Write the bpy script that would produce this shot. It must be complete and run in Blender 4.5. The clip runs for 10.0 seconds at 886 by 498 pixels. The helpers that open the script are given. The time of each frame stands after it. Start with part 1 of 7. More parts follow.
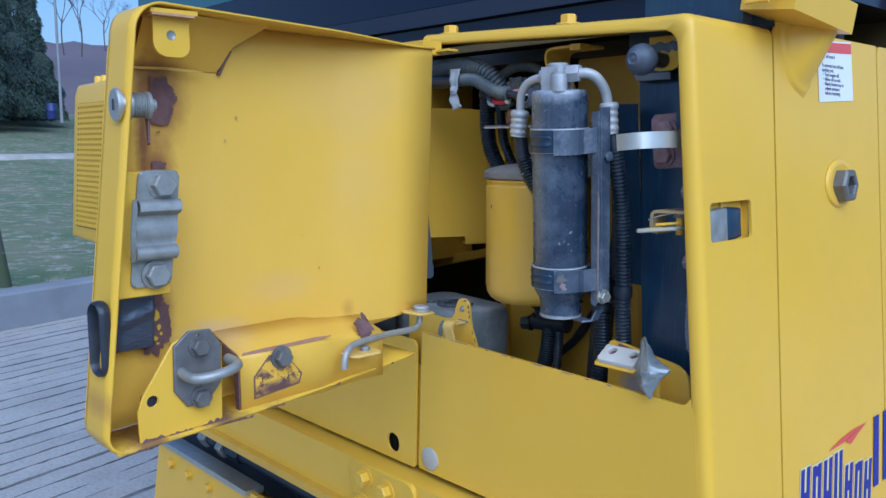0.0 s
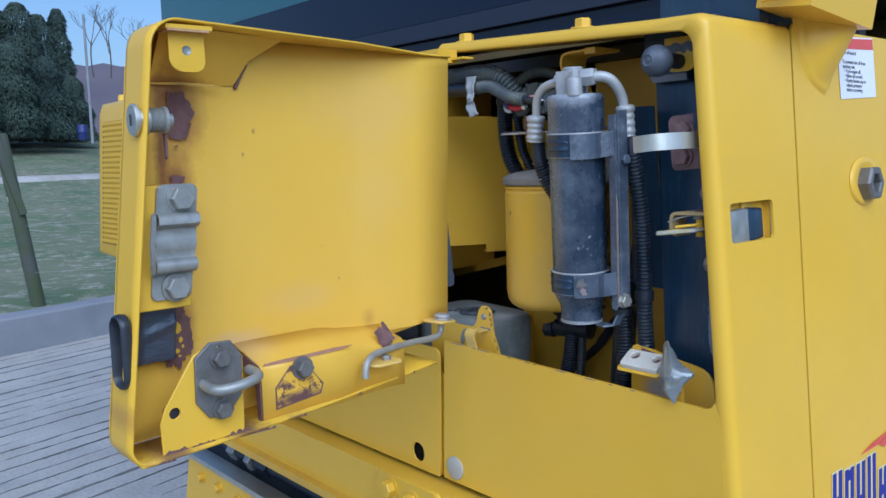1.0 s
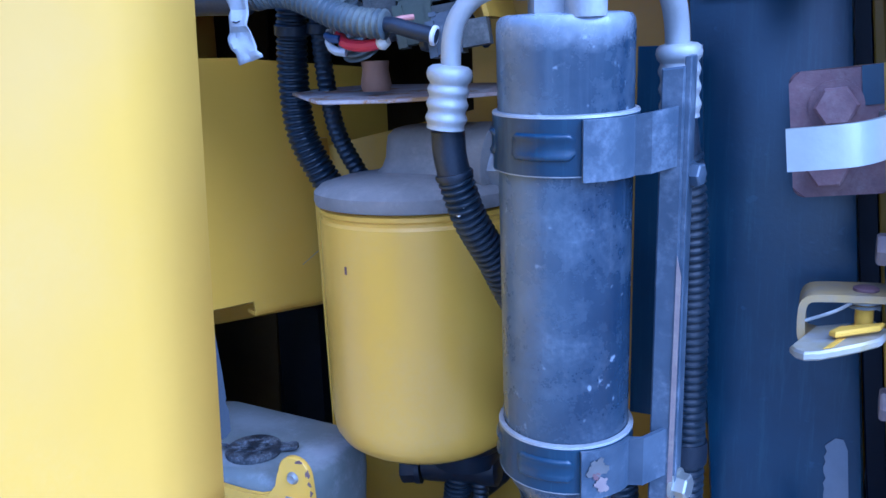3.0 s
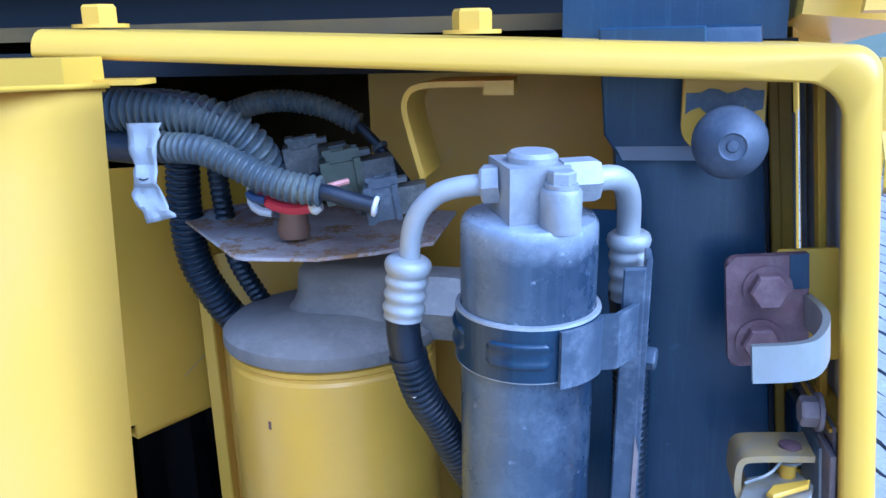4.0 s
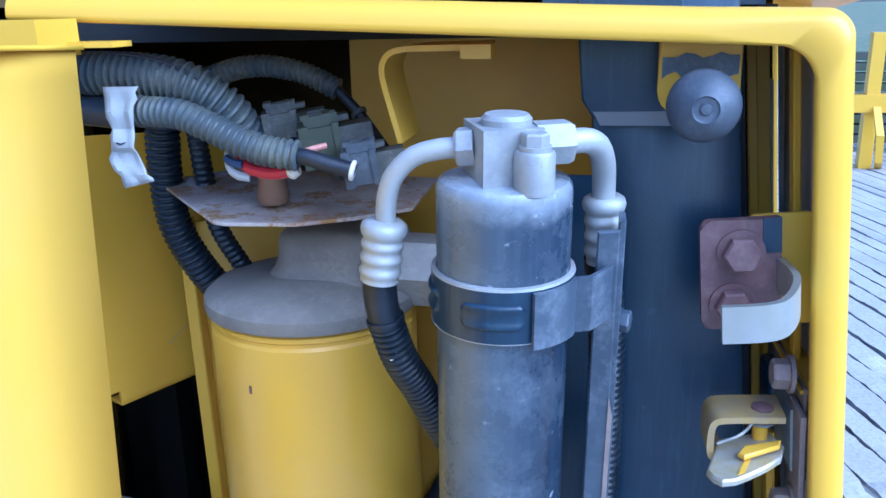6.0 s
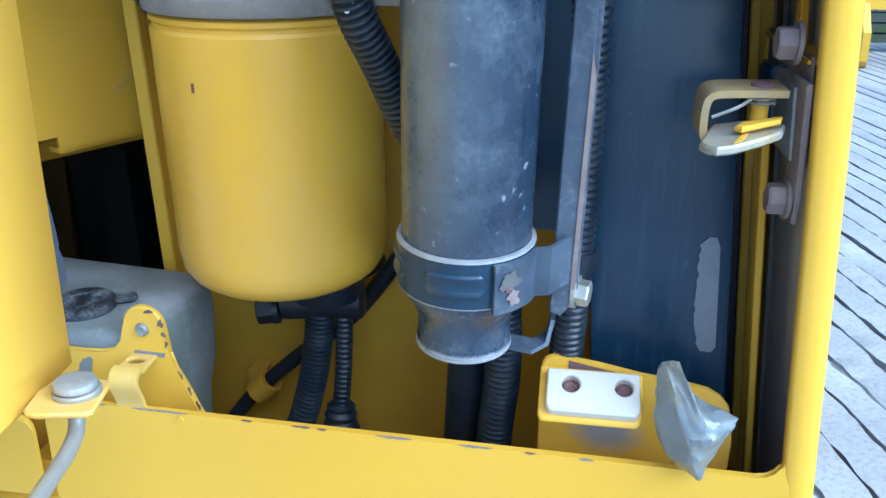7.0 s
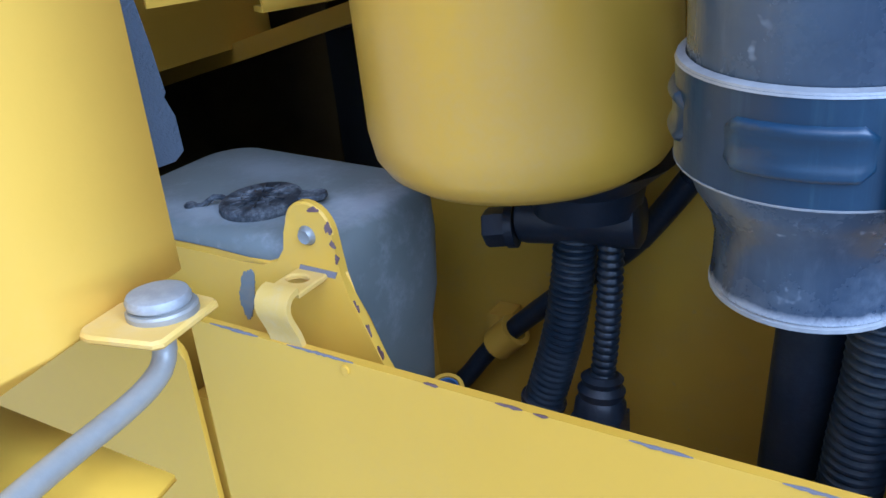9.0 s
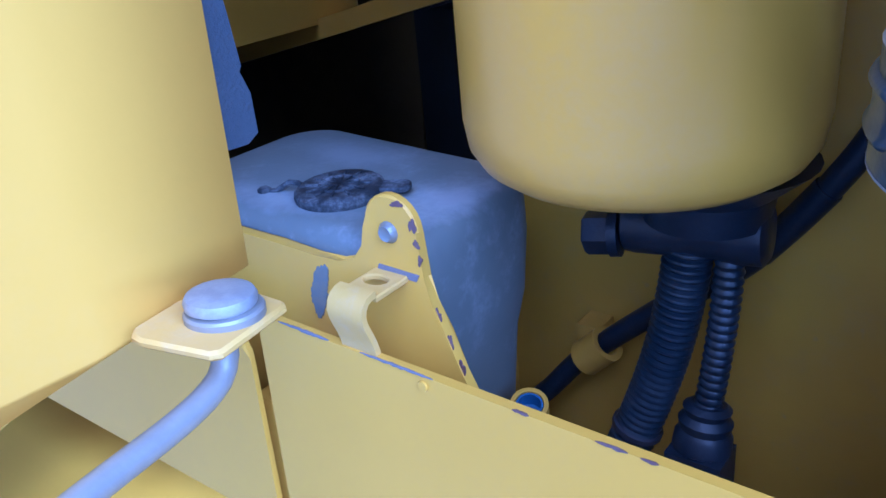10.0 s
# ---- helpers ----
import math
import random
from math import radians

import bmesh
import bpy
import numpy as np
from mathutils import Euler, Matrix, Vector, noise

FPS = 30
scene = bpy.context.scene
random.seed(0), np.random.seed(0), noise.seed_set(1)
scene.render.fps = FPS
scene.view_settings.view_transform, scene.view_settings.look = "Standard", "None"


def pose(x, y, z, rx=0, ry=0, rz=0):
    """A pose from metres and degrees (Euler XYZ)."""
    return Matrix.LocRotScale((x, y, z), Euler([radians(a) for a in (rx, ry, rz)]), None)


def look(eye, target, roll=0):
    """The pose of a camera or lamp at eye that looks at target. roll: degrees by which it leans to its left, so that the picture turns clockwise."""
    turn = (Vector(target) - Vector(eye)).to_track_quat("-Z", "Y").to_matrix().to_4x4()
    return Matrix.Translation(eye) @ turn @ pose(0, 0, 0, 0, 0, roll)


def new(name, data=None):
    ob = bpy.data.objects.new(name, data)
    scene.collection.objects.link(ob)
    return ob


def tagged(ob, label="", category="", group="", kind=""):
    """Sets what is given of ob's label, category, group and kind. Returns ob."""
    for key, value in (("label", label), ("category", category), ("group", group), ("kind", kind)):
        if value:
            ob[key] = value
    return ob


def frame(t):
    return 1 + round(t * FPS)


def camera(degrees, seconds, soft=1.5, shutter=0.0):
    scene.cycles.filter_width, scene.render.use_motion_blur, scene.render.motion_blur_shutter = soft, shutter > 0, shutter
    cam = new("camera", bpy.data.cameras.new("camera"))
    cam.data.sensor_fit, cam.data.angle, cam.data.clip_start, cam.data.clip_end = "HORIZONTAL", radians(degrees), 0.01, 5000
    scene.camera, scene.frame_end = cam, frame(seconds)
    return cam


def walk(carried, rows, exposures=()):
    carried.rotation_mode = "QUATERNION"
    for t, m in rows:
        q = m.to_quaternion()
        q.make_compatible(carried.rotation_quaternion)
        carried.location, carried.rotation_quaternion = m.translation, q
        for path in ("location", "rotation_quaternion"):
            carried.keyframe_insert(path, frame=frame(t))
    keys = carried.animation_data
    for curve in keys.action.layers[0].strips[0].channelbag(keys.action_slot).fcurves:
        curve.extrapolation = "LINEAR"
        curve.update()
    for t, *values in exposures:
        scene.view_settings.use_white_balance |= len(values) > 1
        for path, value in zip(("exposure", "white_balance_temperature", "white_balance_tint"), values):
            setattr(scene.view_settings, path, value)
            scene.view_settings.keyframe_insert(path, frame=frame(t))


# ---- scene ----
cam = camera(56.5, 10.0)
PATH = [
    (0, (0.849, -0.741, 1.463), (-0.611, 0.601, 1.207), -0.1),
    (0.5, (0.852, -0.74, 1.461), (-0.635, 0.574, 1.214), -1.0),
    (1, (0.855, -0.733, 1.459), (-0.652, 0.562, 1.23), -1.6),
    (1.5, (0.806, -0.692, 1.454), (-0.7, 0.601, 1.211), -1.3),
    (1.8, (0.692, -0.651, 1.444), (-0.741, 0.719, 1.18), -1.0),
    (2, (0.611, -0.611, 1.434), (-0.73, 0.846, 1.149), -0.9),
    (2.2, (0.556, -0.574, 1.415), (-0.696, 0.953, 1.098), -0.1),
    (2.5, (0.479, -0.487, 1.41), (-0.652, 1.123, 1.048), -0.2),
    (2.8, (0.407, -0.41, 1.452), (-0.57, 1.295, 1.079), -0.9),
    (3, (0.363, -0.387, 1.496), (-0.466, 1.385, 1.081), -2.0),
    (3.2, (0.325, -0.375, 1.535), (-0.343, 1.46, 1.104), -2.0),
    (4.3, (0.283, -0.381, 1.6), (-0.066, 1.52, 1.085), -1.3),
    (4.5, (0.287, -0.38, 1.595), (-0.072, 1.518, 1.074), -1.4),
    (4.6, (0.29, -0.378, 1.595), (-0.076, 1.516, 1.068), -1.4),
    (5, (0.292, -0.382, 1.599), (-0.064, 1.513, 1.071), -1.3),
    (5.2, (0.289, -0.383, 1.6), (-0.063, 1.514, 1.073), -1.2),
    (6.3, (0.293, -0.382, 1.582), (-0.041, 1.493, 0.971), -1.1),
    (6.5, (0.294, -0.382, 1.541), (-0.017, 1.484, 0.891), -0.2),
    (6.7, (0.3, -0.382, 1.489), (-0.014, 1.486, 0.849), -0.0),
    (7, (0.296, -0.373, 1.47), (0.014, 1.449, 0.696), 0.1),
    (7.5, (0.295, -0.365, 1.457), (-0.004, 1.438, 0.644), -1.5),
    (8, (0.295, -0.361, 1.46), (-0.014, 1.427, 0.618), -1.9),
    (8.5, (0.314, -0.316, 1.413), (-0.342, 1.384, 0.588), -4.3),
    (8.7, (0.307, -0.273, 1.387), (-0.51, 1.368, 0.587), -5.0),
    (9, (0.275, -0.207, 1.368), (-0.734, 1.309, 0.54), -6.4),
    (9.5, (0.242, -0.173, 1.355), (-0.863, 1.265, 0.511), -6.0),
    (10, (0.247, -0.181, 1.359), (-0.898, 1.227, 0.518), -5.5),
]
EXPOSURES = [(0.0, 0.18, 4700, 9.0), (1.0, 0.18, 5000, 8.0), (2.0, 0.34, 4900, 7.0), (2.5, 0.90, 4180, 16.0), (2.8, 0.92, 3980, 18.0), (3.0, 0.92, 3810, 20.0), (3.2, 0.97, 3830, 19.0), (4.3, 1.07, 4110, 13.0), (5.2, 1.07, 4180, 13.0), (7.0, 1.15, 4630, 1.0), (7.5, 1.12, 4820, -4.0), (8.4, 1.02, 4500, 2.0), (9.0, 0.84, 4350, 11.0), (9.5, 0.83, 3930, 20.0), (10.0, 0.83, 3620, 27.0)]
walk(cam, [(t, look(eye, target, roll)) for t, eye, target, roll in PATH], EXPOSURES)

# ---- light: overcast evening sky, soft sun from behind the camera ----
world = bpy.data.worlds.new("sky")
scene.world = world
world.use_nodes = True
wn = world.node_tree
sky = wn.nodes.new("ShaderNodeTexSky")
sky.sky_type = "NISHITA"
sky.sun_disc = False
sky.sun_elevation, sky.sun_rotation = radians(50), radians(150)
sky.dust_density, sky.air_density, sky.ozone_density = 2.5, 1.0, 2.0
wn.links.new(sky.outputs[0], wn.nodes["Background"].inputs[0])
wn.nodes["Background"].inputs[1].default_value = 0.135
sun = new("sun", bpy.data.lights.new("sun", "SUN"))
sun.data.energy, sun.data.angle, sun.data.color = 2.1, radians(45), (1.0, 0.97, 0.93)
sun.matrix_world = look((2.95, -0.9, 2.1), (0, 0, 0))


# ---- materials ----
def mat(name, col, rough=0.5, metal=0.0, col2=None, scale=30.0, amount=0.5, fine=400.0, bump=0.05, dust=0.0,
        dust_col=(0.42, 0.43, 0.45), dust_scale=12.0, lo=0.45, hi=0.7, spec=0.5, coat=0.0, fleck=0.0, stains_or_light=(), streak=0.0, streak_col=(0.3, 0.33, 0.38)):
    m = bpy.data.materials.new(name)
    m.use_nodes = True
    t = m.node_tree
    b = t.nodes["Principled BSDF"]
    b.inputs["Roughness"].default_value, b.inputs["Metallic"].default_value = rough, metal
    b.inputs["Specular IOR Level"].default_value = spec
    b.inputs["Coat Weight"].default_value = coat
    b.inputs["Coat Roughness"].default_value = 0.25
    co = t.nodes.new("ShaderNodeTexCoord")

    def noise_at(sc, detail=4.0, rough_=0.6):
        n = t.nodes.new("ShaderNodeTexNoise")
        n.inputs["Scale"].default_value, n.inputs["Detail"].default_value, n.inputs["Roughness"].default_value = sc, detail, rough_
        t.links.new(co.outputs["Object"], n.inputs["Vector"])
        return n.outputs["Fac"]

    def ramp(src, a, c):
        r = t.nodes.new("ShaderNodeMapRange")
        r.inputs["From Min"].default_value, r.inputs["From Max"].default_value = a, c
        t.links.new(src, r.inputs["Value"])
        return r.outputs["Result"]

    def mix(f, a, c):
        x = t.nodes.new("ShaderNodeMix")
        x.data_type = "RGBA"
        for sock, v in ((x.inputs["Factor"], f), (x.inputs[6], a), (x.inputs[7], c)):
            if hasattr(v, "is_linked"):
                t.links.new(v, sock)
            else:
                sock.default_value = (*v, 1) if isinstance(v, tuple) else v
        return x.outputs[2]

    def times(v, k):
        x = t.nodes.new("ShaderNodeMath")
        x.operation = "MULTIPLY"
        t.links.new(v, x.inputs[0])
        x.inputs[1].default_value = k
        return x.outputs[0]

    big = noise_at(scale)
    small = noise_at(fine, 3.0)
    c2 = col2 or tuple(v * 0.8 for v in col)
    c = mix(times(ramp(big, 0.3, 0.7), amount), col, c2)
    if streak:
        mp = t.nodes.new("ShaderNodeMapping")
        mp.inputs["Scale"].default_value = (1.0, 1.0, 0.045)
        t.links.new(co.outputs["Object"], mp.inputs["Vector"])
        ns = t.nodes.new("ShaderNodeTexNoise")
        ns.inputs["Scale"].default_value, ns.inputs["Detail"].default_value, ns.inputs["Roughness"].default_value = 260.0, 5.0, 0.7
        t.links.new(mp.outputs["Vector"], ns.inputs["Vector"])
        c = mix(times(ramp(ns.outputs["Fac"], 0.52, 0.72), streak), c, streak_col)
    if fleck:
        c = mix(times(ramp(noise_at(fine * 0.35, 2.0), 0.68, 0.75), fleck), c, dust_col)
    if dust:
        d = ramp(noise_at(dust_scale, 6.0, 0.7), lo, hi)
        d2 = ramp(small, 0.25, 0.75)
        dm = t.nodes.new("ShaderNodeMath")
        dm.operation = "MULTIPLY"
        t.links.new(d, dm.inputs[0])
        t.links.new(d2, dm.inputs[1])
        f = times(dm.outputs[0], dust)
        c = mix(f, c, dust_col)
        rr = t.nodes.new("ShaderNodeMapRange")
        rr.inputs["To Min"].default_value, rr.inputs["To Max"].default_value = rough, 0.9
        t.links.new(f, rr.inputs["Value"])
        t.links.new(rr.outputs["Result"], b.inputs["Roughness"])
    # stains or painted light: (place, reach on each axis, colour, strength) with a ragged edge
    for place, reach, scol, power in stains_or_light:
        sv = t.nodes.new("ShaderNodeVectorMath")
        sv.operation = "SUBTRACT"
        sv.inputs[1].default_value = place
        t.links.new(co.outputs["Object"], sv.inputs[0])
        dv = t.nodes.new("ShaderNodeVectorMath")
        dv.operation = "DIVIDE"
        dv.inputs[1].default_value = reach
        t.links.new(sv.outputs[0], dv.inputs[0])
        ln = t.nodes.new("ShaderNodeVectorMath")
        ln.operation = "LENGTH"
        t.links.new(dv.outputs[0], ln.inputs[0])
        ad = t.nodes.new("ShaderNodeMath")
        ad.operation = "MULTIPLY_ADD"
        ad.inputs[1].default_value = 1.3
        t.links.new(noise_at(0.35 / max(min(reach[1], reach[2]), 0.002), 6.0, 0.7), ad.inputs[0])
        t.links.new(ln.outputs["Value"], ad.inputs[2])
        c = mix(times(ramp(ad.outputs[0], 1.65, 0.9), power), c, scol)
    t.links.new(c, b.inputs["Base Color"])
    if bump:
        bp = t.nodes.new("ShaderNodeBump")
        bp.inputs["Strength"].default_value, bp.inputs["Distance"].default_value = bump, 0.002
        t.links.new(small, bp.inputs["Height"])
        t.links.new(bp.outputs["Normal"], b.inputs["Normal"])
    return m


YEL = (0.71, 0.435, 0.035)
yellow = mat("yellow_paint", YEL, 0.31, col2=(0.64, 0.385, 0.020), scale=6, amount=0.5, fine=260, bump=0.02, dust=0.10, dust_col=(0.5, 0.42, 0.25), dust_scale=7, coat=0.0, spec=0.36)
yellow_dusty = mat("yellow_paint_dusty", (0.66, 0.395, 0.026), 0.40, col2=(0.52, 0.305, 0.028), scale=9, amount=0.8, fine=300, bump=0.03, dust=0.25, dust_col=(0.38, 0.31, 0.15), dust_scale=40, fleck=0.25)
yellow_filter = mat("yellow_filter_paint", (0.67, 0.418, 0.036), 0.30, col2=(0.59, 0.36, 0.034), scale=8, amount=0.5, fine=300, bump=0.02, dust=0.2, dust_col=(0.5, 0.42, 0.28), dust_scale=10)
STAIN, PEACH, BROWN = (0.30, 0.13, 0.04), (0.62, 0.43, 0.22), (0.13, 0.06, 0.045)
door_yellow = mat("yellow_door_paint", (0.75, 0.465, 0.056), 0.36, col2=(0.67, 0.403, 0.042), scale=6, amount=0.5, fine=260, bump=0.02, dust=0.2, dust_col=(0.74, 0.55, 0.20), dust_scale=5, coat=0.0, spec=0.3, stains_or_light=(
    ((0.045, -0.386, 1.508), (1, 0.034, 0.062), STAIN, 0.95), ((0.045, -0.406, 1.475), (1, 0.010, 0.085), (0.22, 0.10, 0.04), 0.95),
    ((0.045, -0.392, 1.442), (1, 0.026, 0.028), STAIN, 0.9), ((0.045, -0.405, 1.29), (1, 0.032, 0.055), STAIN, 0.95),
    ((0.045, -0.40, 1.537), (1, 0.06, 0.007), STAIN, 0.6), ((0.045, -0.155, 1.262), (1, 0.012, 0.014), STAIN, 0.35),
    ((0.045, -0.15, 1.52), (1, 0.10, 0.06), PEACH, 0.2), ((0.045, -0.25, 1.30), (1, 0.06, 0.022), PEACH, 0.22), ((0.045, -0.14, 1.42), (1, 0.05, 0.10), PEACH, 0.15),
    ((0.045, -0.335, 1.262), (1, 0.05, 0.016), PEACH, 0.6)))
rim_yellow = mat("yellow_rim_paint", YEL, 0.36, col2=(0.64, 0.385, 0.020), scale=6, amount=0.5, fine=260, bump=0.02, dust=0.10, dust_col=(0.5, 0.42, 0.25), dust_scale=7, coat=0.0, spec=0.3, stains_or_light=(
    ((0.10, -0.47, 1.225), (1, 0.03, 0.016), STAIN, 0.5), ((0.12, -0.44, 1.184), (1, 0.03, 0.006), BROWN, 0.8), ((0.12, -0.36, 1.187), (1, 0.03, 0.005), BROWN, 0.8), ((0.12, -0.30, 1.187), (1, 0.02, 0.004), BROWN, 0.7), ((0.112, -0.12, 1.191), (1, 0.014, 0.004), BROWN, 0.7)))
rust = mat("rust", (0.17, 0.09, 0.085), 0.85, col2=(0.10, 0.05, 0.045), scale=70, amount=0.9, fine=700, bump=0.4, dust=0.35, dust_col=(0.3, 0.2, 0.17), dust_scale=60)
brown_chip = mat("chipped_rust", (0.11, 0.055, 0.05), 0.8, col2=(0.2, 0.11, 0.09), scale=120, amount=1.0, fine=700, bump=0.2)
rust_halo = mat("rust_stained_yellow", (0.66, 0.42, 0.045), 0.45, col2=(0.60, 0.36, 0.05), scale=40, amount=0.8, fine=300, bump=0.03, dust=0.9, dust_col=(0.36, 0.17, 0.06), dust_scale=55, lo=0.5, hi=0.78)
primer = mat("red_primer_rust", (0.17, 0.095, 0.095), 0.6, col2=(0.1, 0.06, 0.065), scale=90, amount=0.8, fine=500, bump=0.2, dust=0.6, dust_col=(0.33, 0.27, 0.25), dust_scale=40)
chip = mat("grey_primer", (0.23, 0.22, 0.235), 0.7, col2=(0.15, 0.135, 0.15), scale=80, fine=600, bump=0.1)
navy = mat("black_paint_dusty", (0.010, 0.027, 0.056), 0.30, col2=(0.017, 0.043, 0.080), scale=25, amount=0.8, fine=350, bump=0.05, dust=0.12, dust_col=(0.08, 0.14, 0.22), dust_scale=30, lo=0.5, hi=0.75, fleck=0.22, spec=0.55, streak=0.3, streak_col=(0.06, 0.12, 0.15))
# third spot puts light on the front left into colour; others are dust
can_black = mat("can_black_dusty_lit_front", (0.010, 0.021, 0.044), 0.27, col2=(0.033, 0.050, 0.078), scale=22, amount=0.9, fine=420, bump=0.05, spec=0.6, dust=0.42, dust_col=(0.42, 0.47, 0.53), dust_scale=34, lo=0.48, hi=0.85, fleck=0.5, streak=0.08, streak_col=(0.3, 0.34, 0.4), stains_or_light=(
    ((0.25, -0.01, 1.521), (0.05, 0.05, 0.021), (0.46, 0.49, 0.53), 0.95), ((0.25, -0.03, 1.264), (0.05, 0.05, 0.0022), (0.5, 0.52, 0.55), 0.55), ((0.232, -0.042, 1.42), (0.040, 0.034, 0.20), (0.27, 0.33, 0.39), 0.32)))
bracket_grey = mat("scuffed_bracket_paint", (0.036, 0.052, 0.078), 0.36, col2=(0.085, 0.106, 0.138), scale=35, amount=0.9, fine=420, bump=0.06, spec=0.6, dust=0.55, dust_col=(0.32, 0.35, 0.40), dust_scale=40, lo=0.48, hi=0.68)
cap_rubber = mat("dusty_cap_rubber", (0.018, 0.022, 0.028), 0.6, scale=60, fine=500, bump=0.1, dust=0.8, dust_col=(0.34, 0.36, 0.38), dust_scale=70, lo=0.45, hi=0.65)
knob_rubber = mat("dusty_rubber", (0.05, 0.06, 0.08), 0.55, col2=(0.07, 0.085, 0.11), scale=30, amount=0.7, fine=500, bump=0.08, dust=0.5, dust_col=(0.25, 0.28, 0.33), dust_scale=60)
rubber = mat("black_rubber", (0.012, 0.018, 0.030), 0.42, scale=60, fine=500, bump=0.1, dust=0.2, dust_col=(0.16, 0.17, 0.2), dust_scale=30)
conduit = mat("corrugated_plastic", (0.010, 0.018, 0.030), 0.33, scale=60, fine=500, bump=0.05, dust=0.14, dust_col=(0.3, 0.31, 0.32), dust_scale=35)
conduit_dirty = mat("corrugated_plastic_dusty", (0.042, 0.064, 0.092), 0.42, col2=(0.105, 0.115, 0.105), scale=30, amount=0.9, fine=220, bump=0.05, dust=0.35, dust_col=(0.33, 0.33, 0.20), dust_scale=26, lo=0.48, hi=0.66)
plastic = mat("grey_plastic", (0.06, 0.062, 0.055), 0.55, scale=60, fine=400, bump=0.05, dust=0.6, dust_col=(0.25, 0.25, 0.22), dust_scale=50)
dusty_metal = mat("dusty_aluminium", (0.36, 0.37, 0.37), 0.5, 0.3, col2=(0.24, 0.25, 0.26), scale=70, amount=0.8, fine=500, bump=0.12, dust=0.8, dust_col=(0.56, 0.56, 0.55), dust_scale=45)
steel = mat("galvanised_steel", (0.34, 0.35, 0.33), 0.42, 0.4, col2=(0.21, 0.215, 0.20), scale=60, amount=0.9, fine=300, bump=0.08, dust=0.4, dust_col=(0.33, 0.33, 0.30), dust_scale=45)
worn_steel = mat("dark_worn_steel", (0.17, 0.17, 0.165), 0.5, 0.35, col2=(0.11, 0.105, 0.10), scale=60, amount=0.9, fine=300, bump=0.1, dust=0.5, dust_col=(0.27, 0.255, 0.24), dust_scale=45)
zinc = mat("zinc_plate", (0.52, 0.53, 0.51), 0.42, 0.8, col2=(0.42, 0.42, 0.34), scale=40, amount=0.8, fine=250, bump=0.06)
worn_brown = mat("dusty_brown_paint", (0.26, 0.21, 0.19), 0.75, col2=(0.17, 0.13, 0.13), scale=60, amount=0.8, fine=400, bump=0.1, dust=0.5, dust_col=(0.38, 0.33, 0.24), dust_scale=50)
pale_yellow = mat("sun_bleached_yellow", (0.68, 0.46, 0.11), 0.6, col2=(0.64, 0.42, 0.06), scale=90, amount=0.7, fine=400, bump=0.06, dust=0.6, dust_col=(0.62, 0.50, 0.30), dust_scale=80)
rod_steel = mat("dull_bright_steel", (0.36, 0.355, 0.32), 0.45, 0.3, col2=(0.25, 0.25, 0.23), scale=60, amount=0.8, fine=400, bump=0.05, dust=0.4, dust_col=(0.42, 0.41, 0.38), dust_scale=50)
tongue_metal = mat("bare_worn_metal", (0.50, 0.50, 0.47), 0.4, 0.4, col2=(0.42, 0.36, 0.16), scale=90, amount=0.9, fine=300, bump=0.06)
pad_yellow = mat("yellow_bracket_paint", YEL, 0.4, col2=(0.60, 0.36, 0.045), scale=12, amount=0.6, fine=260, bump=0.02, dust=0.15, dust_col=(0.45, 0.38, 0.25), dust_scale=12, spec=0.3, stains_or_light=(((0.327, 0.034, 1.191), (0.024, 1.0, 0.017), (0.28, 0.31, 0.33), 0.85),))
beige_yellow = mat("dusty_beige_yellow", (0.42, 0.29, 0.07), 0.6, col2=(0.28, 0.235, 0.16), scale=70, amount=0.9, fine=400, bump=0.06, dust=0.5, dust_col=(0.42, 0.37, 0.28), dust_scale=50)
white_metal = mat("white_dusted_fitting", (0.43, 0.44, 0.43), 0.5, 0.3, col2=(0.31, 0.32, 0.32), scale=80, fine=500, bump=0.1, dust=0.6, dust_col=(0.48, 0.49, 0.48), dust_scale=60)
grey_head = mat("grey_dusty_casting", (0.22, 0.21, 0.195), 0.7, col2=(0.15, 0.143, 0.13), scale=40, amount=0.7, fine=350, bump=0.15, dust=0.7, dust_col=(0.38, 0.355, 0.31), dust_scale=30)
tank_mat = mat("tank_plastic", (0.195, 0.214, 0.202), 0.5, col2=(0.15, 0.17, 0.163), scale=14, amount=0.8, fine=300, bump=0.06, dust=0.45, dust_col=(0.42, 0.44, 0.45), dust_scale=34, lo=0.5, hi=0.62, stains_or_light=(
    ((0.045, 0.075, 1.232), (0.028, 0.035, 0.006), (0.40, 0.42, 0.43), 0.8), ((-0.03, 0.045, 1.232), (0.05, 0.015, 0.006), (0.36, 0.38, 0.39), 0.7), ((-0.04, 0.105, 1.232), (0.05, 0.02, 0.006), (0.30, 0.32, 0.33), 0.6)))
nylon = mat("white_nylon", (0.62, 0.60, 0.53), 0.4, col2=(0.5, 0.48, 0.4), scale=50, fine=300, bump=0.03)
tape = mat("silver_tape", (0.235, 0.26, 0.265), 0.30, 0.25, col2=(0.15, 0.175, 0.19), scale=45, amount=0.8, fine=500, bump=0.08, dust=0.7, dust_col=(0.44, 0.41, 0.20), dust_scale=40, lo=0.5, hi=0.66)
tape_white = mat("white_paper_tag", (0.37, 0.385, 0.39), 0.7, col2=(0.33, 0.34, 0.35), scale=70, amount=0.6, fine=400, bump=0.1)
primer_grey = mat("grey_primer_inside", (0.52, 0.49, 0.44), 0.75, col2=(0.38, 0.35, 0.31), scale=12, amount=0.8, fine=300, bump=0.05, dust=0.4, dust_col=(0.42, 0.38, 0.3), dust_scale=20)
foam = mat("grey_foam", (0.06, 0.075, 0.10), 0.9, scale=80, fine=700, bump=0.4)
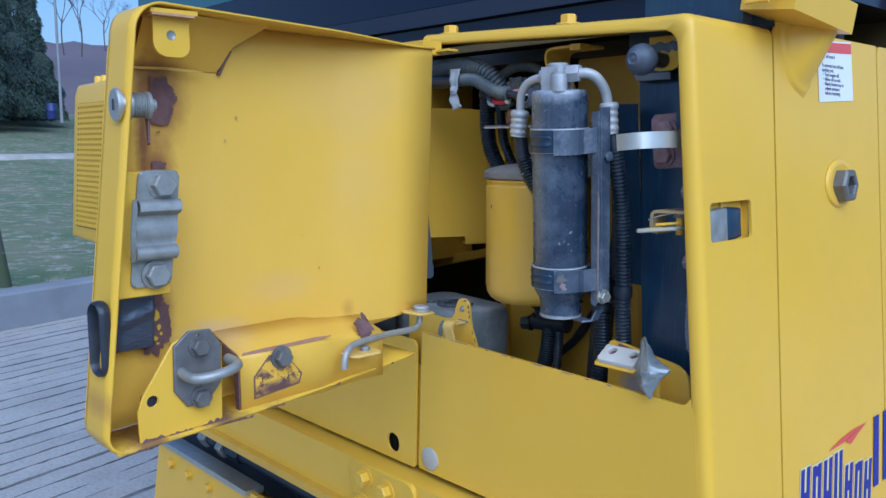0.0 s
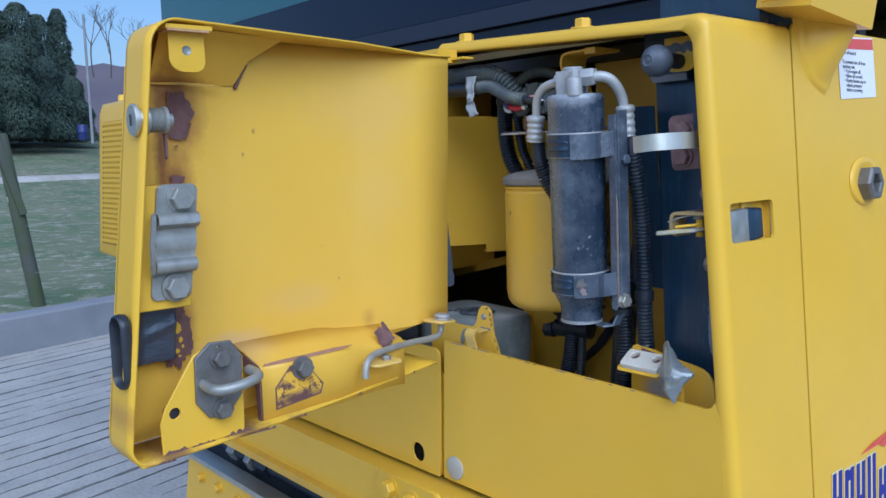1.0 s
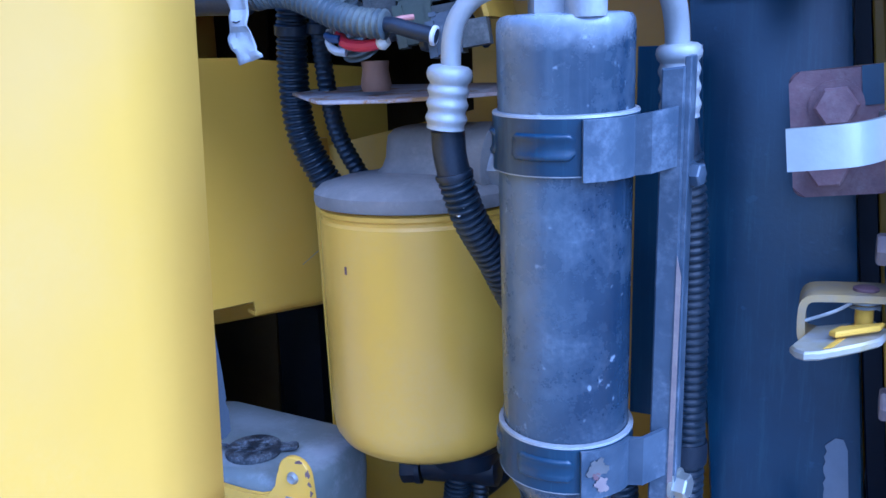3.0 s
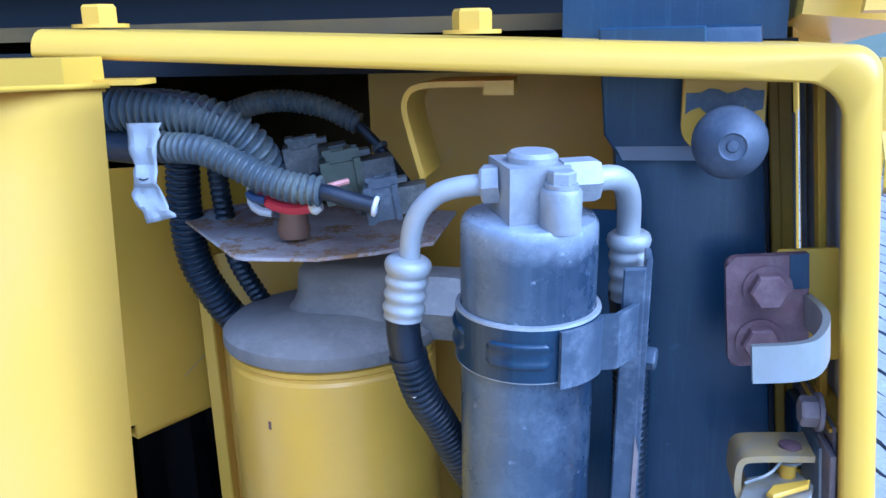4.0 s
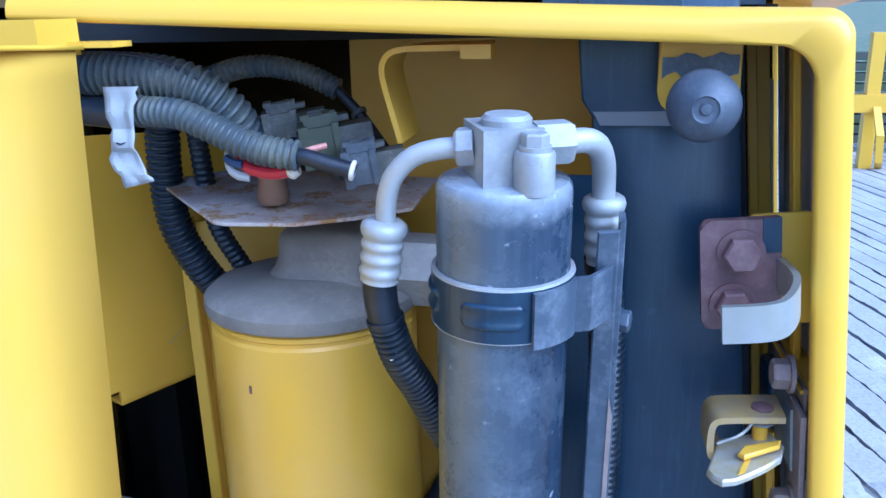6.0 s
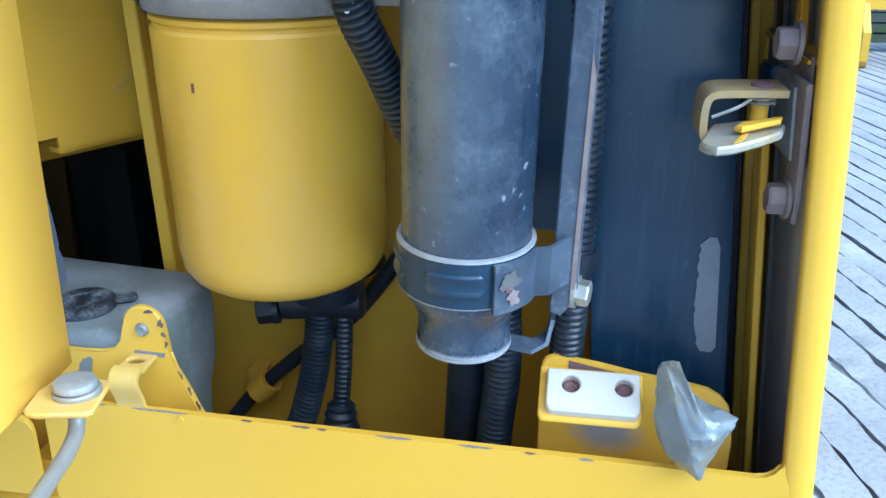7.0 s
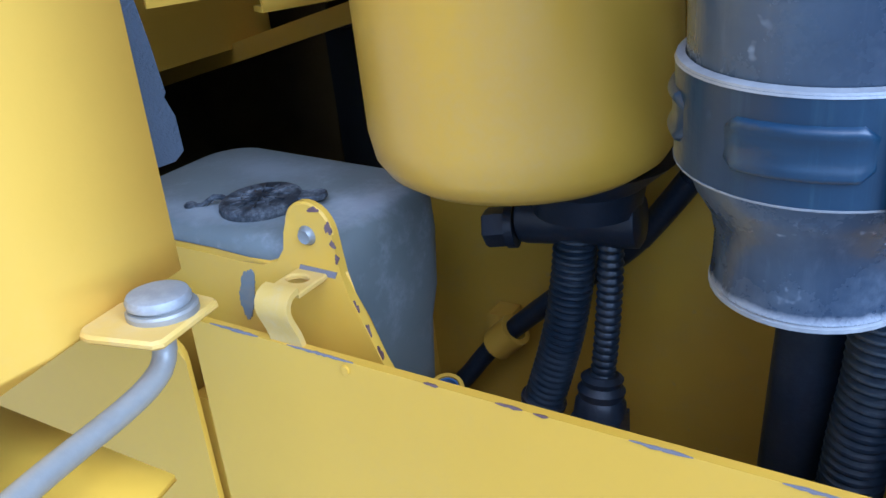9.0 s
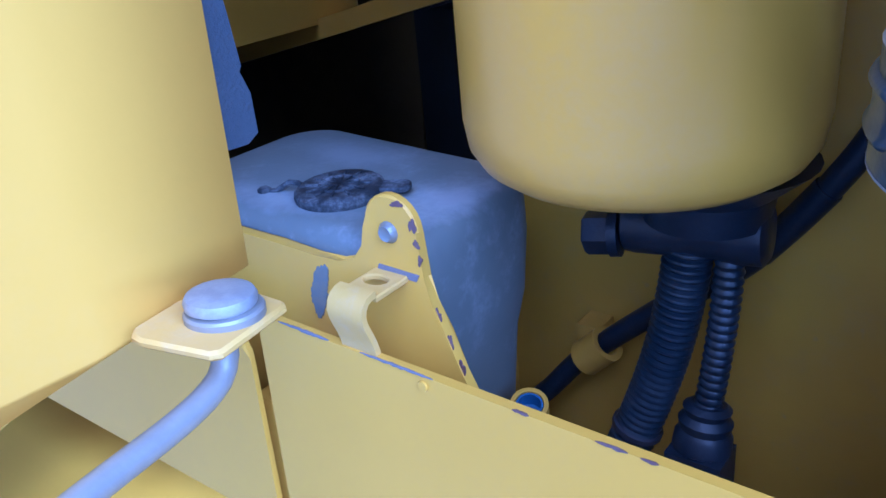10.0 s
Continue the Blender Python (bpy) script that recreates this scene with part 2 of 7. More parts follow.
# near-black colour holds the shade of the bay, gaps and underside
dark = mat("shade_black", (0.008, 0.009, 0.010), 0.6, scale=20, fine=200, bump=0.1, dust=0.25, dust_col=(0.06, 0.06, 0.06))
# yellow bay sheet darkened to brown: its shade is in the colour
shaded_yellow = mat("shaded_yellow_paint", (0.13, 0.085, 0.016), 0.7, col2=(0.06, 0.042, 0.014), scale=12, amount=0.9, fine=200, bump=0.1, dust=0.3, dust_col=(0.15, 0.12, 0.07), dust_scale=14)
red = mat("red_wire", (0.45, 0.02, 0.04), 0.5, fine=300)
white_p = mat("label_white", (0.75, 0.75, 0.76), 0.4, fine=300, amount=0.2, bump=0)
red_p = mat("label_red", (0.62, 0.08, 0.06), 0.4, fine=300, amount=0.2, bump=0)
blue_p = mat("decal_blue", (0.012, 0.018, 0.24), 0.35, fine=300, amount=0.2, bump=0)
cream_p = mat("decal_cream", (0.7, 0.6, 0.3), 0.4, fine=300, amount=0.2, bump=0)
ink = mat("ink", (0.03, 0.03, 0.04), 0.5, fine=300, bump=0)
concrete = mat("concrete", (0.48, 0.455, 0.41), 0.9, col2=(0.34, 0.32, 0.285), scale=2.5, amount=0.8, fine=130, bump=1.0, dust=0.95, dust_col=(0.13, 0.125, 0.12), dust_scale=55, lo=0.44, hi=0.74)
kerb_mat = mat("kerb_concrete", (0.26, 0.27, 0.29), 0.9, col2=(0.19, 0.195, 0.21), scale=3, amount=0.8, fine=60, bump=0.4)
groove_mat = mat("groove_dirt", (0.095, 0.093, 0.088), 0.95, col2=(0.21, 0.205, 0.19), scale=14, amount=0.9, fine=60, bump=0.3)
grass_mat = mat("grass", (0.075, 0.13, 0.05), 0.95, col2=(0.20, 0.19, 0.12), scale=0.8, amount=0.9, fine=14, bump=0.8, dust=0.95, dust_col=(0.42, 0.37, 0.31), dust_scale=4.5, lo=0.52, hi=0.62)
blade_mat = mat("grass_blades", (0.08, 0.14, 0.05), 0.8, col2=(0.26, 0.22, 0.15), scale=1.2, amount=0.9, fine=30, bump=0)
needle = mat("conifer_needles", (0.055, 0.085, 0.06), 0.85, col2=(0.018, 0.034, 0.030), scale=0.4, amount=1.0, fine=8, bump=0)
far_wood = mat("bare_woods", (0.10, 0.085, 0.105), 0.95, col2=(0.15, 0.125, 0.13), scale=0.15, amount=0.9, fine=3, bump=0)
bark = mat("bark", (0.09, 0.075, 0.065), 0.9, scale=8, fine=60, bump=0.5)
wood = mat("weathered_wood", (0.075, 0.075, 0.072), 0.9, col2=(0.05, 0.075, 0.02), scale=5, amount=0.95, fine=90, bump=0.5)
black_gloss = mat("black_gloss", (0.004, 0.007, 0.024), 0.12, fine=300, amount=0.2, bump=0, spec=0.3)
grey_trim = mat("grey_trim", (0.016, 0.021, 0.04), 0.5, fine=200, bump=0.05)
glass = mat("tinted_glass", (0.02, 0.085, 0.10), 0.03, fine=300, amount=0.1, bump=0, spec=0.7)
blue_far = mat("blue_barrel", (0.02, 0.03, 0.14), 0.5, fine=50)


# ---- geometry helpers ----
HOME = {}


def thing(name, loc, label, category, group="", kind="", move=(0, 0, 0), turn=(0, 0, 0)):
    """An empty at the base of a thing; its parts are drawn in world places about loc, then moved and turned with it."""
    ob = new(name)
    ob.empty_display_size = 0.02
    HOME[ob.name] = Vector(loc)
    ob.location = Vector(loc) + Vector(move)
    ob.rotation_euler = turn
    return tagged(ob, label, category, group, kind)


def part(name, bm, material, parent=None, label="", sharp=35):
    me = bpy.data.meshes.new(name)
    bmesh.ops.recalc_face_normals(bm, faces=bm.faces)
    bm.to_mesh(me)
    bm.free()
    me.materials.append(material)
    me.polygons.foreach_set("use_smooth", [True] * len(me.polygons))
    me.set_sharp_from_angle(angle=radians(sharp))
    ob = new(name, me)
    if parent:
        ob.parent = parent
        if parent.type == "EMPTY":
            ob.matrix_parent_inverse = Matrix.Translation(HOME[parent.name]).inverted()
    if label:
        tagged(ob, label)
    return ob


def B():
    return bmesh.new()


def bevel(bm, w, seg=2, angle=30, geom=None):
    es = [e for e in (geom or bm.edges) if len(e.link_faces) == 2 and e.calc_face_angle(0) > radians(angle)]
    if w > 0:
        bmesh.ops.bevel(bm, geom=es, offset=w, segments=seg, affect="EDGES", profile=0.5)
    return bm


def box(bm, lo, hi, m=None):
    vs = [bm.verts.new((x, y, z)) for x in (lo[0], hi[0]) for y in (lo[1], hi[1]) for z in (lo[2], hi[2])]
    if m is not None:
        for v in vs:
            v.co = m @ v.co
    for f in ((0, 1, 3, 2), (4, 6, 7, 5), (0, 4, 5, 1), (2, 3, 7, 6), (0, 2, 6, 4), (1, 5, 7, 3)):
        bm.faces.new([vs[i] for i in f])
    return bm


def bbox(lo, hi, w=0.001, seg=2, m=None):
    return bevel(box(B(), lo, hi, m), w, seg)


def plate(outer, put, thick, holes=(), bev=0.0):
    """A plate from a 2D outline with holes; put(u, v, d) gives the place at depth d."""
    bm = B()
    edges = []
    for loop in (outer, *holes):
        vs = [bm.verts.new((u, v, 0)) for u, v in loop]
        edges += [bm.edges.new((vs[i], vs[(i + 1) % len(vs)])) for i in range(len(vs))]
    bmesh.ops.triangle_fill(bm, use_beauty=True, use_dissolve=False, edges=edges, normal=(0, 0, 1))
    ret = bmesh.ops.extrude_face_region(bm, geom=bm.faces[:])
    for v in [g for g in ret["geom"] if isinstance(g, bmesh.types.BMVert)]:
        v.co.z = 1.0
    for v in bm.verts:
        v.co = Vector(put(v.co.x, v.co.y, thick * v.co.z))
    if bev:
        bevel(bm, bev, 1, 50)
    return bm


def XZ(y):
    return lambda u, v, d: (u, y + d, v)


def YZ(x):
    return lambda u, v, d: (x + d, u, v)


def XY(z):
    return lambda u, v, d: (u, v, z + d)


def circle(cx, cy, r, n=20, sx=1.0, a0=0.0):
    return [(cx + r * sx * math.cos(a0 + 2 * math.pi * i / n), cy + r * math.sin(a0 + 2 * math.pi * i / n)) for i in range(n)]


def rounded(x0, y0, x1, y1, r, n=5):
    rr = r if isinstance(r, (tuple, list)) else (r, r, r, r)
    out = []
    for (cx, cy, a), q in zip(((x1, y1, 0), (x0, y1, 90), (x0, y0, 180), (x1, y0, 270)), rr):
        sx, sy = (-1 if cx == x1 else 1), (-1 if cy == y1 else 1)
        if q <= 0:
            out.append((cx, cy))
            continue
        for i in range(n + 1):
            t = radians(a + 90 * i / n)
            out.append((cx + sx * q + q * math.cos(t), cy + sy * q + q * math.sin(t)))
    return out


def ragged(cx, cy, rx, ry, n=28, seed=1, rough=0.35):
    rnd = random.Random(seed)
    ph = [rnd.uniform(0, 6.28) for _ in range(4)]
    out = []
    for i in range(n):
        a = 2 * math.pi * i / n
        k = 1 + rough * (0.4 * math.sin(2 * a + ph[0]) + 0.35 * math.sin(3 * a + ph[1]) + 0.3 * math.sin(5 * a + ph[2]) + rnd.uniform(-0.35, 0.35))
        out.append((cx + rx * k * math.cos(a), cy + ry * k * math.sin(a)))
    return out


def axis_m(at, direction):
    d = Vector(direction).normalized()
    return Matrix.Translation(at) @ d.to_track_quat("Z", "Y").to_matrix().to_4x4()


def lathe(bm, prof, m, n=32, close=True):
    """Revolves a profile of (radius, height) about the z axis of m."""
    rings = []
    for r, z in prof:
        if r < 1e-6:
            rings.append([bm.verts.new(m @ Vector((0, 0, z)))])
        else:
            rings.append([bm.verts.new(m @ Vector((r * math.cos(2 * math.pi * i / n), r * math.sin(2 * math.pi * i / n), z))) for i in range(n)])
    for a, b in zip(rings, rings[1:]):
        for i in range(n):
            j = (i + 1) % n
            q = [a[0]] if len(a) == 1 else [a[i], a[j]]
            q += [b[0]] if len(b) == 1 else [b[j], b[i]]
            if len(q) > 2:
                bm.faces.new(q)
    if close:
        for ring in (rings[0], rings[-1]):
            if len(ring) > 2:
                bm.faces.new(ring)
    return bm


def curve_pts(pts, step):
    """Catmull-Rom through the points, resampled at even steps."""
    P = [Vector(p) for p in pts]
    P = [2 * P[0] - P[1]] + P + [2 * P[-1] - P[-2]]
    fine = []
    for i in range(1, len(P) - 2):
        a, b, c, d = P[i - 1:i + 3]
        for k in range(24):
            t = k / 24
            fine.append(0.5 * (2 * b + (c - a) * t + (2 * a - 5 * b + 4 * c - d) * t * t + (3 * b - a - 3 * c + d) * t ** 3))
    fine.append(P[-2])
    out, need = [fine[0]], step
    for a, b in zip(fine, fine[1:]):
        gone, L = 0.0, (b - a).length
        while L - gone >= need:
            gone += need
            out.append(a + (b - a) * (gone / L))
            need = step
        need -= L - gone
    if (out[-1] - fine[-1]).length > step * 0.3:
        out.append(fine[-1])
    return out


def tube(bm, pts, r, n=14, step=0.004, rib=0.0, pitch=0.0045, flat=1.0):
    """A hose along points; rib: depth of its corrugation as a share of r."""
    if rib:
        step = pitch / 4
    C = curve_pts(pts, step)
    t0 = (C[1] - C[0]).normalized()
    u = t0.orthogonal().normalized()
    prev = None
    for i, c in enumerate(C):
        t = (C[min(i + 1, len(C) - 1)] - C[max(i - 1, 0)]).normalized()
        u = (u - t * u.dot(t)).normalized()
        w = t.cross(u)
        rr = r * (1 - rib * (1, 0.15, 0, 0.85)[(i + 3) % 4]) if rib else r
        ring = [bm.verts.new(c + rr * (math.cos(2 * math.pi * k / n) * u + math.sin(2 * math.pi * k / n) * w * flat)) for k in range(n)]
        if prev:
            for k in range(n):
                bm.faces.new((prev[k], prev[(k + 1) % n], ring[(k + 1) % n], ring[k]))
        else:
            bm.faces.new(ring[::-1])
        prev = ring
    bm.faces.new(prev)
    return bm


def strip(bm, line, across, thick, width):
    """A bent flat bar: a line of places, swept over width along across, thick on its left side."""
    L = [Vector(p) for p in line]
    A = Vector(across).normalized()
    rows = []
    for i, p in enumerate(L):
        t = (L[min(i + 1, len(L) - 1)] - L[max(i - 1, 0)]).normalized()
        nrm = t.cross(A).normalized() * thick
        rows.append([bm.verts.new(q) for q in (p, p + A * width, p + A * width + nrm, p + nrm)])
    for a, b in zip(rows, rows[1:]):
        for k in range(4):
            bm.faces.new((a[k], a[(k + 1) % 4], b[(k + 1) % 4], b[k]))
    bm.faces.new(rows[0])
    bm.faces.new(rows[-1][::-1])
    return bm


def hex_head(bm, m, af, h, washer=0.0, wh=0.002):
    r = af / math.sqrt(3)
    z = 0.0
    if washer:
        lathe(bm, [(washer, 0), (washer, wh)], m, 20)
        z = wh
    lathe(bm, [(r, z), (r, z + h * 0.85), (r * 0.88, z + h)], m, 6)
    return bm


def bolt(parent, at, direction, af=0.019, h=0.008, washer=0.013, material=None, name="bolt", label=""):
    return part(name, hex_head(B(), axis_m(at, direction), af, h, washer), material or steel, parent, label, 20)


# ---- leaning corner of the body: opening edge and side face at a height ----
def XR(z):
    return 0.4010 + (1.40 - z) * 0.0835


def XB(z):
    return 0.4188 + (1.40 - z) * 0.0846


def side(u, v, d):
    return (XB(v) + d, u, v)


# ---- ground, kerb, bank, distance ----
GD = Vector((-0.24, 0.97, 0)).normalized()      # run of the grooves
GN = Vector((GD.y, -GD.x, 0))                   # across them


def ground_at(a, b, z):
    p = Vector((0, 0, 0)) + GN * a + GD * b
    return (p.x, p.y, z)


def yard():
    bm = B()
    rnd = random.Random(4)
    a, prof = -5.76, []
    while a < 9.0:
        w = 0.118 + rnd.uniform(-0.014, 0.014)
        zo = rnd.uniform(-0.003, 0.003)
        g = rnd.uniform(0.008, 0.013)
        prof += [(a, zo), (a + w, zo), (a + w + 0.006, -0.014), (a + w + g, -0.014)]
        a += w + g + 0.006
    bs = [-14, -11, -9] + [-7.5 + 0.5 * i for i in range(9)] + [-3 + 0.035 * i for i in range(230)] + [5.2, 6, 7] + [8, 10, 13, 17, 23]
    rows = []
    for b in bs:
        row = []
        for i, (x, z) in enumerate(prof):
            g = i // 4
            wob = 0.012 * noise.noise((g * 0.9, b * 0.7, 0)) + 0.011 * noise.noise((i * 1.7, b * 3.1, 5)) + 0.009 * noise.noise((i * 2.3, b * 11.0, 9)) + 0.007 * noise.noise((i * 5.1, b * 27.0, 2))
            chip = noise.noise((g * 4.3, b * 4.5, 21))
            if chip > 0.36 and i % 4 in (1, 2):
                wob -= 0.06 * (chip - 0.36)
            if i % 4 in (2, 3) and noise.noise((g * 3.7, b * 1.9, 11)) > 0.22:
                z = -0.004
            row.append(bm.verts.new(ground_at(x + wob, b, z)))
        rows.append(row)
    for r0, r1 in zip(rows, rows[1:]):
        for i in range(len(prof) - 1):
            f = bm.faces.new((r0[i], r0[i + 1], r1[i + 1], r1[i]))
            f.material_index = 0 if i % 4 == 0 else 1
    ob = part("concrete_yard", bm, concrete)
    ob.data.materials.append(groove_mat)
    return tagged(ob, "grey weathered concrete yard with dark parallel grooves", "yard", kind="structure")


yard()
ground = part("ground", box(B(), (-900, -900, -0.6), (900, 900, -0.03)), grass_mat)
tagged(ground, "rough grass ground reaching to the horizon", "ground", kind="structure")
bm = B()
for i in range(24):
    b = -14 + 2.0 * i
    v = [bm.verts.new(ground_at(a, bb, z)) for bb in (b + 0.004, b + 1.996) for a, z in ((-5.76, -0.05), (-5.76, 0.27), (-5.775, 0.285), (-5.97, 0.29), (-5.97, -0.05))]
    for k in range(5):
        bm.faces.new((v[k], v[(k + 1) % 5], v[5 + (k + 1) % 5], v[5 + k]))
    bm.faces.new(v[:5])
    bm.faces.new(v[5:])
tagged(part("kerb", bm, kerb_mat), "low grey concrete kerb wall along the yard", "kerb", kind="structure")


def bank_z(d):
    return 0.2 + max(0.0, d - 0.5) * 0.03 + 1.9 * (1 / (1 + math.exp(-(d - 22) / 6)))


bm = B()
rows = []
for i in range(60):
    d = 0.0 + 0.25 * i if i < 24 else 6 + (i - 24) * 2.0
    rows.append([bm.verts.new(ground_at(-5.96 - d, -40 + 2.0 * j, bank_z(d) + 0.05 * noise.noise((d * 0.8, j * 1.1, 3)))) for j in range(60)])
for r0, r1 in zip(rows, rows[1:]):
    for j in range(59):
        bm.faces.new((r0[j], r0[j + 1], r1[j + 1], r1[j]))
tagged(part("grass_bank", bm, grass_mat), "patchy winter grass bank rising behind the kerb", "bank", kind="structure")

bm = B()
rows = []
for j in range(40):
    b = -12 + 1.0 * j
    rows.append([bm.verts.new(ground_at(-5.96 - d + 0.25 * noise.noise((j * 0.6, k, 8)), b, bank_z(d) + (-0.03, 0.085, 0.09, -0.03)[k])) for k, d in enumerate((14.4, 14.6, 15.1, 15.3))])
for r0, r1 in zip(rows, rows[1:]):
    for k in range(3):
        bm.faces.new((r0[k], r0[k + 1], r1[k + 1], r1[k]))
tagged(part("footpath", bm, mat("trodden_earth", (0.46, 0.43, 0.40), 0.95, col2=(0.28, 0.27, 0.22), scale=2, amount=0.9, fine=20, bump=0.4)), "pale trodden footpath across the grass", "path", kind="structure")

bm = B()
rnd = random.Random(9)
for i in range(9000):
    d = 0.1 + 9.0 * rnd.random() ** 1.6
    b = rnd.uniform(-3.0, 8.0)
    if noise.noise((d * 0.7, b * 0.7, 1)) < 0.08:
        continue
    p = Vector(ground_at(-5.96 - d, b, bank_z(d) - 0.02))
    h, an = rnd.uniform(0.03, 0.10), rnd.uniform(0, 6.28)
    s = Vector((math.cos(an), math.sin(an), 0)) * 0.006
    tip = p + Vector((rnd.uniform(-0.04, 0.04), rnd.uniform(-0.04, 0.04), h))
    bm.faces.new([bm.verts.new(q) for q in (p - s, p + s, tip)])
tagged(part("grass_tufts", bm, blade_mat), "short green and straw coloured grass tufts", "grass", kind="stuff")


def bearing(deg, dist, z=0.0):
    """A place at a compass angle and distance from the yard's middle."""
    return Vector((0.85 + dist * math.cos(radians(deg)), -0.74 + dist * math.sin(radians(deg)), z))


def conifer(at, h, seed, wide=0.26):
    rnd = random.Random(seed)
    t = thing("conifer_tree", at, "dark green conifer tree at the edge of the grass", "tree", "dark conifers")
    part("trunk", lathe(B(), [(0.16, 0), (0.1, h * 0.6), (0.02, h)], Matrix.Translation(at), 8), bark, t)
    bm = B()
    for i in range(17000):
        z = h * rnd.uniform(0.02, 1.0)
        k = 1 - z / h
        a = rnd.uniform(0, 6.28)
        lump = 1 + 0.22 * noise.noise((math.cos(a) * 2 + seed, math.sin(a) * 2, z * 1.3)) + 0.12 * math.sin(z * 6 + seed)
        r = (0.12 + wide * h * k ** 0.52) * (0.72 + 0.28 * rnd.random()) * lump
        p = Vector(at) + Vector((r * math.cos(a), r * math.sin(a), z))
        out = Vector((math.cos(a), math.sin(a), rnd.uniform(-2.6, -0.5))).normalized()
        sd = out.cross(Vector((0, 0, 1))).normalized() * rnd.uniform(0.010, 0.030)
        sd.z = rnd.uniform(-0.03, 0.03)
        tip = p + out * rnd.uniform(0.06, 0.17)
        bm.faces.new([bm.verts.new(v) for v in (p - sd, p + sd, tip)])
    part("crown", bm, needle, t)


for k, (dg, ds, h, wide) in enumerate(((173, 36, 5.2, 0.3), (171, 35, 4.9, 0.3), (169.4, 37, 5.4, 0.28), (168.0, 36, 5.0, 0.26), (166.9, 38, 5.3, 0.27), (165.7, 37, 5.4, 0.25), (164.6, 39, 5.3, 0.24), (163.5, 41, 5.9, 0.12), (175, 35, 5.0, 0.3), (168.8, 32, 3.4, 0.3), (166.3, 33, 3.3, 0.32), (170.8, 32, 3.4, 0.3), (164.4, 34, 3.0, 0.34), (163.0, 37, 2.6, 0.3))):
    conifer(bearing(dg, ds, 2.4), h, k, wide)


def bare_tree(at, h, seed):
    rnd = random.Random(seed)
    t = thing("bare_tree", at, "leafless winter tree on the far hill", "tree", "bare trees")
    bm = B()

    def grow(p, d, length, r, depth):
        q = p + d * length
        tube(bm, [p, (p + q) / 2 + Vector((rnd.uniform(-1, 1), rnd.uniform(-1, 1), 0)) * length * 0.05, q], r, 5, length / 3)
        if depth:
            for _ in range(3):
                dd = (d + Vector((rnd.uniform(-0.7, 0.7), rnd.uniform(-0.7, 0.7), rnd.uniform(-0.1, 0.5)))).normalized()
                grow(p + d * length * rnd.uniform(0.55, 1.0), dd, length * 0.6, r * 0.55, depth - 1)

    grow(Vector(at), Vector((0, 0, 1)), h * 0.42, h * 0.008, 4)
    part("bare_crown", bm, bark, t)


for k, (dg, ds, z, h) in enumerate(((160.6, 70, 8, 7), (159.2, 75, 9, 6), (161.6, 80, 9, 7.5), (158.0, 72, 8, 6), (156.5, 78, 9, 6))):
    bare_tree(bearing(dg, ds, z), h, 40 + k)

bm = B()
rnd = random.Random(3)
rows = []
for i in range(90):
    dg = 120 + i
    rows.append([bm.verts.new(bearing(dg, 60 + 12 * k, (0.8, 5.5, 9.0, 11.5, 13.2, 13.8)[k] + (0 if k == 0 else 0.9 * noise.noise((dg * 0.35, k, 2)) + rnd.uniform(-0.25, 0.25)))) for k in range(6)])
for r0, r1 in zip(rows, rows[1:]):
    for j in range(5):
        bm.faces.new((r0[j], r0[j + 1], r1[j + 1], r1[j]))
tagged(part("wooded_hill", bm, far_wood), "distant hillside of brown leafless woods", "hill", kind="structure")

at = bearing(161.95, 33, 2.2)
pole = thing("utility_pole", at, "tall grey wooden utility pole in the grass", "pole")
part("shaft", lathe(B(), [(0.055, 0), (0.042, 4.6)], Matrix.Translation(at), 14), kerb_mat, pole)
at = bearing(162.5, 30, 2.25)
tagged(part("barrel", lathe(B(), [(0.14, 0), (0.155, 0.04), (0.155, 0.24), (0.165, 0.26), (0.155, 0.28), (0.155, 0.46), (0.14, 0.5)], Matrix.Translation(at), 16), blue_far), "blue plastic barrel in the grass by the trees", "barrel")


def fence_post(dg, ds, h, lean, z):
    at = bearing(dg, ds, z)
    m = Matrix.Translation(at) @ Matrix.Rotation(radians(lean), 4, Vector((math.cos(radians(dg)), math.sin(radians(dg)), 0)))
    t = thing("fence_post", at, "leaning weathered wooden fence post", "post", "fence posts")
    part("shaft", lathe(B(), [(0.06, -0.2), (0.058, h * 0.5), (0.055, h - 0.02), (0.045, h)], m, 20), wood, t)
    part("wire_clip", bbox((-0.02, -0.062, h * 0.62), (0.02, 0.062, h * 0.65), 0.004, 2, m), steel, t)
    return t


post = fence_post(165.75, 7.85, 1.50, -7, 0.24)
part("slat", bbox((-0.03, -0.03, 0), (0.03, 0.03, 0.95), 0.008, 2, Matrix.Translation(bearing(166.2, 7.8, 1.05)) @ Matrix.Rotation(radians(-14), 4, Vector((-0.97, 0.24, 0)))), wood, post, "split grey slat leaning on the post")
wires = B()
for zz in (0.55, 0.95):
    tube(wires, [bearing(178, 8.3, zz), bearing(165.75, 7.8, zz), bearing(154, 7.6, zz)], 0.0014, 5, 0.4)
tagged(part("fence_wire", wires, steel), "thin steel fence wires between the posts", "wire")

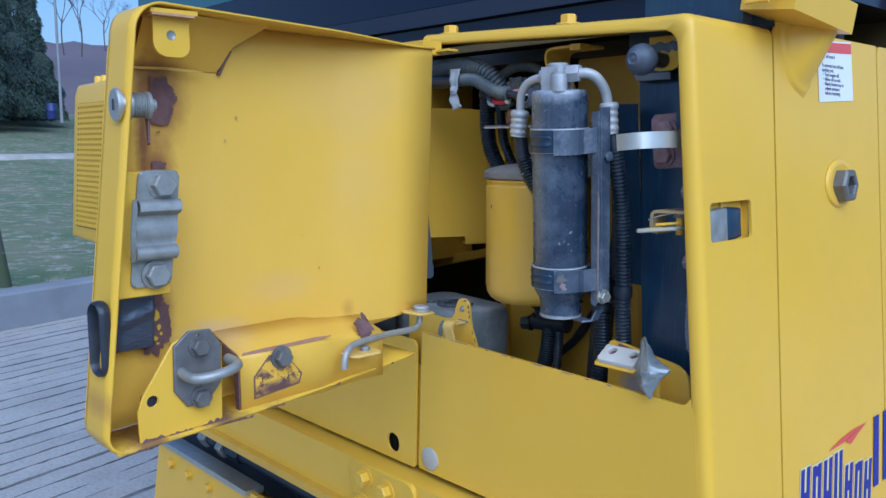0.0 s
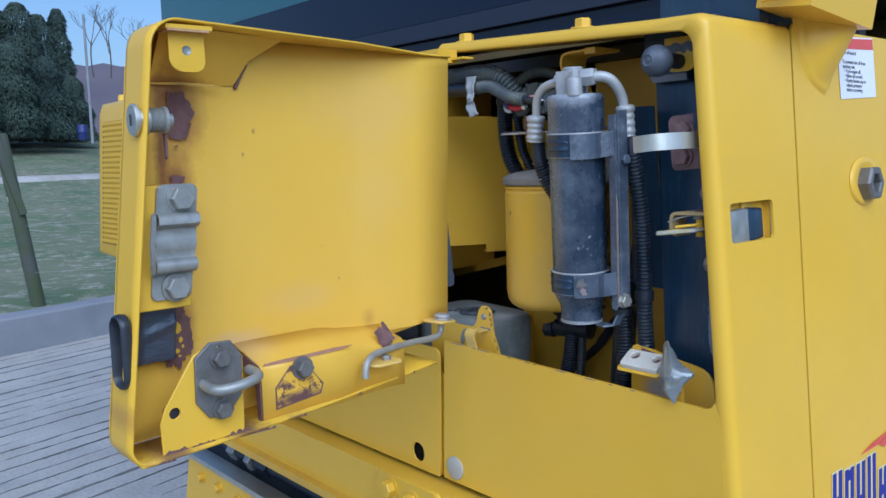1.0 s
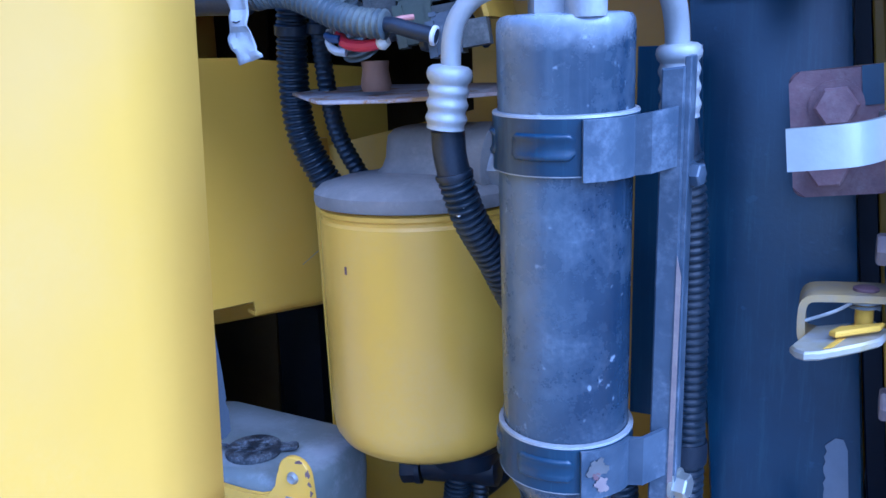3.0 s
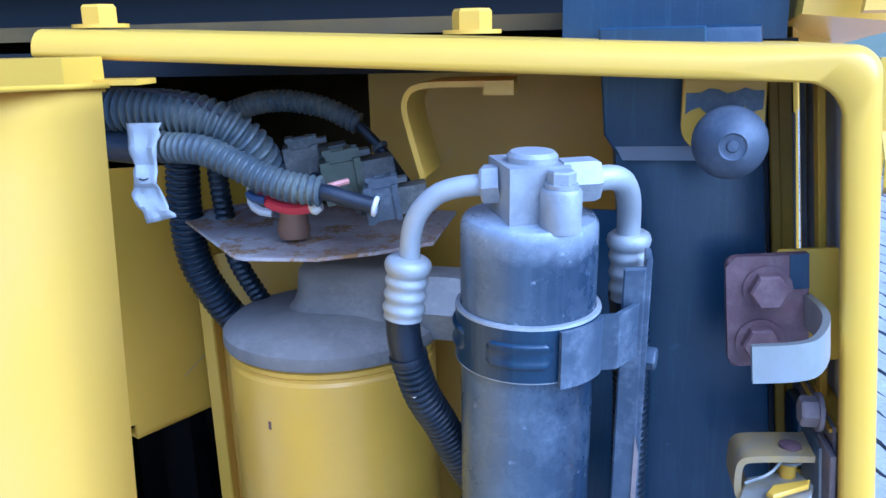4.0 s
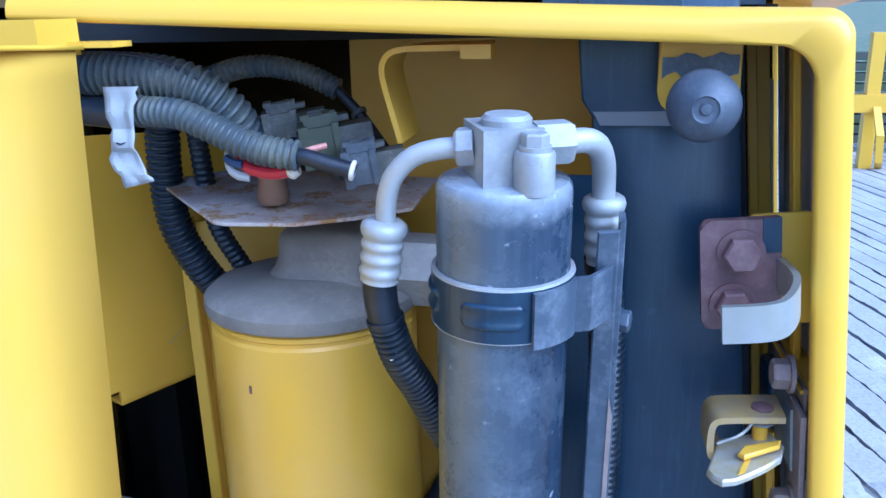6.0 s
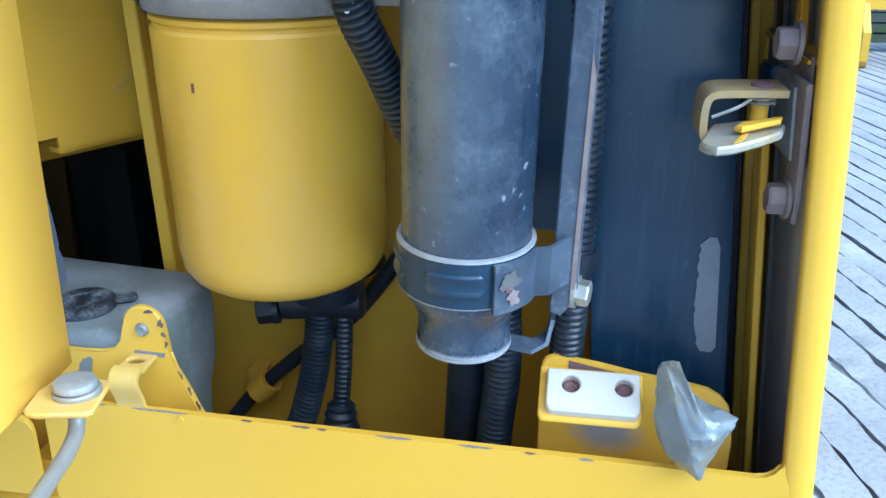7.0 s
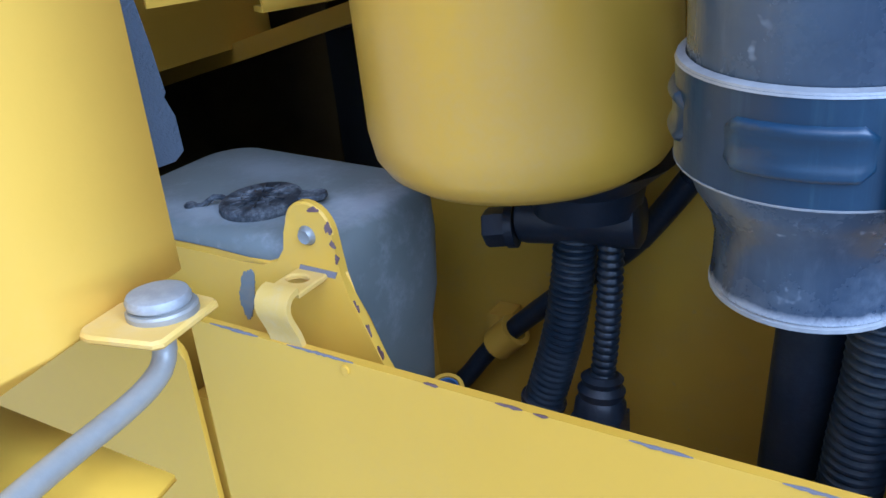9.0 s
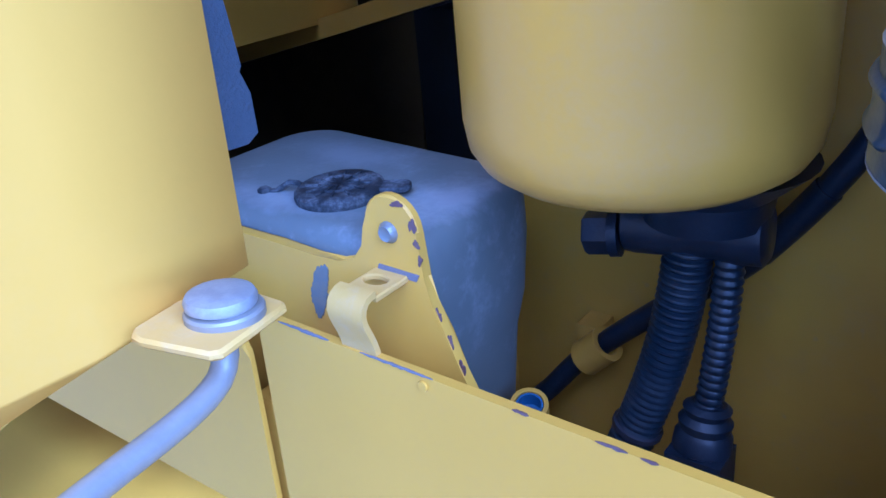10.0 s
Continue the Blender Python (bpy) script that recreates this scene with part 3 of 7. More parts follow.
# stack of boards and an implement, far across the yard
for k in range(9):
    z = 0.1 + 0.11 * k
    ob = part("grey_board", bbox((3.0, 9.2, z), (7.5, 9.4, z + 0.085), 0.006), wood)
    tagged(ob, "long weathered grey timber board in a stack", "board", "stacked boards")
imp = thing("implement_frame", (3.6, 8.3, 0.0), "yellow steel implement frame with curved tines", "implement")
part("beam", bbox((2.75, 8.2, 0.55), (6.0, 8.35, 0.72), 0.01), yellow, imp)
part("upright", bbox((2.9, 8.22, 0.0), (3.02, 8.33, 1.3), 0.01), yellow, imp)
for x in (2.95, 3.9, 4.85):
    part("tine", strip(B(), [(x, 8.18, 0.6), (x + 0.02, 8.05, 0.35), (x + 0.05, 8.1, 0.1), (x + 0.1, 8.25, 0.02)], (1, 0, 0), 0.03, 0.07), yellow, imp)

# ---- excavator body ----
exc = thing("excavator", (0, 0.8, 0), "yellow excavator with an open service compartment, worn paint", "excavator")


def seam_y(z):
    return 0.158 + 0.0215 * (z - 1.05)


def frame_loft():
    """Post, rounded corner and top bar in one: rows of inner place, outer place, depth of the return."""
    rows = []
    zs = [0.75 + (1.45 - 0.75) * i / 12 for i in range(13)]
    for z in zs:
        rows.append(((XR(z), z), (XB(z), z), 0.013))
    for i in range(7):
        z = 1.45 + (1.557 - 1.45) * i / 6
        rows.append(((XR(z), z), (XB(z), z), seam_y(z) - 0.0020))
    cx, cz = XR(1.557) - 0.018, 1.557
    r2 = 0.013
    ox, oz = XB(1.58) - r2, 1.5905 - r2
    for i in range(1, 10):
        a = radians(10 * i)
        c, s = math.cos(a), math.sin(a)
        rows.append(((cx + 0.018 * c, cz + 0.018 * s), (ox + r2 * c, oz + r2 * s), seam_y(1.585) - 0.0020))
    for i in range(1, 13):
        x = cx + (0.004 - cx) * i / 12
        rows.append(((x, 1.575 + (cx - x) * 0.046), (x, 1.5905 + (cx - x) * 0.042), 0.15))
    bm = B()
    prev = None
    for (x, z), (qx, qz), dep in rows:
        w = math.hypot(qx - x, qz - z)
        nx, nz = (qx - x) / w, (qz - z) / w
        r = 0.011
        prof = [(0.0, 0.0045), (0.0, 0.0015), (0.0015, 0.0)] if z > 1.195 else [(0.0, 0.002), (0.0, 0.0003), (0.0002, 0.0)]
        for k in range(6):
            a = radians(18 * k)
            prof.append((w - r + r * math.sin(a), r - r * math.cos(a)))
        prof.append((w, dep))
        ring = [bm.verts.new((x + nx * n, y, z + nz * n)) for n, y in prof]
        if prev:
            for k in range(len(ring) - 1):
                bm.faces.new((prev[k], prev[k + 1], ring[k + 1], ring[k]))
        prev = ring
    bm.faces.new(prev)
    return bm


part("opening_frame", frame_loft(), yellow, exc, sharp=50)
# inside lip behind the post, so that the frame has depth
part("post_lip", plate([(XR(0.9), 0.9), (XR(0.9) + 0.006, 0.9), (XR(1.56) + 0.006, 1.56), (XR(1.56), 1.56)], XZ(0.0045), 0.002), yellow_dusty, exc)
sq = rounded(0.021, 1.361, 0.1065, 1.4015, 0.005)

part("corner_panel", plate([(0.013, 0.75), (seam_y(0.75) - 0.0020, 0.75), (seam_y(1.45) - 0.0020, 1.45), (0.013, 1.45)], side, -0.003, [sq]), yellow, exc)
part("side_panel", plate([(seam_y(0.75) + 0.0016, 0.75), (0.470, 0.75), (0.470, 1.592), (seam_y(1.592) + 0.008, 1.592), (seam_y(1.586) + 0.0016, 1.584)], side, -0.003), yellow, exc)
part("side_panel", plate(rounded(0.4735, 0.75, 1.9, 1.592, (0.0, 0.012, 0, 0)), side, -0.003), yellow, exc)
# black strips put the shade of the open seams into colour
part("seam_strip", plate([(0.150, 0.76), (0.162, 0.76), (0.176, 1.585), (0.164, 1.585)], lambda u, v, d: (XB(v) - 0.0042 + d, u, v), -0.004), ink, exc)
part("seam_strip", plate([(0.466, 0.76), (0.478, 0.76), (0.478, 1.58), (0.466, 1.58)], lambda u, v, d: (XB(v) - 0.0042 + d, u, v), -0.004), ink, exc)
part("panel_backing", plate([(0.13, 0.76), (1.85, 0.76), (1.85, 1.55), (0.13, 1.55)], lambda u, v, d: (XB(v) - 0.010 + d, u, v), -0.003), primer_grey, exc)
part("corner_liner", plate([(0.0068, 0.76), (0.127, 0.76), (0.127, 1.57), (0.0068, 1.57)], lambda u, v, d: (XB(v) - 0.0036 + d, u, v), -0.001, [rounded(0.020, 1.359, 0.108, 1.403, 0.004)]), primer_grey, exc)
part("deck_edge", bbox((-0.6, 0.15, 1.575), (XB(1.59) - 0.004, 0.6, 1.592), 0.003), dark, exc)

# sill panel and lower panels
fil = [(XR(1.203) - 0.012 + 0.012 * math.cos(radians(a)), 1.2036 - 0.012 * math.sin(radians(a))) for a in (0, 22, 45, 67, 90)]
part("sill_panel", plate([(-0.0098, 1.0), (XR(1.0) + 0.004, 1.0), (XR(1.1) + 0.004, 1.1), (XR(1.18) + 0.004, 1.18)] + fil + [(-0.002, 1.2008)], XZ(0.0002), 0.004, bev=0.0006), yellow, exc)
part("sill_return", bbox((0.002, 0.0, 1.0), (0.41, 0.003, 1.004), 0.0005), yellow, exc)
low_hole = circle(-0.066, 1.023, 0.0155)
left_out = [(u - 0.035 * (1.182 - v), v) for u, v in rounded(-0.75, 0.998, -0.0112, 1.187, (0.012, 0.002, 0.002, 0.004))]
part("left_panel", plate(left_out, XZ(-0.001), 0.004, [low_hole], bev=0.0008), yellow, exc)
# near-black sheet holds the shade of the panel gap and hole
part("panel_gap_shade", bbox((-0.78, 0.05, 0.9), (0.01, 0.055, 1.2), 0.001), dark, exc)
part("panel_gap_strip", bbox((-0.022, 0.006, 1.0), (0.002, 0.049, 1.150), 0.001), yellow, exc)
part("plug", lathe(B(), [(0.0165, 0), (0.0165, 0.002), (0.014, 0.0032), (0, 0.0035)], axis_m((0.016, 0.0, 1.021), (0, -1, 0)), 28), mat("grey_plug", (0.45, 0.42, 0.34), 0.6, fine=200), exc, "pale round plastic plug")
part("lower_frame", bevel(box(B(), (-0.95, -0.03, 0.918), (0.45, 0.05, 0.990)), 0.006, 3), yellow, exc)
part("lower_frame_flange", bevel(box(B(), (-0.95, -0.045, 0.905), (0.45, -0.02, 0.918)), 0.003, 2), yellow_dusty, exc)
part("bolt_boss", plate(rounded(-0.125, 0.94, 0.02, 0.992, 0.012), XZ(-0.036), 0.008, bev=0.001), yellow, exc)
for x, z in ((-0.088, 0.972), (-0.038, 0.966), (-0.095, 0.93)):
    bolt(exc, (x, -0.036, z), (0, -1, 0), 0.021, 0.012, 0.017, yellow)
# near-black body and floor: shade below and in the bay put into colour
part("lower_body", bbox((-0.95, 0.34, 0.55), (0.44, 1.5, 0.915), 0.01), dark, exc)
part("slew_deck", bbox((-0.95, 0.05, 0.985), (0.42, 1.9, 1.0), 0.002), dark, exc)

# undercarriage parts seen below the open door
und = thing("undercarriage", (-0.8, 0.2, 0), "yellow excavator undercarriage with a steel edged guard and hydraulic hose", "undercarriage")
part("guard_strip", bbox((-1.09, 0.056, 0.738), (-0.62, 0.098, 0.750), 0.002), zinc, und, "scuffed bare steel strip")
part("guard_shelf", bbox((-1.10, 0.10, 0.735), (-0.3, 0.30, 0.742), 0.001), dark, und)
part("guard_plate", plate([(-1.16, 0.40), (-0.3, 0.40), (-0.3, 0.745), (-1.06, 0.745)], XZ(0.066), 0.012, bev=0.001), yellow, und)
for x in (-0.99, -0.9, -0.8):
    bolt(und, (x, 0.066, 0.70), (0, -1, 0), 0.019, 0.011, 0.014, yellow)
part("hydraulic_hose", tube(B(), [(-1.16, 0.125, 0.775), (-0.9, 0.125, 0.772), (-0.6, 0.13, 0.768), (-0.3, 0.14, 0.75)], 0.016, 14, 0.03), rubber, und)
for x, af, L, m in ((-0.93, 0.042, 0.03, steel), (-0.885, 0.036, 0.03, rubber), (-0.84, 0.046, 0.022, steel), (-0.80, 0.040, 0.05, rubber)):
    part("hose_fitting", hex_head(B(), axis_m((x, 0.125, 0.772), (1, 0, -0.01)), af, L), m, und)
for x in (-0.86, -0.775):
    bolt(und, (x, 0.14, 0.835), (0, -1, 0.2), 0.028, 0.018, 0.022, yellow)
part("hose_rail", bbox((-1.0, 0.16, 0.80), (-0.25, 0.20, 0.90), 0.01), yellow_dusty, und)
part("track_frame", bbox((-0.95, 0.1, 0.3), (1.4, 0.55, 0.70), 0.03), yellow_dusty, und)
part("track_belt", bbox((-0.9, 0.08, 0.0), (1.7, 0.6, 0.32), 0.12, 4), rubber, und)

# cab over the compartment
cab = thing("cab", (-0.6, 1.0, 1.69), "dark tinted cab of the excavator with a black lower panel", "cab")
part("cab_trim", bbox((-1.92, 0.385, 1.695), (0.36, 0.45, 1.728), 0.004), grey_trim, cab)
part("cab_floor", bbox((-1.92, 0.40, 1.66), (0.36, 2.0, 1.70), 0.004), black_gloss, cab)
part("lower_panel", bbox((-1.92, 0.398, 1.732), (0.36, 0.44, 1.845), 0.003), black_gloss, cab)
part("side_window", bbox((-1.88, 0.41, 1.85), (0.30, 0.416, 2.9), 0.002), glass, cab, "teal tinted window pane")
part("cab_shell", bbox((-1.92, 0.45, 1.70), (0.36, 2.0, 3.0), 0.03), black_gloss, cab)
part("deck_riser", bbox((0.262, 0.13, 1.592), (0.388, 0.15, 1.70), 0.002), navy, cab)
# added near-black riser: the shade under the cab is in its colour
part("deck_riser", bbox((-0.6, 0.45, 1.592), (0.36, 0.47, 1.70), 0.002), dark, cab)

# box with a perforated grille behind the door
gr = thing("grille_box", (-0.55, 0.1, 1.27), "yellow sheet metal box with a perforated grille panel", "box")


def lean_x(z):
    return -0.738 - (1.56 - z) * 0.21


part("box_body", bevel(plate([(lean_x(1.285), 1.285), (-0.2, 1.262), (-0.2, 1.575), (lean_x(1.55) + 0.02, 1.568), (lean_x(1.55), 1.55)], XZ(-0.2), 0.5), 0.008, 3, 40), yellow, gr)
bm = B()
for i in range(24):
    z = 1.312 + 0.0094 * i
    box(bm, (lean_x(z) + 0.03, -0.2035, z), (-0.35, -0.2022, z + 0.0050))
for i in range(34):
    x = -0.75 + 0.0100 * i
    p0, p1 = (max(x, lean_x(1.31) + 0.03), 1.31), (max(x + 0.046, lean_x(1.53) + 0.03), 1.532)
    box(bm, (0, -0.2033, 0), (0.0048, -0.2024, 1), Matrix(((1, 0, p1[0] - p0[0], p0[0]), (0, 1, 0, 0), (0, 0, p1[1] - p0[1], p0[1]), (0, 0, 0, 1))))
part("grille", bm, yellow, gr)
# dark ochre sheet puts the shade in the grille holes into colour
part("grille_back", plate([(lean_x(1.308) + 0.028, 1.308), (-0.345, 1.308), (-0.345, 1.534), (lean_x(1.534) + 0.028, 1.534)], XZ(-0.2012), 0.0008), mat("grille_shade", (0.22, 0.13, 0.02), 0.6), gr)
for x in (-0.69, -0.66):
    part("cap_bolt", lathe(B(), [(0.009, 0), (0.009, 0.014), (0.007, 0.017)], Matrix.Translation((x, -0.17, 1.566)), 10), yellow, gr)

# top bolts on the frame
for x, z in ((0.222, 1.5985), (0.022, 1.606)):
    bolt(exc, (x, 0.035, z), (0, 0, 1), 0.017, 0.010, 0.0145, yellow)

# pressed filler neck, side nut, label and decal on the side panel
def neck_height(y, z):
    k = (z - 1.521) / 0.082
    left = 0.236 - 0.046 * (1 - math.exp(-max(z - 1.517, 0) / 0.018))
    right = 0.247 + 0.040 * max(k, 0) ** 0.75
    front = 0.046 * max(k, -0.2) + 0.0015
    soft = [math.exp(-v / 0.004) for v in (front, 0.85 * (y - left), 1.6 * (right - y))]
    h = -0.004 * math.log(sum(min(v, 1e30) for v in soft))
    bead = 0.0026 * math.exp(-((h - 0.001) / 0.003) ** 2) if y < 0.262 else 0.0
    return math.log(1 + math.exp(max(min(h, 0.2), -0.03) / 0.003)) * 0.003 - 0.0012 + bead


bm = B()
rows = []
for i in range(40):
    z = 1.500 + 0.108 * i / 39
    rows.append([bm.verts.new((XB(z) + neck_height(0.178 + 0.112 * j / 45, z), 0.178 + 0.112 * j / 45, z)) for j in range(46)])
for a, b in zip(rows, rows[1:]):
    for j in range(45):
        bm.faces.new((a[j], a[j + 1], b[j + 1], b[j]))
part("filler_neck", bm, yellow, exc, sharp=70)
cov = part("filler_cover", bbox((-0.010, -0.085, 0), (0.050, 0.065, 0.034), 0.006, 3, Matrix.Translation((XB(1.6), 0.200, 1.5965)) @ Matrix.Rotation(radians(-5), 4, "X") @ Matrix.Rotation(radians(6), 4, "Y")), yellow, exc)
part("cover_lever", bevel(strip(B(), curve_pts([(XB(1.6) + 0.012, 0.130, 1.632), (XB(1.6) + 0.014, 0.108, 1.630), (XB(1.6) + 0.014, 0.092, 1.618), (XB(1.6) + 0.012, 0.088, 1.604)], 0.004), (1, 0, 0), 0.006, 0.024), 0.001, 1, 60), yellow, cov)
part("nut_dish", lathe(B(), [(0.034, 0.0), (0.033, 0.002), (0.030, 0.0035), (0.024, 0.003), (0.016, 0.001)], axis_m((XB(1.411) + 0.0005, 0.337, 1.411), (1, 0, 0.075)) @ Matrix.Diagonal((1.22, 0.9, 1, 1)), 36), yellow, exc, sharp=60)
part("side_nut", lathe(B(), [(0.0225, 0), (0.0225, 0.012), (0.0200, 0.015), (0.0135, 0.015), (0.0125, 0.013), (0.0125, 0.002), (0, 0.002)], axis_m((XB(1.408) + 0.002, 0.3355, 1.408), (1, 0, 0.075)), 6), worn_steel, exc, "weathered steel hexagon nut", 20)

lab = thing("warning_label", (XB(1.55), 0.31, 1.51), "white warning label with a red header on the yellow panel", "label")
part("sheet", plate([(0.2845, 1.511), (0.386, 1.516), (0.384, 1.590), (0.2825, 1.585)], lambda u, v, d: (XB(v) + 0.0006 + d, u, v), 0.0004), white_p, lab)
part("header", plate([(0.2845, 1.571), (0.3828, 1.575), (0.3825, 1.588), (0.2842, 1.583)], lambda u, v, d: (XB(v) + 0.0012 + d, u, v), 0.0003), red_p, lab)


def words(text, y, z, size, parent):
    cu = bpy.data.curves.new("text", "FONT")
    cu.body, cu.size, cu.extrude = text, size, 0.0001
    tmp = new("words", cu)
    bpy.context.view_layer.update()
    me = bpy.data.meshes.new_from_object(tmp.evaluated_get(bpy.context.evaluated_depsgraph_get()))
    bpy.data.objects.remove(tmp)
    bpy.data.curves.remove(cu)
    me.transform(Matrix(((0, 0, 1, 0), (1, 0, 0, 0), (0, 1, 0, 0), (0, 0, 0, 1))))
    for v in me.vertices:
        v.co = (XB(z + v.co.z) + 0.0012 + v.co.x, y + v.co.y, z + v.co.z)
    me.materials.append(ink)
    ob = new("words", me)
    ob.parent = parent
    ob.matrix_parent_inverse = Matrix.Translation(HOME[parent.name]).inverted()
    return ob


for k, line in enumerate(("Hot oil hazard", "", "To prevent hot oil from", "spurting out:", "  \u2022 Turn engine off.", "  \u2022 Allow oil to cool.", "  \u2022 Slowly loosen cap to", "    relieve pressure", "    before removing.")):
    if line:
        words(line, 0.2935, 1.5655 - 0.0056 * k, 0.0066, lab)

dec = thing("side_decal", (XB(1.05), 0.34, 1.0), "blue decal shapes with a red swoosh on the yellow panel", "decal")


def on_side(pts, d0, m, name):
    part(name, plate(pts, lambda u, v, d: (XB(v) + d0 + d, u, v), 0.0003), m, dec)


for k in range(7):
    y0, zb, sl = 0.196 + 0.0315 * k, 1.006 - 0.004 * k, 0.009
    h = (0.070, 0.070, 0.073, 0.078, 0.058, 0.056, 0.055)[k]
    on_side([(y0 - 0.002, zb - 0.003), (y0 + 0.026, zb - 0.003), (y0 + 0.026 + sl, zb + h + 0.002), (y0 - 0.002 + sl, zb + h + 0.002)], 0.0006, cream_p, "outline")
    on_side([(y0, zb), (y0 + 0.009, zb), (y0 + 0.009 + sl, zb + h), (y0 + sl, zb + h)], 0.0012, blue_p, "bar")
    on_side([(y0 + 0.015, zb), (y0 + 0.024, zb), (y0 + 0.024 + sl, zb + h), (y0 + 0.015 + sl, zb + h)], 0.0012, blue_p, "bar")
    c0 = (0.42, 0.8, 0.3, 0.0)[k % 4] * h
    k0 = sl * c0 / h
    on_side([(y0 + 0.0092 + k0, zb + c0), (y0 + 0.0148 + k0, zb + c0), (y0 + 0.0148 + k0 + 0.0016, zb + c0 + 0.012), (y0 + 0.0092 + k0 + 0.0016, zb + c0 + 0.012)], 0.0012, blue_p, "bar")
for k in range(2):
    y0 = 0.421 + 0.034 * k
    on_side([(y0, 0.994), (y0 + 0.018, 0.994), (y0 + 0.026, 1.090), (y0 + 0.008, 1.090)], 0.0012, blue_p, "tall_bar")
on_side([(0.282, 1.0795), (0.318, 1.086), (0.360, 1.0895), (0.400, 1.0885), (0.362, 1.0862), (0.330, 1.0800)], 0.0012, red_p, "swoosh")
on_side([(0.334, 1.0795), (0.365, 1.0855), (0.400, 1.0882), (0.372, 1.0805), (0.350, 1.0725)], 0.0013, red_p, "swoosh")

for name, dp, m in (("recess_back", 0.0125, yellow), ("recess_cover", 0.0155, worn_brown)):
    part(name, plate([(0.0185, 1.356), (0.1120, 1.356), (0.1120, 1.407), (0.0185, 1.407)], lambda u, v, d: (XB(v) - dp + d, u, v), -0.0015), m, exc)
part("recess_side", bbox((0.4000, 0.1085, 1.356), (0.4160, 0.1105, 1.406), 0.0005), yellow, exc)
part("recess_top", bbox((0.4000, 0.02, 1.4035), (0.4145, 0.1105, 1.4055), 0.0005), yellow, exc)

# block of the door catch seen through the square cut-out
cat = thing("catch_block", (0.40, 0.055, 1.36), "weathered steel catch block behind the square cut-out", "catch")
part("block", bevel(plate([(0.0235, 1.3570), (0.0625, 1.3560), (0.0625, 1.3945), (0.0235, 1.3930)], lambda u, v, d: (XB(v) - 0.003 + d, u, v), -0.02), 0.003, 2), steel, cat)
part("block", bevel(plate([(0.0632, 1.3575), (0.0965, 1.3610), (0.0965, 1.3930), (0.0632, 1.3955)], lambda u, v, d: (XB(v) - 0.005 + d, u, v), -0.02), 0.005, 3), navy, cat)

# ---- inside of the compartment ----
bay = thing("compartment_shell", (0.2, 0.2, 1.0), "dusty yellow sheet metal walls of the service compartment", "compartment")
part("back_wall", plate([(0.004, 1.0), (0.400, 1.0), (0.395, 1.59), (0.13, 1.59), (0.13, 1.47), (-0.012, 1.44), (-0.006, 1.3)], XZ(0.172), 0.004), yellow_dusty, bay)
part("wall_edge", plate([(0.002, 1.0), (0.012, 1.0), (0.0045, 1.45), (-0.0055, 1.45)], XZ(0.160), 0.012, bev=0.001), yellow, bay)
# added back, side and roof keep the bay dark; shade also in their colour
part("added_bay_back", bbox((-1.0, 0.75, 0.9), (0.42, 0.76, 1.7), 0.001), shaded_yellow, bay)
part("added_bay_side", bbox((-1.0, 0.0, 0.9), (-0.99, 0.76, 1.7), 0.001), dark, bay)
# front wall in near-black: shade below the door is in its colour
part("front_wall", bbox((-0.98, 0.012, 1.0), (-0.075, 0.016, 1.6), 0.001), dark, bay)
part("added_bay_roof", bbox((-1.0, 0.16, 1.60), (0.3, 0.76, 1.61), 0.001), shaded_yellow, bay)
part("rear_panel", plate([(-0.98, 1.0), (-0.25, 1.0), (-0.22, 1.6), (-0.98, 1.6)], XZ(0.41), 0.004), shaded_yellow, bay)
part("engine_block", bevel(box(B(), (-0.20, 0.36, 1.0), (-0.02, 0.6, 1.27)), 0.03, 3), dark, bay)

# sheet metal box in the upper left, with its bent lower flange
def slant(u, v, d):
    """The plane of the slanted inner panel: u along it, from front to back."""
    return (-0.0515 + 0.45 * u + 0.89 * d, 0.134 + 0.89 * u - 0.45 * d, v + 0.0025)


part("inner_panel", plate([(-0.06, 1.318), (0.0, 1.318), (0.001, 1.306), (0.14, 1.306), (0.14, 1.500), (0.0, 1.511), (-0.06, 1.511)], slant, -0.003), yellow, bay)
scratch = mat("bare_scratch", (0.40, 0.37, 0.26), 0.6, fine=300, bump=0)
part("panel_scratch", plate([(0.046, 1.3405), (0.072, 1.3560), (0.0725, 1.3567), (0.046, 1.3412)], lambda u, v, d: slant(u, v, d + 0.0003), 0.0003), scratch, bay)
part("inner_panel_flange", bbox((0, 0, 0), (0.14, 0.014, 0.003), 0.0005, 1, Matrix(((0.45, -0.89, 0, -0.0515), (0.89, 0.45, 0, 0.134), (0, 0, 1, 1.3085), (0, 0, 0, 1)))), yellow, bay)
part("cross_bar", strip(B(), [(-0.36, 0.25, 1.212), (-0.18, 0.25, 1.2565), (0.0, 0.25, 1.302)], (0, 1, 0), 0.014, 0.03), yellow_dusty, bay)
# strut in near-black: the bay's shade is put into its colour
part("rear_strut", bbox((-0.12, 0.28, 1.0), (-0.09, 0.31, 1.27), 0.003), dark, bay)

# dark square column with its top bracket plate


def col(u, v, d):
    return (u + (1.40 - v) * 0.078, 0.058 + (v - 1.2) * 0.05 + d, v)


column = thing("column", (0.34, 0.09, 1.0), "dusty black painted square steel column", "column")
part("shaft", bevel(plate([(0.303, 1.0), (0.3815, 1.0), (0.3815, 1.60), (0.303, 1.60)], col, 0.08), 0.004, 2, 40), navy, column)
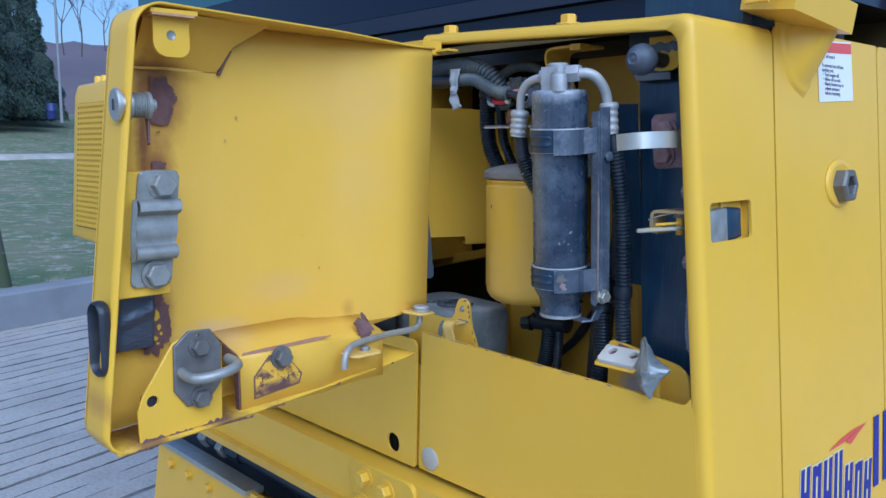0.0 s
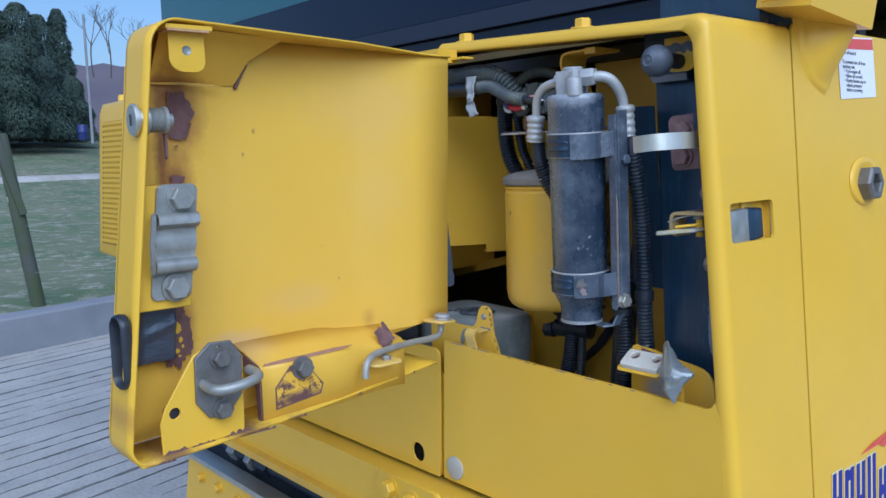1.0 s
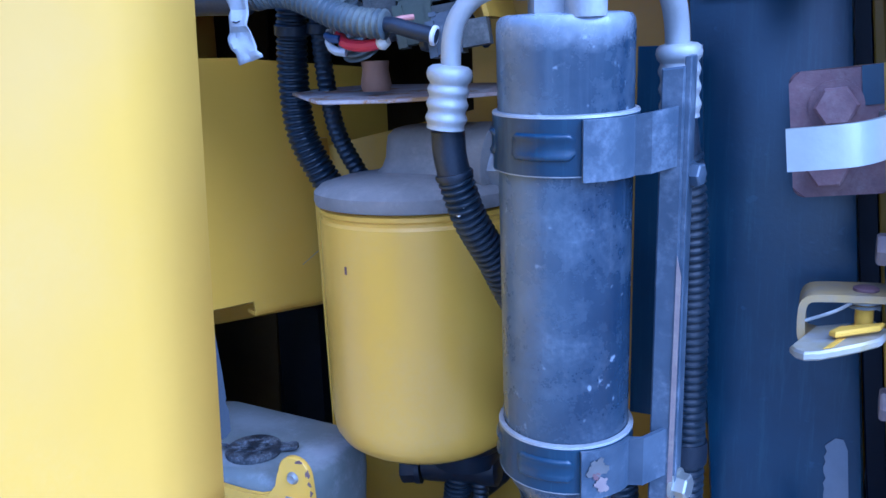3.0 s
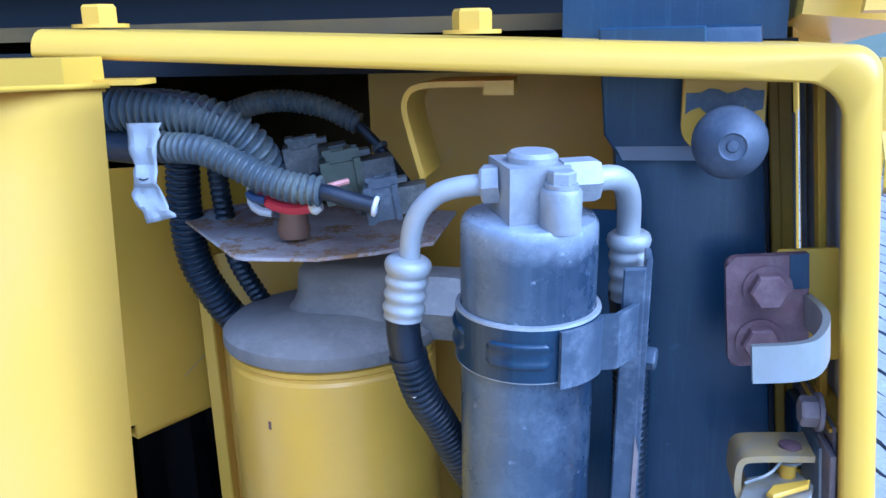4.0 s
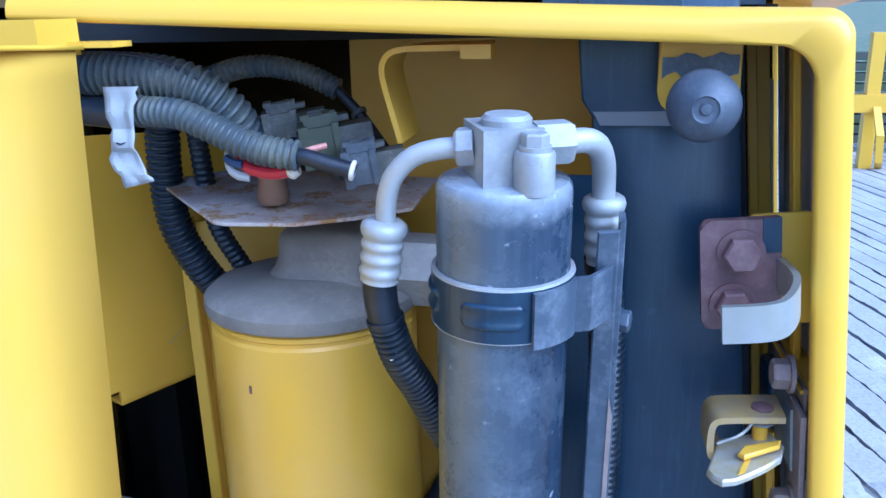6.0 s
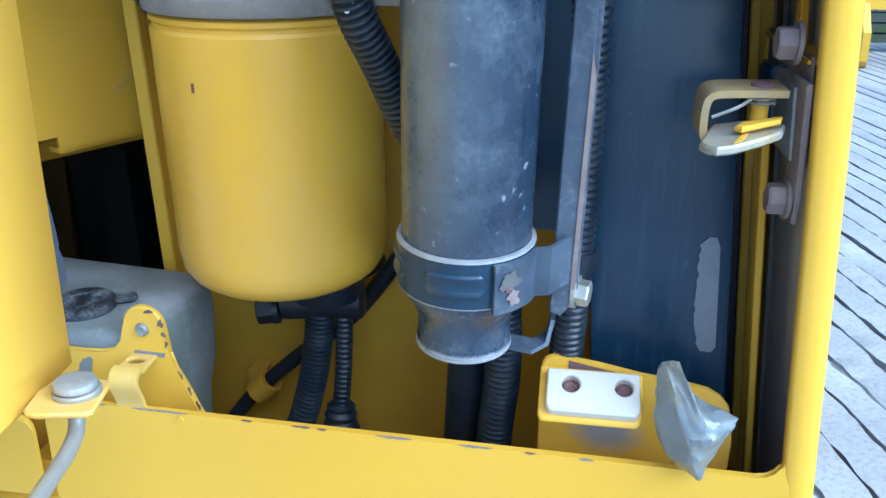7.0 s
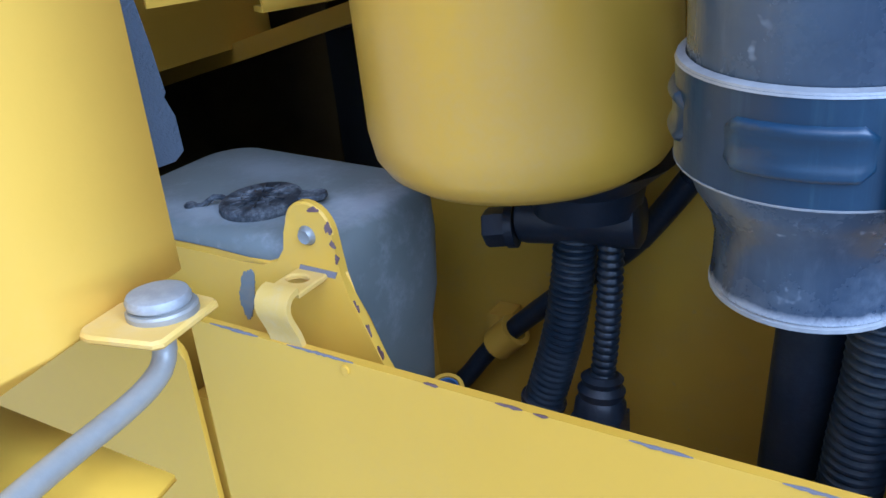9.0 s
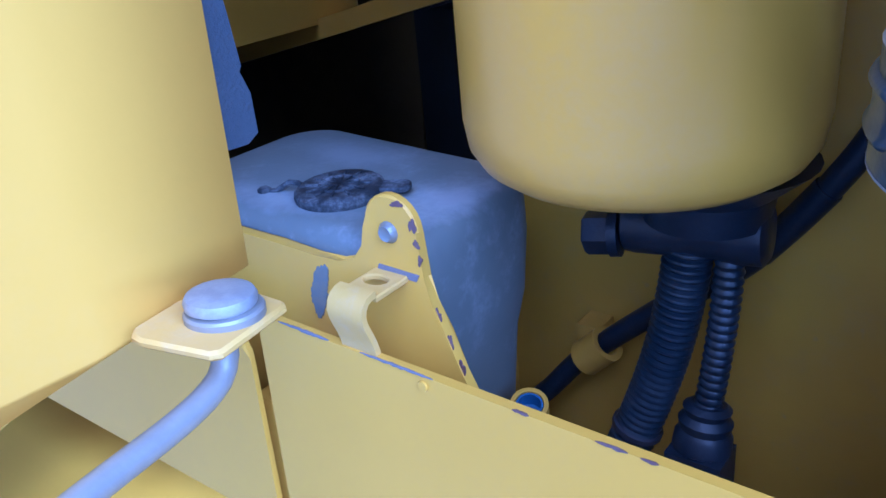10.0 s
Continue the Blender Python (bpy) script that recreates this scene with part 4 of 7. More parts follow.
part("bracket_plate", plate([(0.303, 1.537), (0.309, 1.5315), (0.352, 1.5315), (0.352, 1.60), (0.2985, 1.60), (0.2985, 1.545)], lambda u, v, d: (u + (1.40 - v) * 0.078, 0.0655 + d, v), 0.008, bev=0.001), navy, column)
part("dust_line", plate([(0.3075, 1.5318), (0.351, 1.5318), (0.351, 1.5395), (0.304, 1.539)], lambda u, v, d: (u + (1.40 - v) * 0.078, 0.0648 + d, v), 0.0005), mat("dry_dust", (0.26, 0.27, 0.29), 0.95, fine=600, bump=0.2), column)
rnd = random.Random(8)
wp = [(0.3745, 1.2325), (0.3772, 1.2360), (0.3776, 1.296), (0.3758, 1.3015), (0.372, 1.302)] + [(0.3648 + 0.004 * abs(i / 22 - 0.6) + rnd.uniform(-0.0008, 0.0008), 1.300 - 0.0655 * i / 22) for i in range(1, 22)] + [(0.3685, 1.2330)]
part("worn_patch", plate(wp, lambda u, v, d: (u - 0.0035 + (1.404 - v) * 0.078, 0.0572 + (v - 1.2) * 0.05 + d, v), 0.0004), mat("worn_grey", (0.16, 0.18, 0.21), 0.8, col2=(0.24, 0.26, 0.29), scale=60, fine=500, bump=0.1), column)

# narrow upright strips between column and corner
trim = thing("corner_channel", (0.40, 0.12, 1.0), "yellow edge strips and grey seal channel inside the corner", "channel")


def ch(u, v, d):
    return (u + (1.40 - v) * 0.0935, 0.110 + d, v)


for a0, z0, z1 in ((0.3932, 1.0, 1.36), (0.4078, 1.36, 1.585)):
    part("edge_strip", plate([(a0 - 0.002, z0), (a0 + 0.002, z0), (a0 + 0.002, z1), (a0 - 0.002, z1)], lambda u, v, d: (u + (1.40 - v) * 0.0935, 0.060 + d, v), 0.010, bev=0.0008), yellow, trim)
part("web", plate([(0.3985, 1.0), (0.4066, 1.0), (0.4066, 1.59), (0.3985, 1.59)], lambda u, v, d: ch(u, v, d + 0.013), 0.003), yellow_dusty, trim)
part("inner_strip", plate([(0.3930, 1.0), (0.3987, 1.0), (0.3987, 1.59), (0.3930, 1.59)], lambda u, v, d: ch(u, v, d + 0.006), 0.004, bev=0.0008), yellow_dusty, trim)
part("seal_strip", plate([(0.382, 1.0), (0.3929, 1.0), (0.3929, 1.59), (0.382, 1.59)], lambda u, v, d: ch(u, v, d + 0.008), 0.004, bev=0.0008), grey_trim, trim)
part("grey_inner_face", plate([(0.4104, 1.0), (0.413, 1.0), (0.413, 1.59), (0.4104, 1.59)], lambda u, v, d: ch(u, v, d + 0.008), 0.002), grey_head, trim)

# knob on its yellow bracket
kn = thing("door_stop", (0.342, 0.03, 1.55), "dusty black rubber knob on a yellow bracket", "door stop")
part("bracket", plate(rounded(0.3245, 1.5395, 0.364, 1.576, (0, 0, 0.012, 0.012)), XZ(0.046), 0.004, bev=0.0008), yellow, kn)
part("dust_band", plate([(0.3262, 1.5575)] + [(0.3285 + 0.0042 * i, 1.5595 + 0.0022 * math.sin(i * 2.3)) for i in range(8)] + [(0.3625, 1.5600), (0.3625, 1.5690)] + [(0.3580 - 0.0042 * i, 1.5690 + 0.0014 * math.sin(i * 1.7)) for i in range(7)] + [(0.3262, 1.5680)], XZ(0.0453), 0.0005), bracket_grey, kn)
part("stem", lathe(B(), [(0.008, 0), (0.008, 0.03)], axis_m((0.343, 0.046, 1.550), (0, -1, 0)), 16), rubber, kn)
part("knob", lathe(B(), [(0.006, 0.0)] + [(0.0166 * math.sin(radians(a)), 0.0165 - 0.0165 * math.cos(radians(a))) for a in range(24, 157, 12)] + [(0.006, 0.0322), (0.0052, 0.0312), (0.0028, 0.0308), (0.0022, 0.0318), (0, 0.032)], axis_m((0.343, 0.024, 1.5487), (-0.05, -1, 0)), 32), knob_rubber, kn)

# maroon bracket with its bright hook
hk = thing("hook_bracket", (0.36, 0.03, 1.43), "rust red bracket with two bolts and a bright zinc hook", "bracket", move=(0.0045, -0.005, 0.002), turn=(0, -0.085, 0))
part("mount", plate(rounded(0.372, 1.4335, 0.3995, 1.4905, 0.001), XZ(0.034), 0.003), yellow, hk)
part("plate", plate(rounded(0.3465, 1.4335, 0.3845, 1.4905, (0.001, 0.005, 0.005, 0.001)), XZ(0.028), 0.005, bev=0.001), primer, hk)
part("paint_edge", plate([(0.376, 1.473), (0.3845, 1.473), (0.3845, 1.4905), (0.376, 1.4905)], XZ(0.0272), 0.0006), navy, hk)
for x, z in ((0.3655, 1.474), (0.3615, 1.447)):
    bolt(hk, (x, 0.028, z), (0, -1, 0), 0.016, 0.007, 0.0115, primer)
part("hook", bevel(strip(B(), curve_pts([(0.3855, 0.028, 1.4535), (0.3872, 0.010, 1.4535), (0.3862, -0.004, 1.4535), (0.3812, -0.020, 1.4535), (0.3750, -0.0315, 1.4535), (0.3690, -0.0362, 1.4535), (0.3600, -0.0380, 1.4535), (0.3475, -0.0382, 1.4535)], 0.003), (0, 0, 1), 0.0032, 0.0165), 0.0012, 3, 50), zinc, hk, "bright zinc plated hook strip")

# slam latch on the post
la = thing("slam_latch", (0.385, 0.03, 1.33), "worn yellow slam latch with a bare steel tongue", "latch", move=(-0.003, 0.003, -0.001))
part("bracket", bevel(strip(B(), curve_pts([(0.3965, 0.012, 1.3935), (0.380, 0.010, 1.3935), (0.366, 0.008, 1.3932), (0.3612, 0.008, 1.3915), (0.3590, 0.008, 1.3875), (0.3585, 0.008, 1.380), (0.3590, 0.008, 1.3725), (0.3612, 0.008, 1.3690), (0.367, 0.008, 1.3675)], 0.002), (0, 1, 0), 0.0034, 0.026), 0.0009, 2, 50), beige_yellow, la)
part("bush", lathe(B(), [(0.0055, 0), (0.0055, 0.0012), (0.0035, 0.002), (0, 0.002)], axis_m((0.3865, 0.021, 1.3937), (0, 0, 1)), 18), primer, la)
part("pin", lathe(B(), [(0.004, 0), (0.004, 0.026)], axis_m((0.3865, 0.021, 1.3675), (0, 0, 1)), 14), yellow, la)
part("spring", tube(B(), [(0.3865 + 0.0062 * math.cos(a * 0.8), 0.021 + 0.0062 * math.sin(a * 0.8), 1.385 + 0.00025 * a) for a in range(26)] + [(0.375, 0.004, 1.388), (0.362, 0.0, 1.383)], 0.0008, 6, 0.0015), steel, la)
part("tongue", plate([(0.3565, -0.0105), (0.3585, -0.0165), (0.3625, -0.0205), (0.3690, -0.0195), (0.3760, -0.0150), (0.3850, -0.0080), (0.393, 0.0), (0.397, 0.012), (0.392, 0.028), (0.366, 0.02)], lambda u, v, d: (u, v, 1.3700 + 0.10 * (u - 0.357) + d), 0.0042, bev=0.0010), tongue_metal, la)
part("scuff", plate([(0.3700, -0.0160), (0.3735, -0.0140), (0.3790, 0.0000), (0.3760, -0.0010)], lambda u, v, d: (u, v, 1.3744 + 0.10 * (u - 0.357) + d), 0.0003), yellow, la)
part("lever", plate([(0.3720, -0.0020), (0.3745, -0.0055), (0.3925, 0.0035), (0.3945, 0.0095), (0.3760, 0.0050)], lambda u, v, d: (u, v, 1.3772 + 0.12 * (u - 0.372) + d), 0.0028, bev=0.0007), yellow, la)
part("back_plate", plate([(0.004, 1.398), (0.030, 1.398), (0.030, 1.345), (0.021, 1.330), (0.012, 1.330), (0.008, 1.345)], lambda u, v, d: (0.401 + (1.40 - v) * 0.08 + d, u, v), 0.003, bev=0.0006), worn_brown, la)
for y, z in ((0.022, 1.413), (0.020, 1.340)):
    bolt(la, (0.4005 + (1.40 - z) * 0.08, y, z), (-1, 0, 0), 0.0135, 0.008, 0.0098, worn_brown)

# receiver drier
dr = thing("receiver_drier", (0.2505, -0.0125, 1.25), "dusty black receiver drier canister with grey aluminium fittings", "drier", move=(-0.0015, 0.0041, 0.003), turn=(0.055, 0.020, 0))
DX, DY = 0.2510, -0.0085
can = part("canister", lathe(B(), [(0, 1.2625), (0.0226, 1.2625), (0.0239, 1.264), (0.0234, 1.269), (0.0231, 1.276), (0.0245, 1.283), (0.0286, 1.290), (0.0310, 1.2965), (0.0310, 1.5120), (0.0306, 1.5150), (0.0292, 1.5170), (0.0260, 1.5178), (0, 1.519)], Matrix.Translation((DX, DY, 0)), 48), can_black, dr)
part("bottom_rim", lathe(B(), [(0.0235, 1.2618), (0.0242, 1.2621), (0.0242, 1.2632), (0.0235, 1.2636)], Matrix.Translation((DX, DY, 0)), 40), dusty_metal, can)


def band(name, z0, z1, parent):
    b = B()
    R = 0.03127
    prof = [(R, z0), (R + 0.0022, z0), (R + 0.0022, z1), (R, z1)]
    st = part(name, lathe(b, prof, Matrix.Translation((DX, DY, 0)), 48, close=False), navy, parent)
    zm = (z0 + z1) / 2
    # pressed slots in the band and the clamped tab that runs to the bracket
    for a0, a1 in ((-118, -66), (-190, -143)):
        b = B()
        prev = None
        for i in range(21):
            a = radians(a0 + (a1 - a0) * i / 20)
            c, s = math.cos(a), math.sin(a)
            e = min(1.0, min(i, 20 - i) / 2.0)
            w = 0.0060 * (0.62 + 0.38 * e)
            row = [b.verts.new((DX + (R + 0.0021 + q * e) * c, DY + (R + 0.0021 + q * e) * s, zm + k * w)) for k, q in ((-1, 0), (-0.9, 0.0012), (-0.72, 0.0017), (-0.5, 0.0008), (0, 0.0005), (0.5, 0.0008), (0.72, 0.0017), (0.9, 0.0012), (1, 0))]
            if prev:
                for k in range(8):
                    b.faces.new((prev[k], prev[k + 1], row[k + 1], row[k]))
            prev = row
        part("slot_rib", b, navy, st, sharp=80)
    line = []
    for i in range(7):
        a = radians(-62 + 8 * i)
        line.append((DX + (R + 0.003) * math.cos(a), DY + (R + 0.003) * math.sin(a), z0 - 0.002))
    line += [(DX + 0.040, DY - 0.008, z0 - 0.001), (DX + 0.050, DY + 0.004, z0 + 0.001)]
    part("clamp_tab", bevel(strip(B(), line, (0, 0, 1), 0.0022, z1 - z0 + 0.001), 0.0005, 1, 50), bracket_grey, st)
    part("rim_dust", lathe(B(), [(R, z1), (R + 0.0024, z1 - 0.0006), (R + 0.0020, z1 + 0.0005), (R + 0.0003, z1 + 0.0009), (R, z1 + 0.0009)], Matrix.Translation((DX, DY, 0)), 48, close=False), dusty_metal, st)
    part("rim_dust", lathe(B(), [(R, z0 - 0.0004), (R + 0.0023, z0 - 0.0002), (R + 0.0024, z0 + 0.0003), (R, z0 + 0.0003)], Matrix.Translation((DX, DY, 0)), 48, close=False), dusty_metal, st)
    return st


band("upper_band", 1.450, 1.4755, dr)
band("lower_band", 1.2975, 1.3215, dr)
for u0, z, ru, rz, sd, m in ((0.2750, 1.3120, 0.0034, 0.0050, 3, worn_steel), (0.2765, 1.3030, 0.0026, 0.0034, 5, worn_brown), (0.2745, 1.3080, 0.0012, 0.0022, 8, primer)):
    part("paint_chip", plate(ragged(u0, z, ru, rz, 40, sd, 0.45), lambda u, v, d: (u, DY - math.sqrt(max(0.0371 ** 2 - (u - DX) ** 2, 0)) + d, v), 0.0004), m, dr)
part("bracket_bar", plate([(0.2935, 1.493), (0.3035, 1.494), (0.3040, 1.286), (0.2985, 1.279), (0.2930, 1.281)], XZ(-0.0075), 0.004, bev=0.0008), bracket_grey, dr)
part("bracket_web", plate([(-0.006, 1.498), (0.010, 1.498), (0.010, 1.290), (-0.006, 1.285)], YZ(0.3030), 0.003, bev=0.0005), bracket_grey, dr)
part("rust_streak", plate([(0.3022, 1.285), (0.3046, 1.285), (0.3052, 1.40), (0.3030, 1.41)], XZ(-0.0082), 0.0005), worn_brown, dr)
part("bracket_back", plate([(0.268, 1.292), (0.311, 1.292), (0.300, 1.50), (0.268, 1.50)], XZ(0.066), 0.003), navy, dr)
part("red_mark", plate(ragged(0.2975, 1.4665, 0.003, 0.006, 18, 8, 0.3), XZ(-0.0082), 0.0005), mat("red_paint_mark", (0.28, 0.06, 0.06), 0.7, fine=400), dr)
bolt(dr, (0.3045, -0.001, 1.2905), (1, -0.25, 0), 0.0115, 0.006, 0.0085, zinc)
bolt(dr, (0.3045, 0.004, 1.4455), (1, -0.25, 0), 0.0095, 0.005, 0.0065, bracket_grey)
part("foot_clip", bevel(strip(B(), [(0.273, -0.012, 1.2600), (0.286, -0.014, 1.2595), (0.294, -0.006, 1.2605), (0.2965, 0.0, 1.272)], (0, 1, 0), 0.0022, 0.012), 0.0005, 1, 50), bracket_grey, dr)
TW = Matrix.Translation((0.2505, -0.0125, 0)) @ Matrix.Rotation(radians(24), 4, "Z")
head = part("fitting_block", bevel(box(B(), (-0.0135, -0.0155, 1.5165), (0.0135, 0.0155, 1.5425), TW), 0.0016, 2), dusty_metal, dr, "dusty aluminium fitting block")
part("plug", lathe(B(), [(0.0112, 1.5425), (0.0112, 1.5450), (0.0095, 1.5468), (0, 1.5468)], Matrix.Translation((0.252, -0.013, 0)), 24), dusty_metal, head)
part("boss", lathe(B(), [(0.0088, 1.5160), (0.0088, 1.5330), (0.0080, 1.5343), (0, 1.5343)], Matrix.Translation((0.2655, -0.0275, 0)), 20), dusty_metal, head)
part("boss_bolt", hex_head(B(), axis_m((0.2655, -0.0275, 1.5343), (0, 0, 1)), 0.0105, 0.0055, 0.007), dusty_metal, head)
part("side_nut", hex_head(B(), axis_m((0.2645, -0.0145, 1.5345), (0.95, 0.3, 0.02)), 0.0175, 0.0165), dusty_metal, head)
part("side_stub", hex_head(B(), axis_m((0.2385, -0.014, 1.5325), (-1, 0, -0.1)), 0.0155, 0.0085), dusty_metal, head)
part("left_pipe", tube(B(), [(0.231, -0.014, 1.5315), (0.222, -0.0145, 1.5305), (0.211, -0.0148, 1.527), (0.2025, -0.015, 1.519), (0.1985, -0.0145, 1.510), (0.197, -0.0138, 1.500), (0.1968, -0.0136, 1.492)], 0.0048, 14), white_metal, dr, "grey aluminium bent pipe")
part("right_pipe", tube(B(), [(0.278, -0.0105, 1.5345), (0.286, -0.006, 1.5345), (0.2915, 0.002, 1.5305), (0.2945, 0.010, 1.5215), (0.2955, 0.0165, 1.510), (0.2958, 0.019, 1.496)], 0.0056, 14), white_metal, dr, "grey aluminium bent pipe")


def ferrule(at, d, L, r):
    prof = [(r * 0.55, 0), (r * 0.85, 0.0006), (r * 1.02, 0.002), (r * 1.08, 0.0045), (r * 1.02, 0.007), (r * 0.9, 0.0085)]
    n = 24
    for i in range(n + 1):
        z = 0.009 + (L - 0.011) * i / n
        prof.append((r * (0.93 + 0.055 * math.sin(6.283 * 3 * i / n - 1.2)), z))
    prof += [(r * 0.9, L - 0.0008), (r * 0.6, L)]
    return lathe(B(), prof, axis_m(at, d), 28)


part("left_ferrule", ferrule((0.1965, -0.0135, 1.4965), (-0.12, -0.02, -1), 0.031, 0.0103), white_metal, dr, sharp=70)
part("right_ferrule", ferrule((0.2960, 0.0200, 1.503), (0.05, 0.02, -1), 0.035, 0.0098), white_metal, dr, sharp=70)

hs = thing("left_hose", (0.20, 0.0, 1.40), "black corrugated hose running behind the drier", "hose", move=(0.0035, 0.003, -0.0015))
part("sleeve", tube(B(), [(0.1902, -0.0176, 1.470), (0.1905, -0.0168, 1.458), (0.1925, -0.0150, 1.445)], 0.0084, 16), rubber, hs)
part("clip_ring", lathe(B(), [(0.0094, 0), (0.0098, 0.0015), (0.0094, 0.003)], axis_m((0.1918, -0.0158, 1.4495), (0.15, 0.15, -1)), 20), rubber, hs)
part("conduit", tube(B(), [(0.1920, -0.0155, 1.4475), (0.1965, -0.008, 1.425), (0.2035, 0.005, 1.402), (0.2115, 0.019, 1.374), (0.224, 0.035, 1.342), (0.237, 0.048, 1.310), (0.247, 0.060, 1.280)], 0.0094, 18, rib=0.19, pitch=0.0036), conduit, hs)
part("paint_dab", lathe(B(), [(0.0014, 0), (0.0011, 0.0006), (0, 0.0008)], axis_m((0.1948, -0.0182, 1.4285), (-0.1, -1, 0)), 8), white_p, hs)
part("paint_dab", lathe(B(), [(0.0014, 0), (0.0011, 0.0006), (0, 0.0008)], axis_m((0.1968, -0.0176, 1.4325), (0.1, -1, 0)), 8), white_p, hs)
hs = thing("right_hose", (0.31, 0.03, 1.35), "black corrugated hose hanging beside the drier bracket", "hose")
part("sleeve", tube(B(), [(0.2990, 0.0165, 1.474), (0.3005, 0.0180, 1.462), (0.3018, 0.0195, 1.452)], 0.0084, 16), rubber, hs)
part("conduit", tube(B(), [(0.3015, 0.0190, 1.456), (0.3040, 0.026, 1.42), (0.3045, 0.034, 1.375), (0.3045, 0.038, 1.32), (0.3040, 0.040, 1.275), (0.303, 0.044, 1.24), (0.301, 0.050, 1.20), (0.295, 0.056, 1.05)], 0.0096, 16, rib=0.14, pitch=0.0042), conduit, hs)
part("end_collar", lathe(B(), [(0.0105, 0), (0.0108, 0.006), (0.0105, 0.012)], axis_m((0.3043, 0.0390, 1.300), (0, 0.02, -1)), 20), rubber, hs)
hs = thing("smooth_hose", (0.235, 0.075, 1.1), "smooth dark rubber hose rising below the drier", "hose")
part("hose", tube(B(), [(0.246, 0.085, 1.30), (0.245, 0.082, 1.24), (0.242, 0.079, 1.17), (0.235, 0.077, 1.02)], 0.0140, 20), rubber, hs)
part("hose_clamp", lathe(B(), [(0.0140, 0), (0.0149, 0.0006), (0.0149, 0.0080), (0.0140, 0.0086)], axis_m((0.2455, 0.0835, 1.272), (0, -0.05, -1)), 24, close=False), worn_steel, hs)
hs = thing("lower_hose", (0.275, 0.05, 1.1), "black corrugated hose below the drier", "hose")
part("conduit", tube(B(), [(0.260, 0.055, 1.30), (0.265, 0.055, 1.25), (0.266, 0.055, 1.21), (0.262, 0.056, 1.16), (0.254, 0.06, 1.02)], 0.0112, 18, rib=0.15, pitch=0.0038), conduit, hs)
part("end_collar", lathe(B(), [(0.0112, 0), (0.0124, 0.0008), (0.0124, 0.0085), (0.0112, 0.0095)], axis_m((0.2635, 0.055, 1.272), (0.05, 0, -1)), 22, close=False), rubber, hs)

# filter with grey head
FX, FY, FR = 0.1210, 0.0955, 0.0652


def flt(z):
    return Matrix.Translation((FX, FY, 0)) @ Matrix(((1, 0, -0.004, 0.004 * 1.33), (0, 1, 0, 0), (0, 0, 1, 0), (0, 0, 0, 1)))


fl = thing("spin_on_filter", (FX, FY, 1.235), "large yellow spin-on filter canister under a grey dusty head", "filter")
part("canister", lathe(B(), [(0, 1.2500), (0.043, 1.2505), (0.053, 1.2525), (0.0595, 1.257), (0.0635, 1.2635), (FR, 1.2745), (FR, 1.406), (FR - 0.0015, 1.408), (FR - 0.0015, 1.410), (FR, 1.4115), (FR, 1.414), (FR - 0.003, 1.416)], flt(0), 64), yellow_filter, fl)
hd = part("filter_head", lathe(B(), [(FR - 0.002, 1.4155), (FR + 0.0022, 1.4165), (FR + 0.003, 1.419), (FR + 0.0026, 1.4245), (FR - 0.002, 1.4285), (0.05, 1.432), (0.03, 1.435), (0, 1.436)], flt(0), 64), grey_head, fl, "grey dusty cast filter head")
bm = B()
prev = None
for z, grow in ((1.424, 0.016), (1.430, 0.011), (1.434, 0.006), (1.438, 0.0025), (1.444, 0.0006), (1.452, 0.0), (1.458, -0.0008), (1.462, -0.004), (1.4635, -0.009)):
    ring = [bm.verts.new((x, y, z)) for x, y in rounded(0.099 - grow, 0.080 - grow, 0.170, 0.145 + grow, (0.012, 0.02, 0.02, 0.012), 6)]
    if prev:
        for k in range(len(ring)):
            bm.faces.new((prev[k], prev[(k + 1) % len(ring)], ring[(k + 1) % len(ring)], ring[k]))
    prev = ring
bm.faces.new(prev)
part("head_block", bm, grey_head, hd, sharp=60)
part("outlet", lathe(B(), [(0.028, 0), (0.028, 0.014), (0.025, 0.016)], axis_m((0.164, 0.100, 1.438), (1, -0.1, 0)), 28), grey_head, hd)
part("outlet_nut", hex_head(B(), axis_m((0.179, 0.098, 1.438), (1, -0.1, 0)), 0.040, 0.03), dusty_metal, hd)
part("mark", plate([(0.0990, 1.3775), (0.1008, 1.3775), (0.1008, 1.3825), (0.0990, 1.3825)], lambda u, v, d: (u, FY - math.sqrt(FR ** 2 - (u - FX + 0.004 * (v - 1.33)) ** 2) - 0.0005 + d, v), 0.0004), rust, fl)
part("filter_clamp", lathe(B(), [(0, 0), (0.008, 0), (0.0115, 0.002), (0.0120, 0.006), (0.0120, 0.040), (0.0132, 0.046), (0.0132, 0.056), (0.010, 0.058)], axis_m((0.109, 0.109, 1.2185), (1, 0.12, 0.06)), 24), rubber, fl)
part("drain_boss", lathe(B(), [(0.024, 0), (0.026, 0.012), (0.040, 0.024)], axis_m((0.142, 0.112, 1.2265), (0, 0, 1)), 28), rubber, fl)
part("clamp_bolt", hex_head(B(), axis_m((0.109, 0.106, 1.2155), (-1, -0.25, -0.1)), 0.0165, 0.011, 0.0105, 0.004), rubber, fl)

# hoses below and behind the filter
hs = thing("conduit_hose", (0.14, 0.12, 1.0), "black corrugated conduit hanging below the filter", "hose")
part("conduit", tube(B(), [(0.1365, 0.112, 1.218), (0.1335, 0.112, 1.19), (0.1285, 0.110, 1.16), (0.119, 0.107, 1.125), (0.104, 0.102, 1.08)], 0.0105, 18, rib=0.15, pitch=0.0036), conduit, hs)
